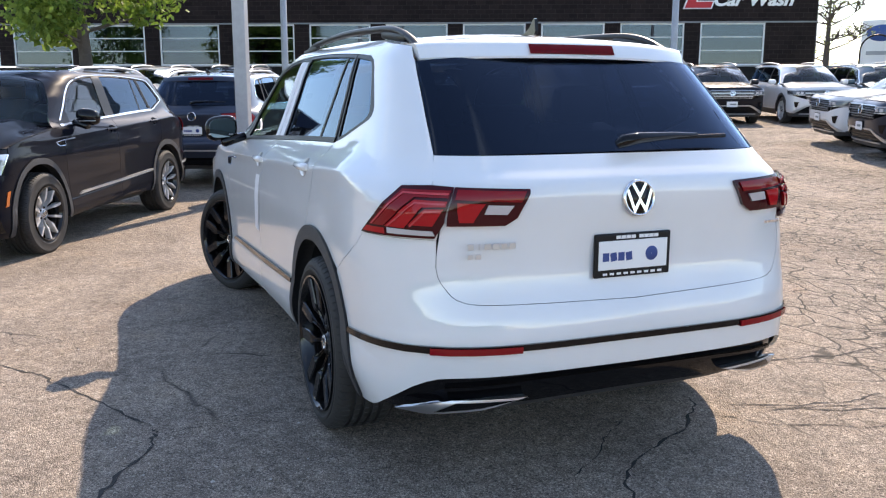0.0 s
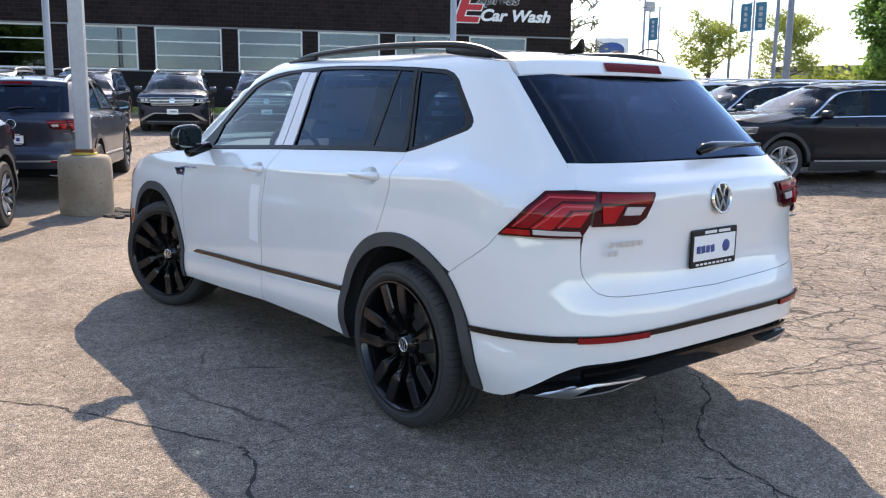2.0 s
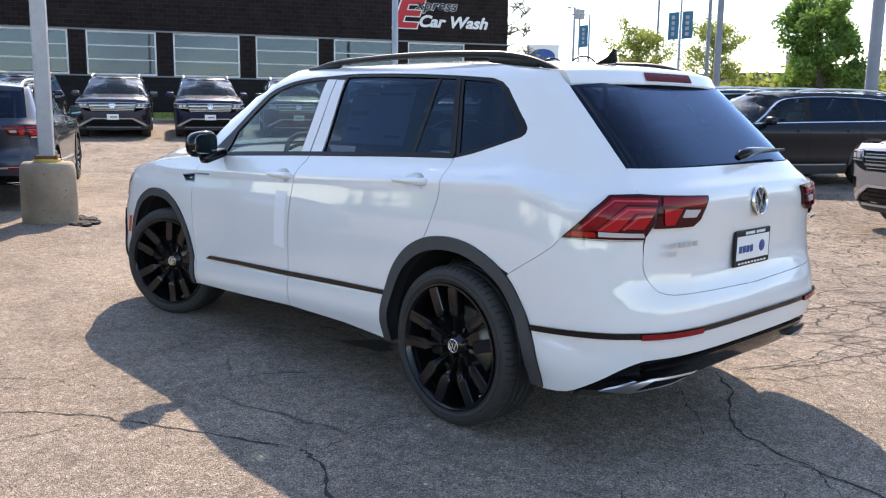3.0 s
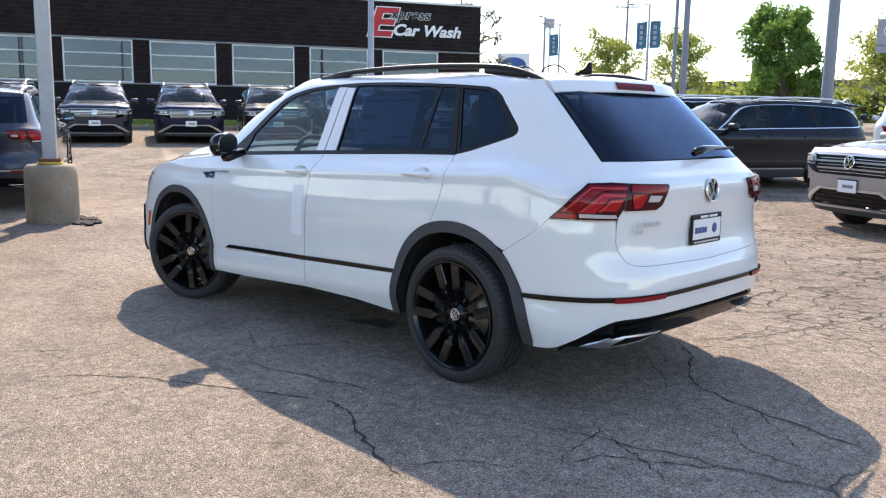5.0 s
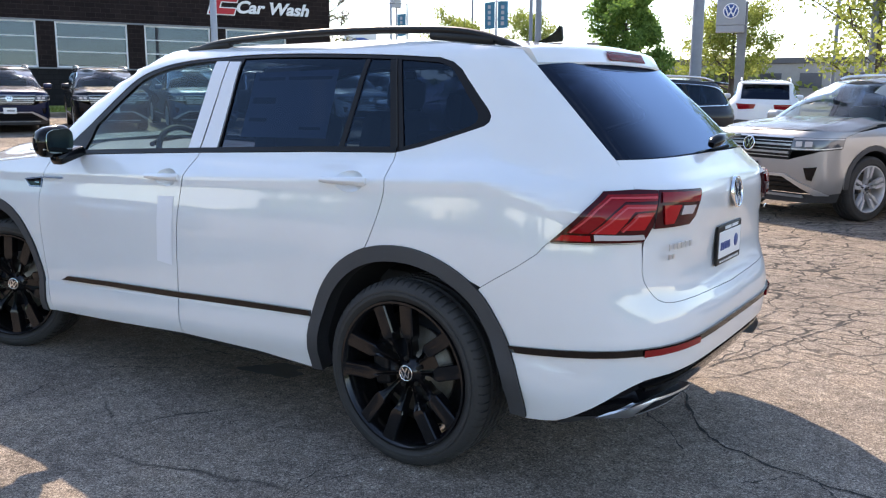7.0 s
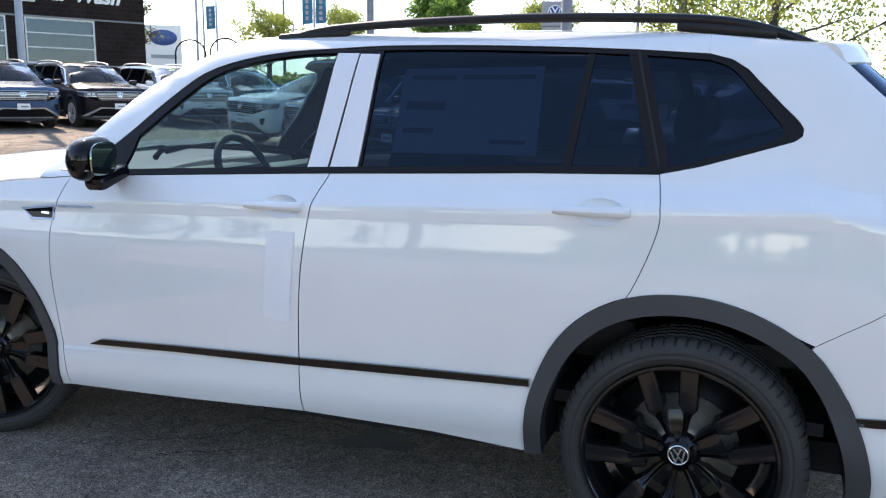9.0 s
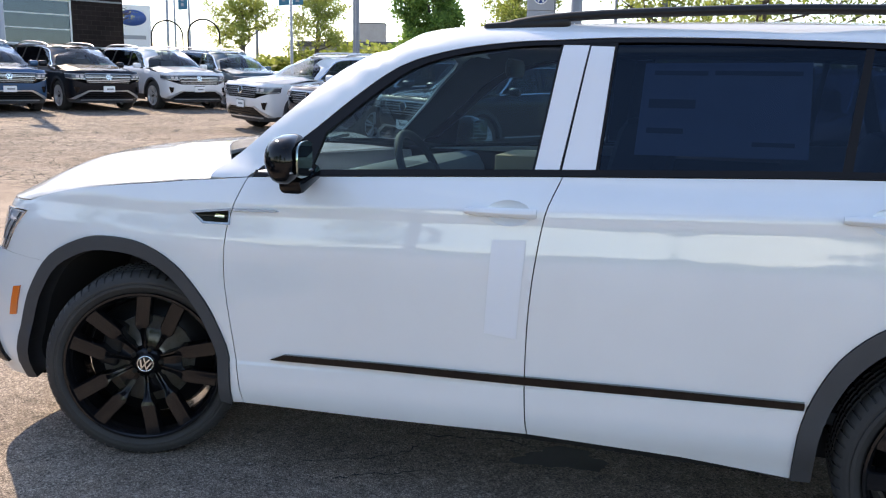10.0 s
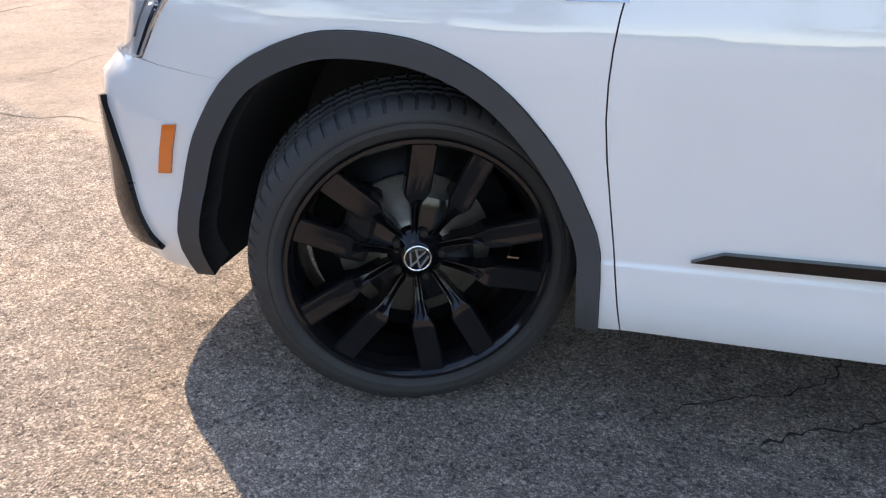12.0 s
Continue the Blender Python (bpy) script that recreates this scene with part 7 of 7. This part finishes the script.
def tree(x, y, high, spread, leaf, label, seed, leaves=5200, leaf_size=0.11, trunk=0.24, fork=0.28, bare=0.0, twigs=4):
    rnd = random.Random(seed)
    g = ground_z(min(x, 60), max(y, -60))
    t = thing("tree", label, "tree", Matrix.Translation((x, y, g)), "trees round the lot")
    bm = bmesh.new()
    lean = Vector((rnd.uniform(-.3, .3), rnd.uniform(-.3, .3), 0))
    line = [Vector((0, 0, -0.1)), Vector((0, 0, high * 0.15)) + lean * 0.2, Vector((0, 0, high * 0.45)) + lean * 0.6, Vector((0, 0, high * 0.8)) + lean]
    tube(line, trunk, 9, bm, (1.25, 1.0, 0.7, 0.25))
    tips = []
    for k in range(17):
        u = fork + (0.92 - fork) * (k / 16) ** 0.9
        p = line[1].lerp(line[3], max(0, (u * high - high * 0.15) / (high * 0.65)) if u * high > high * 0.15 else 0)
        a = k * 2.4 + rnd.uniform(-.5, .5)
        reach = spread * (1.0 - 0.55 * max(0, (u - 0.4) / 0.6)) * rnd.uniform(0.65, 1.05)
        rise = rnd.uniform(0.25, 0.75) * reach
        q = p + Vector((math.cos(a) * reach * 0.5, math.sin(a) * reach * 0.5, rise * 0.4))
        e = p + Vector((math.cos(a + 0.2) * reach, math.sin(a + 0.2) * reach, rise))
        tube([p, q, e], trunk * 0.34 * (1.1 - u * 0.6), 5, bm, (1, 0.6, 0.15))
        tips += [(q.lerp(e, 0.2), 0.55), (q.lerp(e, 0.6), 0.8), (e, 1.0)]
        for _ in range(twigs):
            s = q.lerp(e, rnd.uniform(0.0, 0.9))
            f = s + Vector((rnd.uniform(-1, 1), rnd.uniform(-1, 1), rnd.uniform(0.0, 1.0))).normalized() * reach * rnd.uniform(0.25, 0.5)
            tube([s, s.lerp(f, 0.5) + Vector((0, 0, 0.05)), f], trunk * (0.11 if twigs < 5 else 0.20), 4, bm, (1, 0.7, 0.3))
            tips.append((f, 0.8))
            if twigs > 4:
                for _ in range(3):
                    o = s.lerp(f, rnd.uniform(0.3, 0.9))
                    tube([o, o + Vector((rnd.uniform(-1, 1), rnd.uniform(-1, 1), rnd.uniform(-0.2, 1))).normalized() * reach * 0.26], trunk * 0.12, 3, bm, (1, 0.4))
    part("trunk", bm, BARK, t)
    verts, faces = [], []
    for _ in range(leaves):
        c, w = tips[rnd.randrange(len(tips))]
        r = spread * 0.27 * w * (1 + bare)
        d = Vector((rnd.gauss(0, 1), rnd.gauss(0, 1), rnd.gauss(0, 0.8)))
        p = c + d.normalized() * r * rnd.random() ** 0.5
        n = Vector((rnd.uniform(-1, 1), rnd.uniform(-1, 1), rnd.uniform(-0.2, 1))).normalized()
        s = leaf_size * rnd.uniform(0.6, 1.4)
        a = n.orthogonal().normalized()
        b = n.cross(a)
        turn = rnd.uniform(0, 6.28)
        a, b = a * math.cos(turn) + b * math.sin(turn), b * math.cos(turn) - a * math.sin(turn)
        i = len(verts)
        verts += [tuple(p - a * s), tuple(p - b * s * 0.55 + n * s * 0.12), tuple(p + a * s), tuple(p + b * s * 0.55 + n * s * 0.12)]
        faces.append((i, i + 1, i + 2, i + 3))
    me = bpy.data.meshes.new("crown")
    me.from_pydata(verts, [], faces)
    crown = part("crown", me, leaf, t)
    return t


tree(28.8, 1.8, 7.6, 3.7, LEAF_FRESH, "leafy green maple tree before the building", 1, 17000, 0.12)
tree(18.5, -46.5, 6.15, 2.75, LEAF_DARK, "dense dark green tree beyond the lot", 2, 17000, 0.12, fork=0.10)
tree(40.4, -60.2, 6.2, 2.9, LEAF_LIME, "yellow-green spring tree beyond the lot", 3, 8500, 0.10, fork=0.2)
tree(35.1, -63.2, 6.6, 3.2, LEAF_LIME, "yellow-green spring tree beyond the lot", 4, 8500, 0.10, fork=0.2)
tree(14.5, -54.0, 6.0, 3.2, LEAF_LIME, "yellow-green spring tree behind the pylon sign", 5, 11000, 0.10, fork=0.15)
tree(0.0, -32.0, 8.4, 4.7, LEAF_LIME, "spreading tree with sparse young leaves", 6, 8500, 0.10, fork=0.2, bare=0.5)
tree(4.6, -42.5, 8.4, 4.2, LEAF_LIME, "yellow-green spring tree beyond the lot", 7, 5200, 0.12, fork=0.2)
tree(-9.0, -36.0, 8.4, 4.8, LEAF_LIME, "spreading tree with sparse young leaves", 8, 5200, 0.11, fork=0.2, bare=0.4)
tree(48.6, -51.8, 8.2, 3.6, LEAF_LIME, "almost bare tree with young leaves", 9, 1600, 0.07, trunk=0.28, fork=0.22, bare=0.2, twigs=9)
tree(9.0, 20.0, 8.2, 3.8, LEAF_FRESH, "leafy green tree across the lot", 12, 6000, 0.14)
tree(-4.0, 26.0, 8.6, 4.2, LEAF_FRESH, "leafy green tree across the lot", 13, 6000, 0.14)
tree(20.0, 24.0, 8.0, 4.0, LEAF_DARK, "leafy dark green tree across the lot", 14, 6000, 0.14)

# banks of shrubs and small trees, the first along the far edge
def bank(label, seed, count, line, low, size, leaf):
    rnd = random.Random(seed)
    verts, faces = [], []
    for _ in range(count):
        x, y = line(rnd.random())
        x, y = x + rnd.gauss(0, 1.0), y + rnd.gauss(0, 2.0)
        lim = low + 1.7 * noise.noise((x * 0.12, y * 0.03 + 3.1, 0)) + 1.2 * noise.noise((x * 0.45, y * 0.2 + 7.7, 0))
        z = ground_z(min(x, 60), max(y, -60)) + rnd.random() ** 0.7 * max(0.5, lim * (1 - 0.6 * ease(30, 46, x)))
        s = rnd.uniform(0.8, 2.0) * size
        n = Vector((rnd.uniform(-1, 1), rnd.uniform(-1, 1), rnd.uniform(0, 1))).normalized()
        a = n.orthogonal().normalized() * s
        b = n.cross(a) * 0.7
        p = Vector((x, y, z))
        i = len(verts)
        verts += [tuple(p - a), tuple(p - b), tuple(p + a), tuple(p + b)]
        faces.append((i, i + 1, i + 2, i + 3))
    me = bpy.data.meshes.new("far_hedge")
    me.from_pydata(verts, [], faces)
    tagged(part("far_hedge", me, leaf), label, "shrubs", kind="stuff")


bank("far bank of yellow-green shrubs and small trees", 77, 32000, lambda k: (-40 + 110 * k, -72 - 14 * math.sin(k * 5)), 2.6, 0.19, LEAF_LIME)
# unseen bank, added behind the lot to darken reflections near the horizon
bank("unseen leafy green shrubs added behind the lot for reflections", 78, 14000, lambda k: (46 * math.cos(radians(35 + 150 * k)), 46 * math.sin(radians(35 + 150 * k))), 2.2, 0.30, LEAF_DARK)
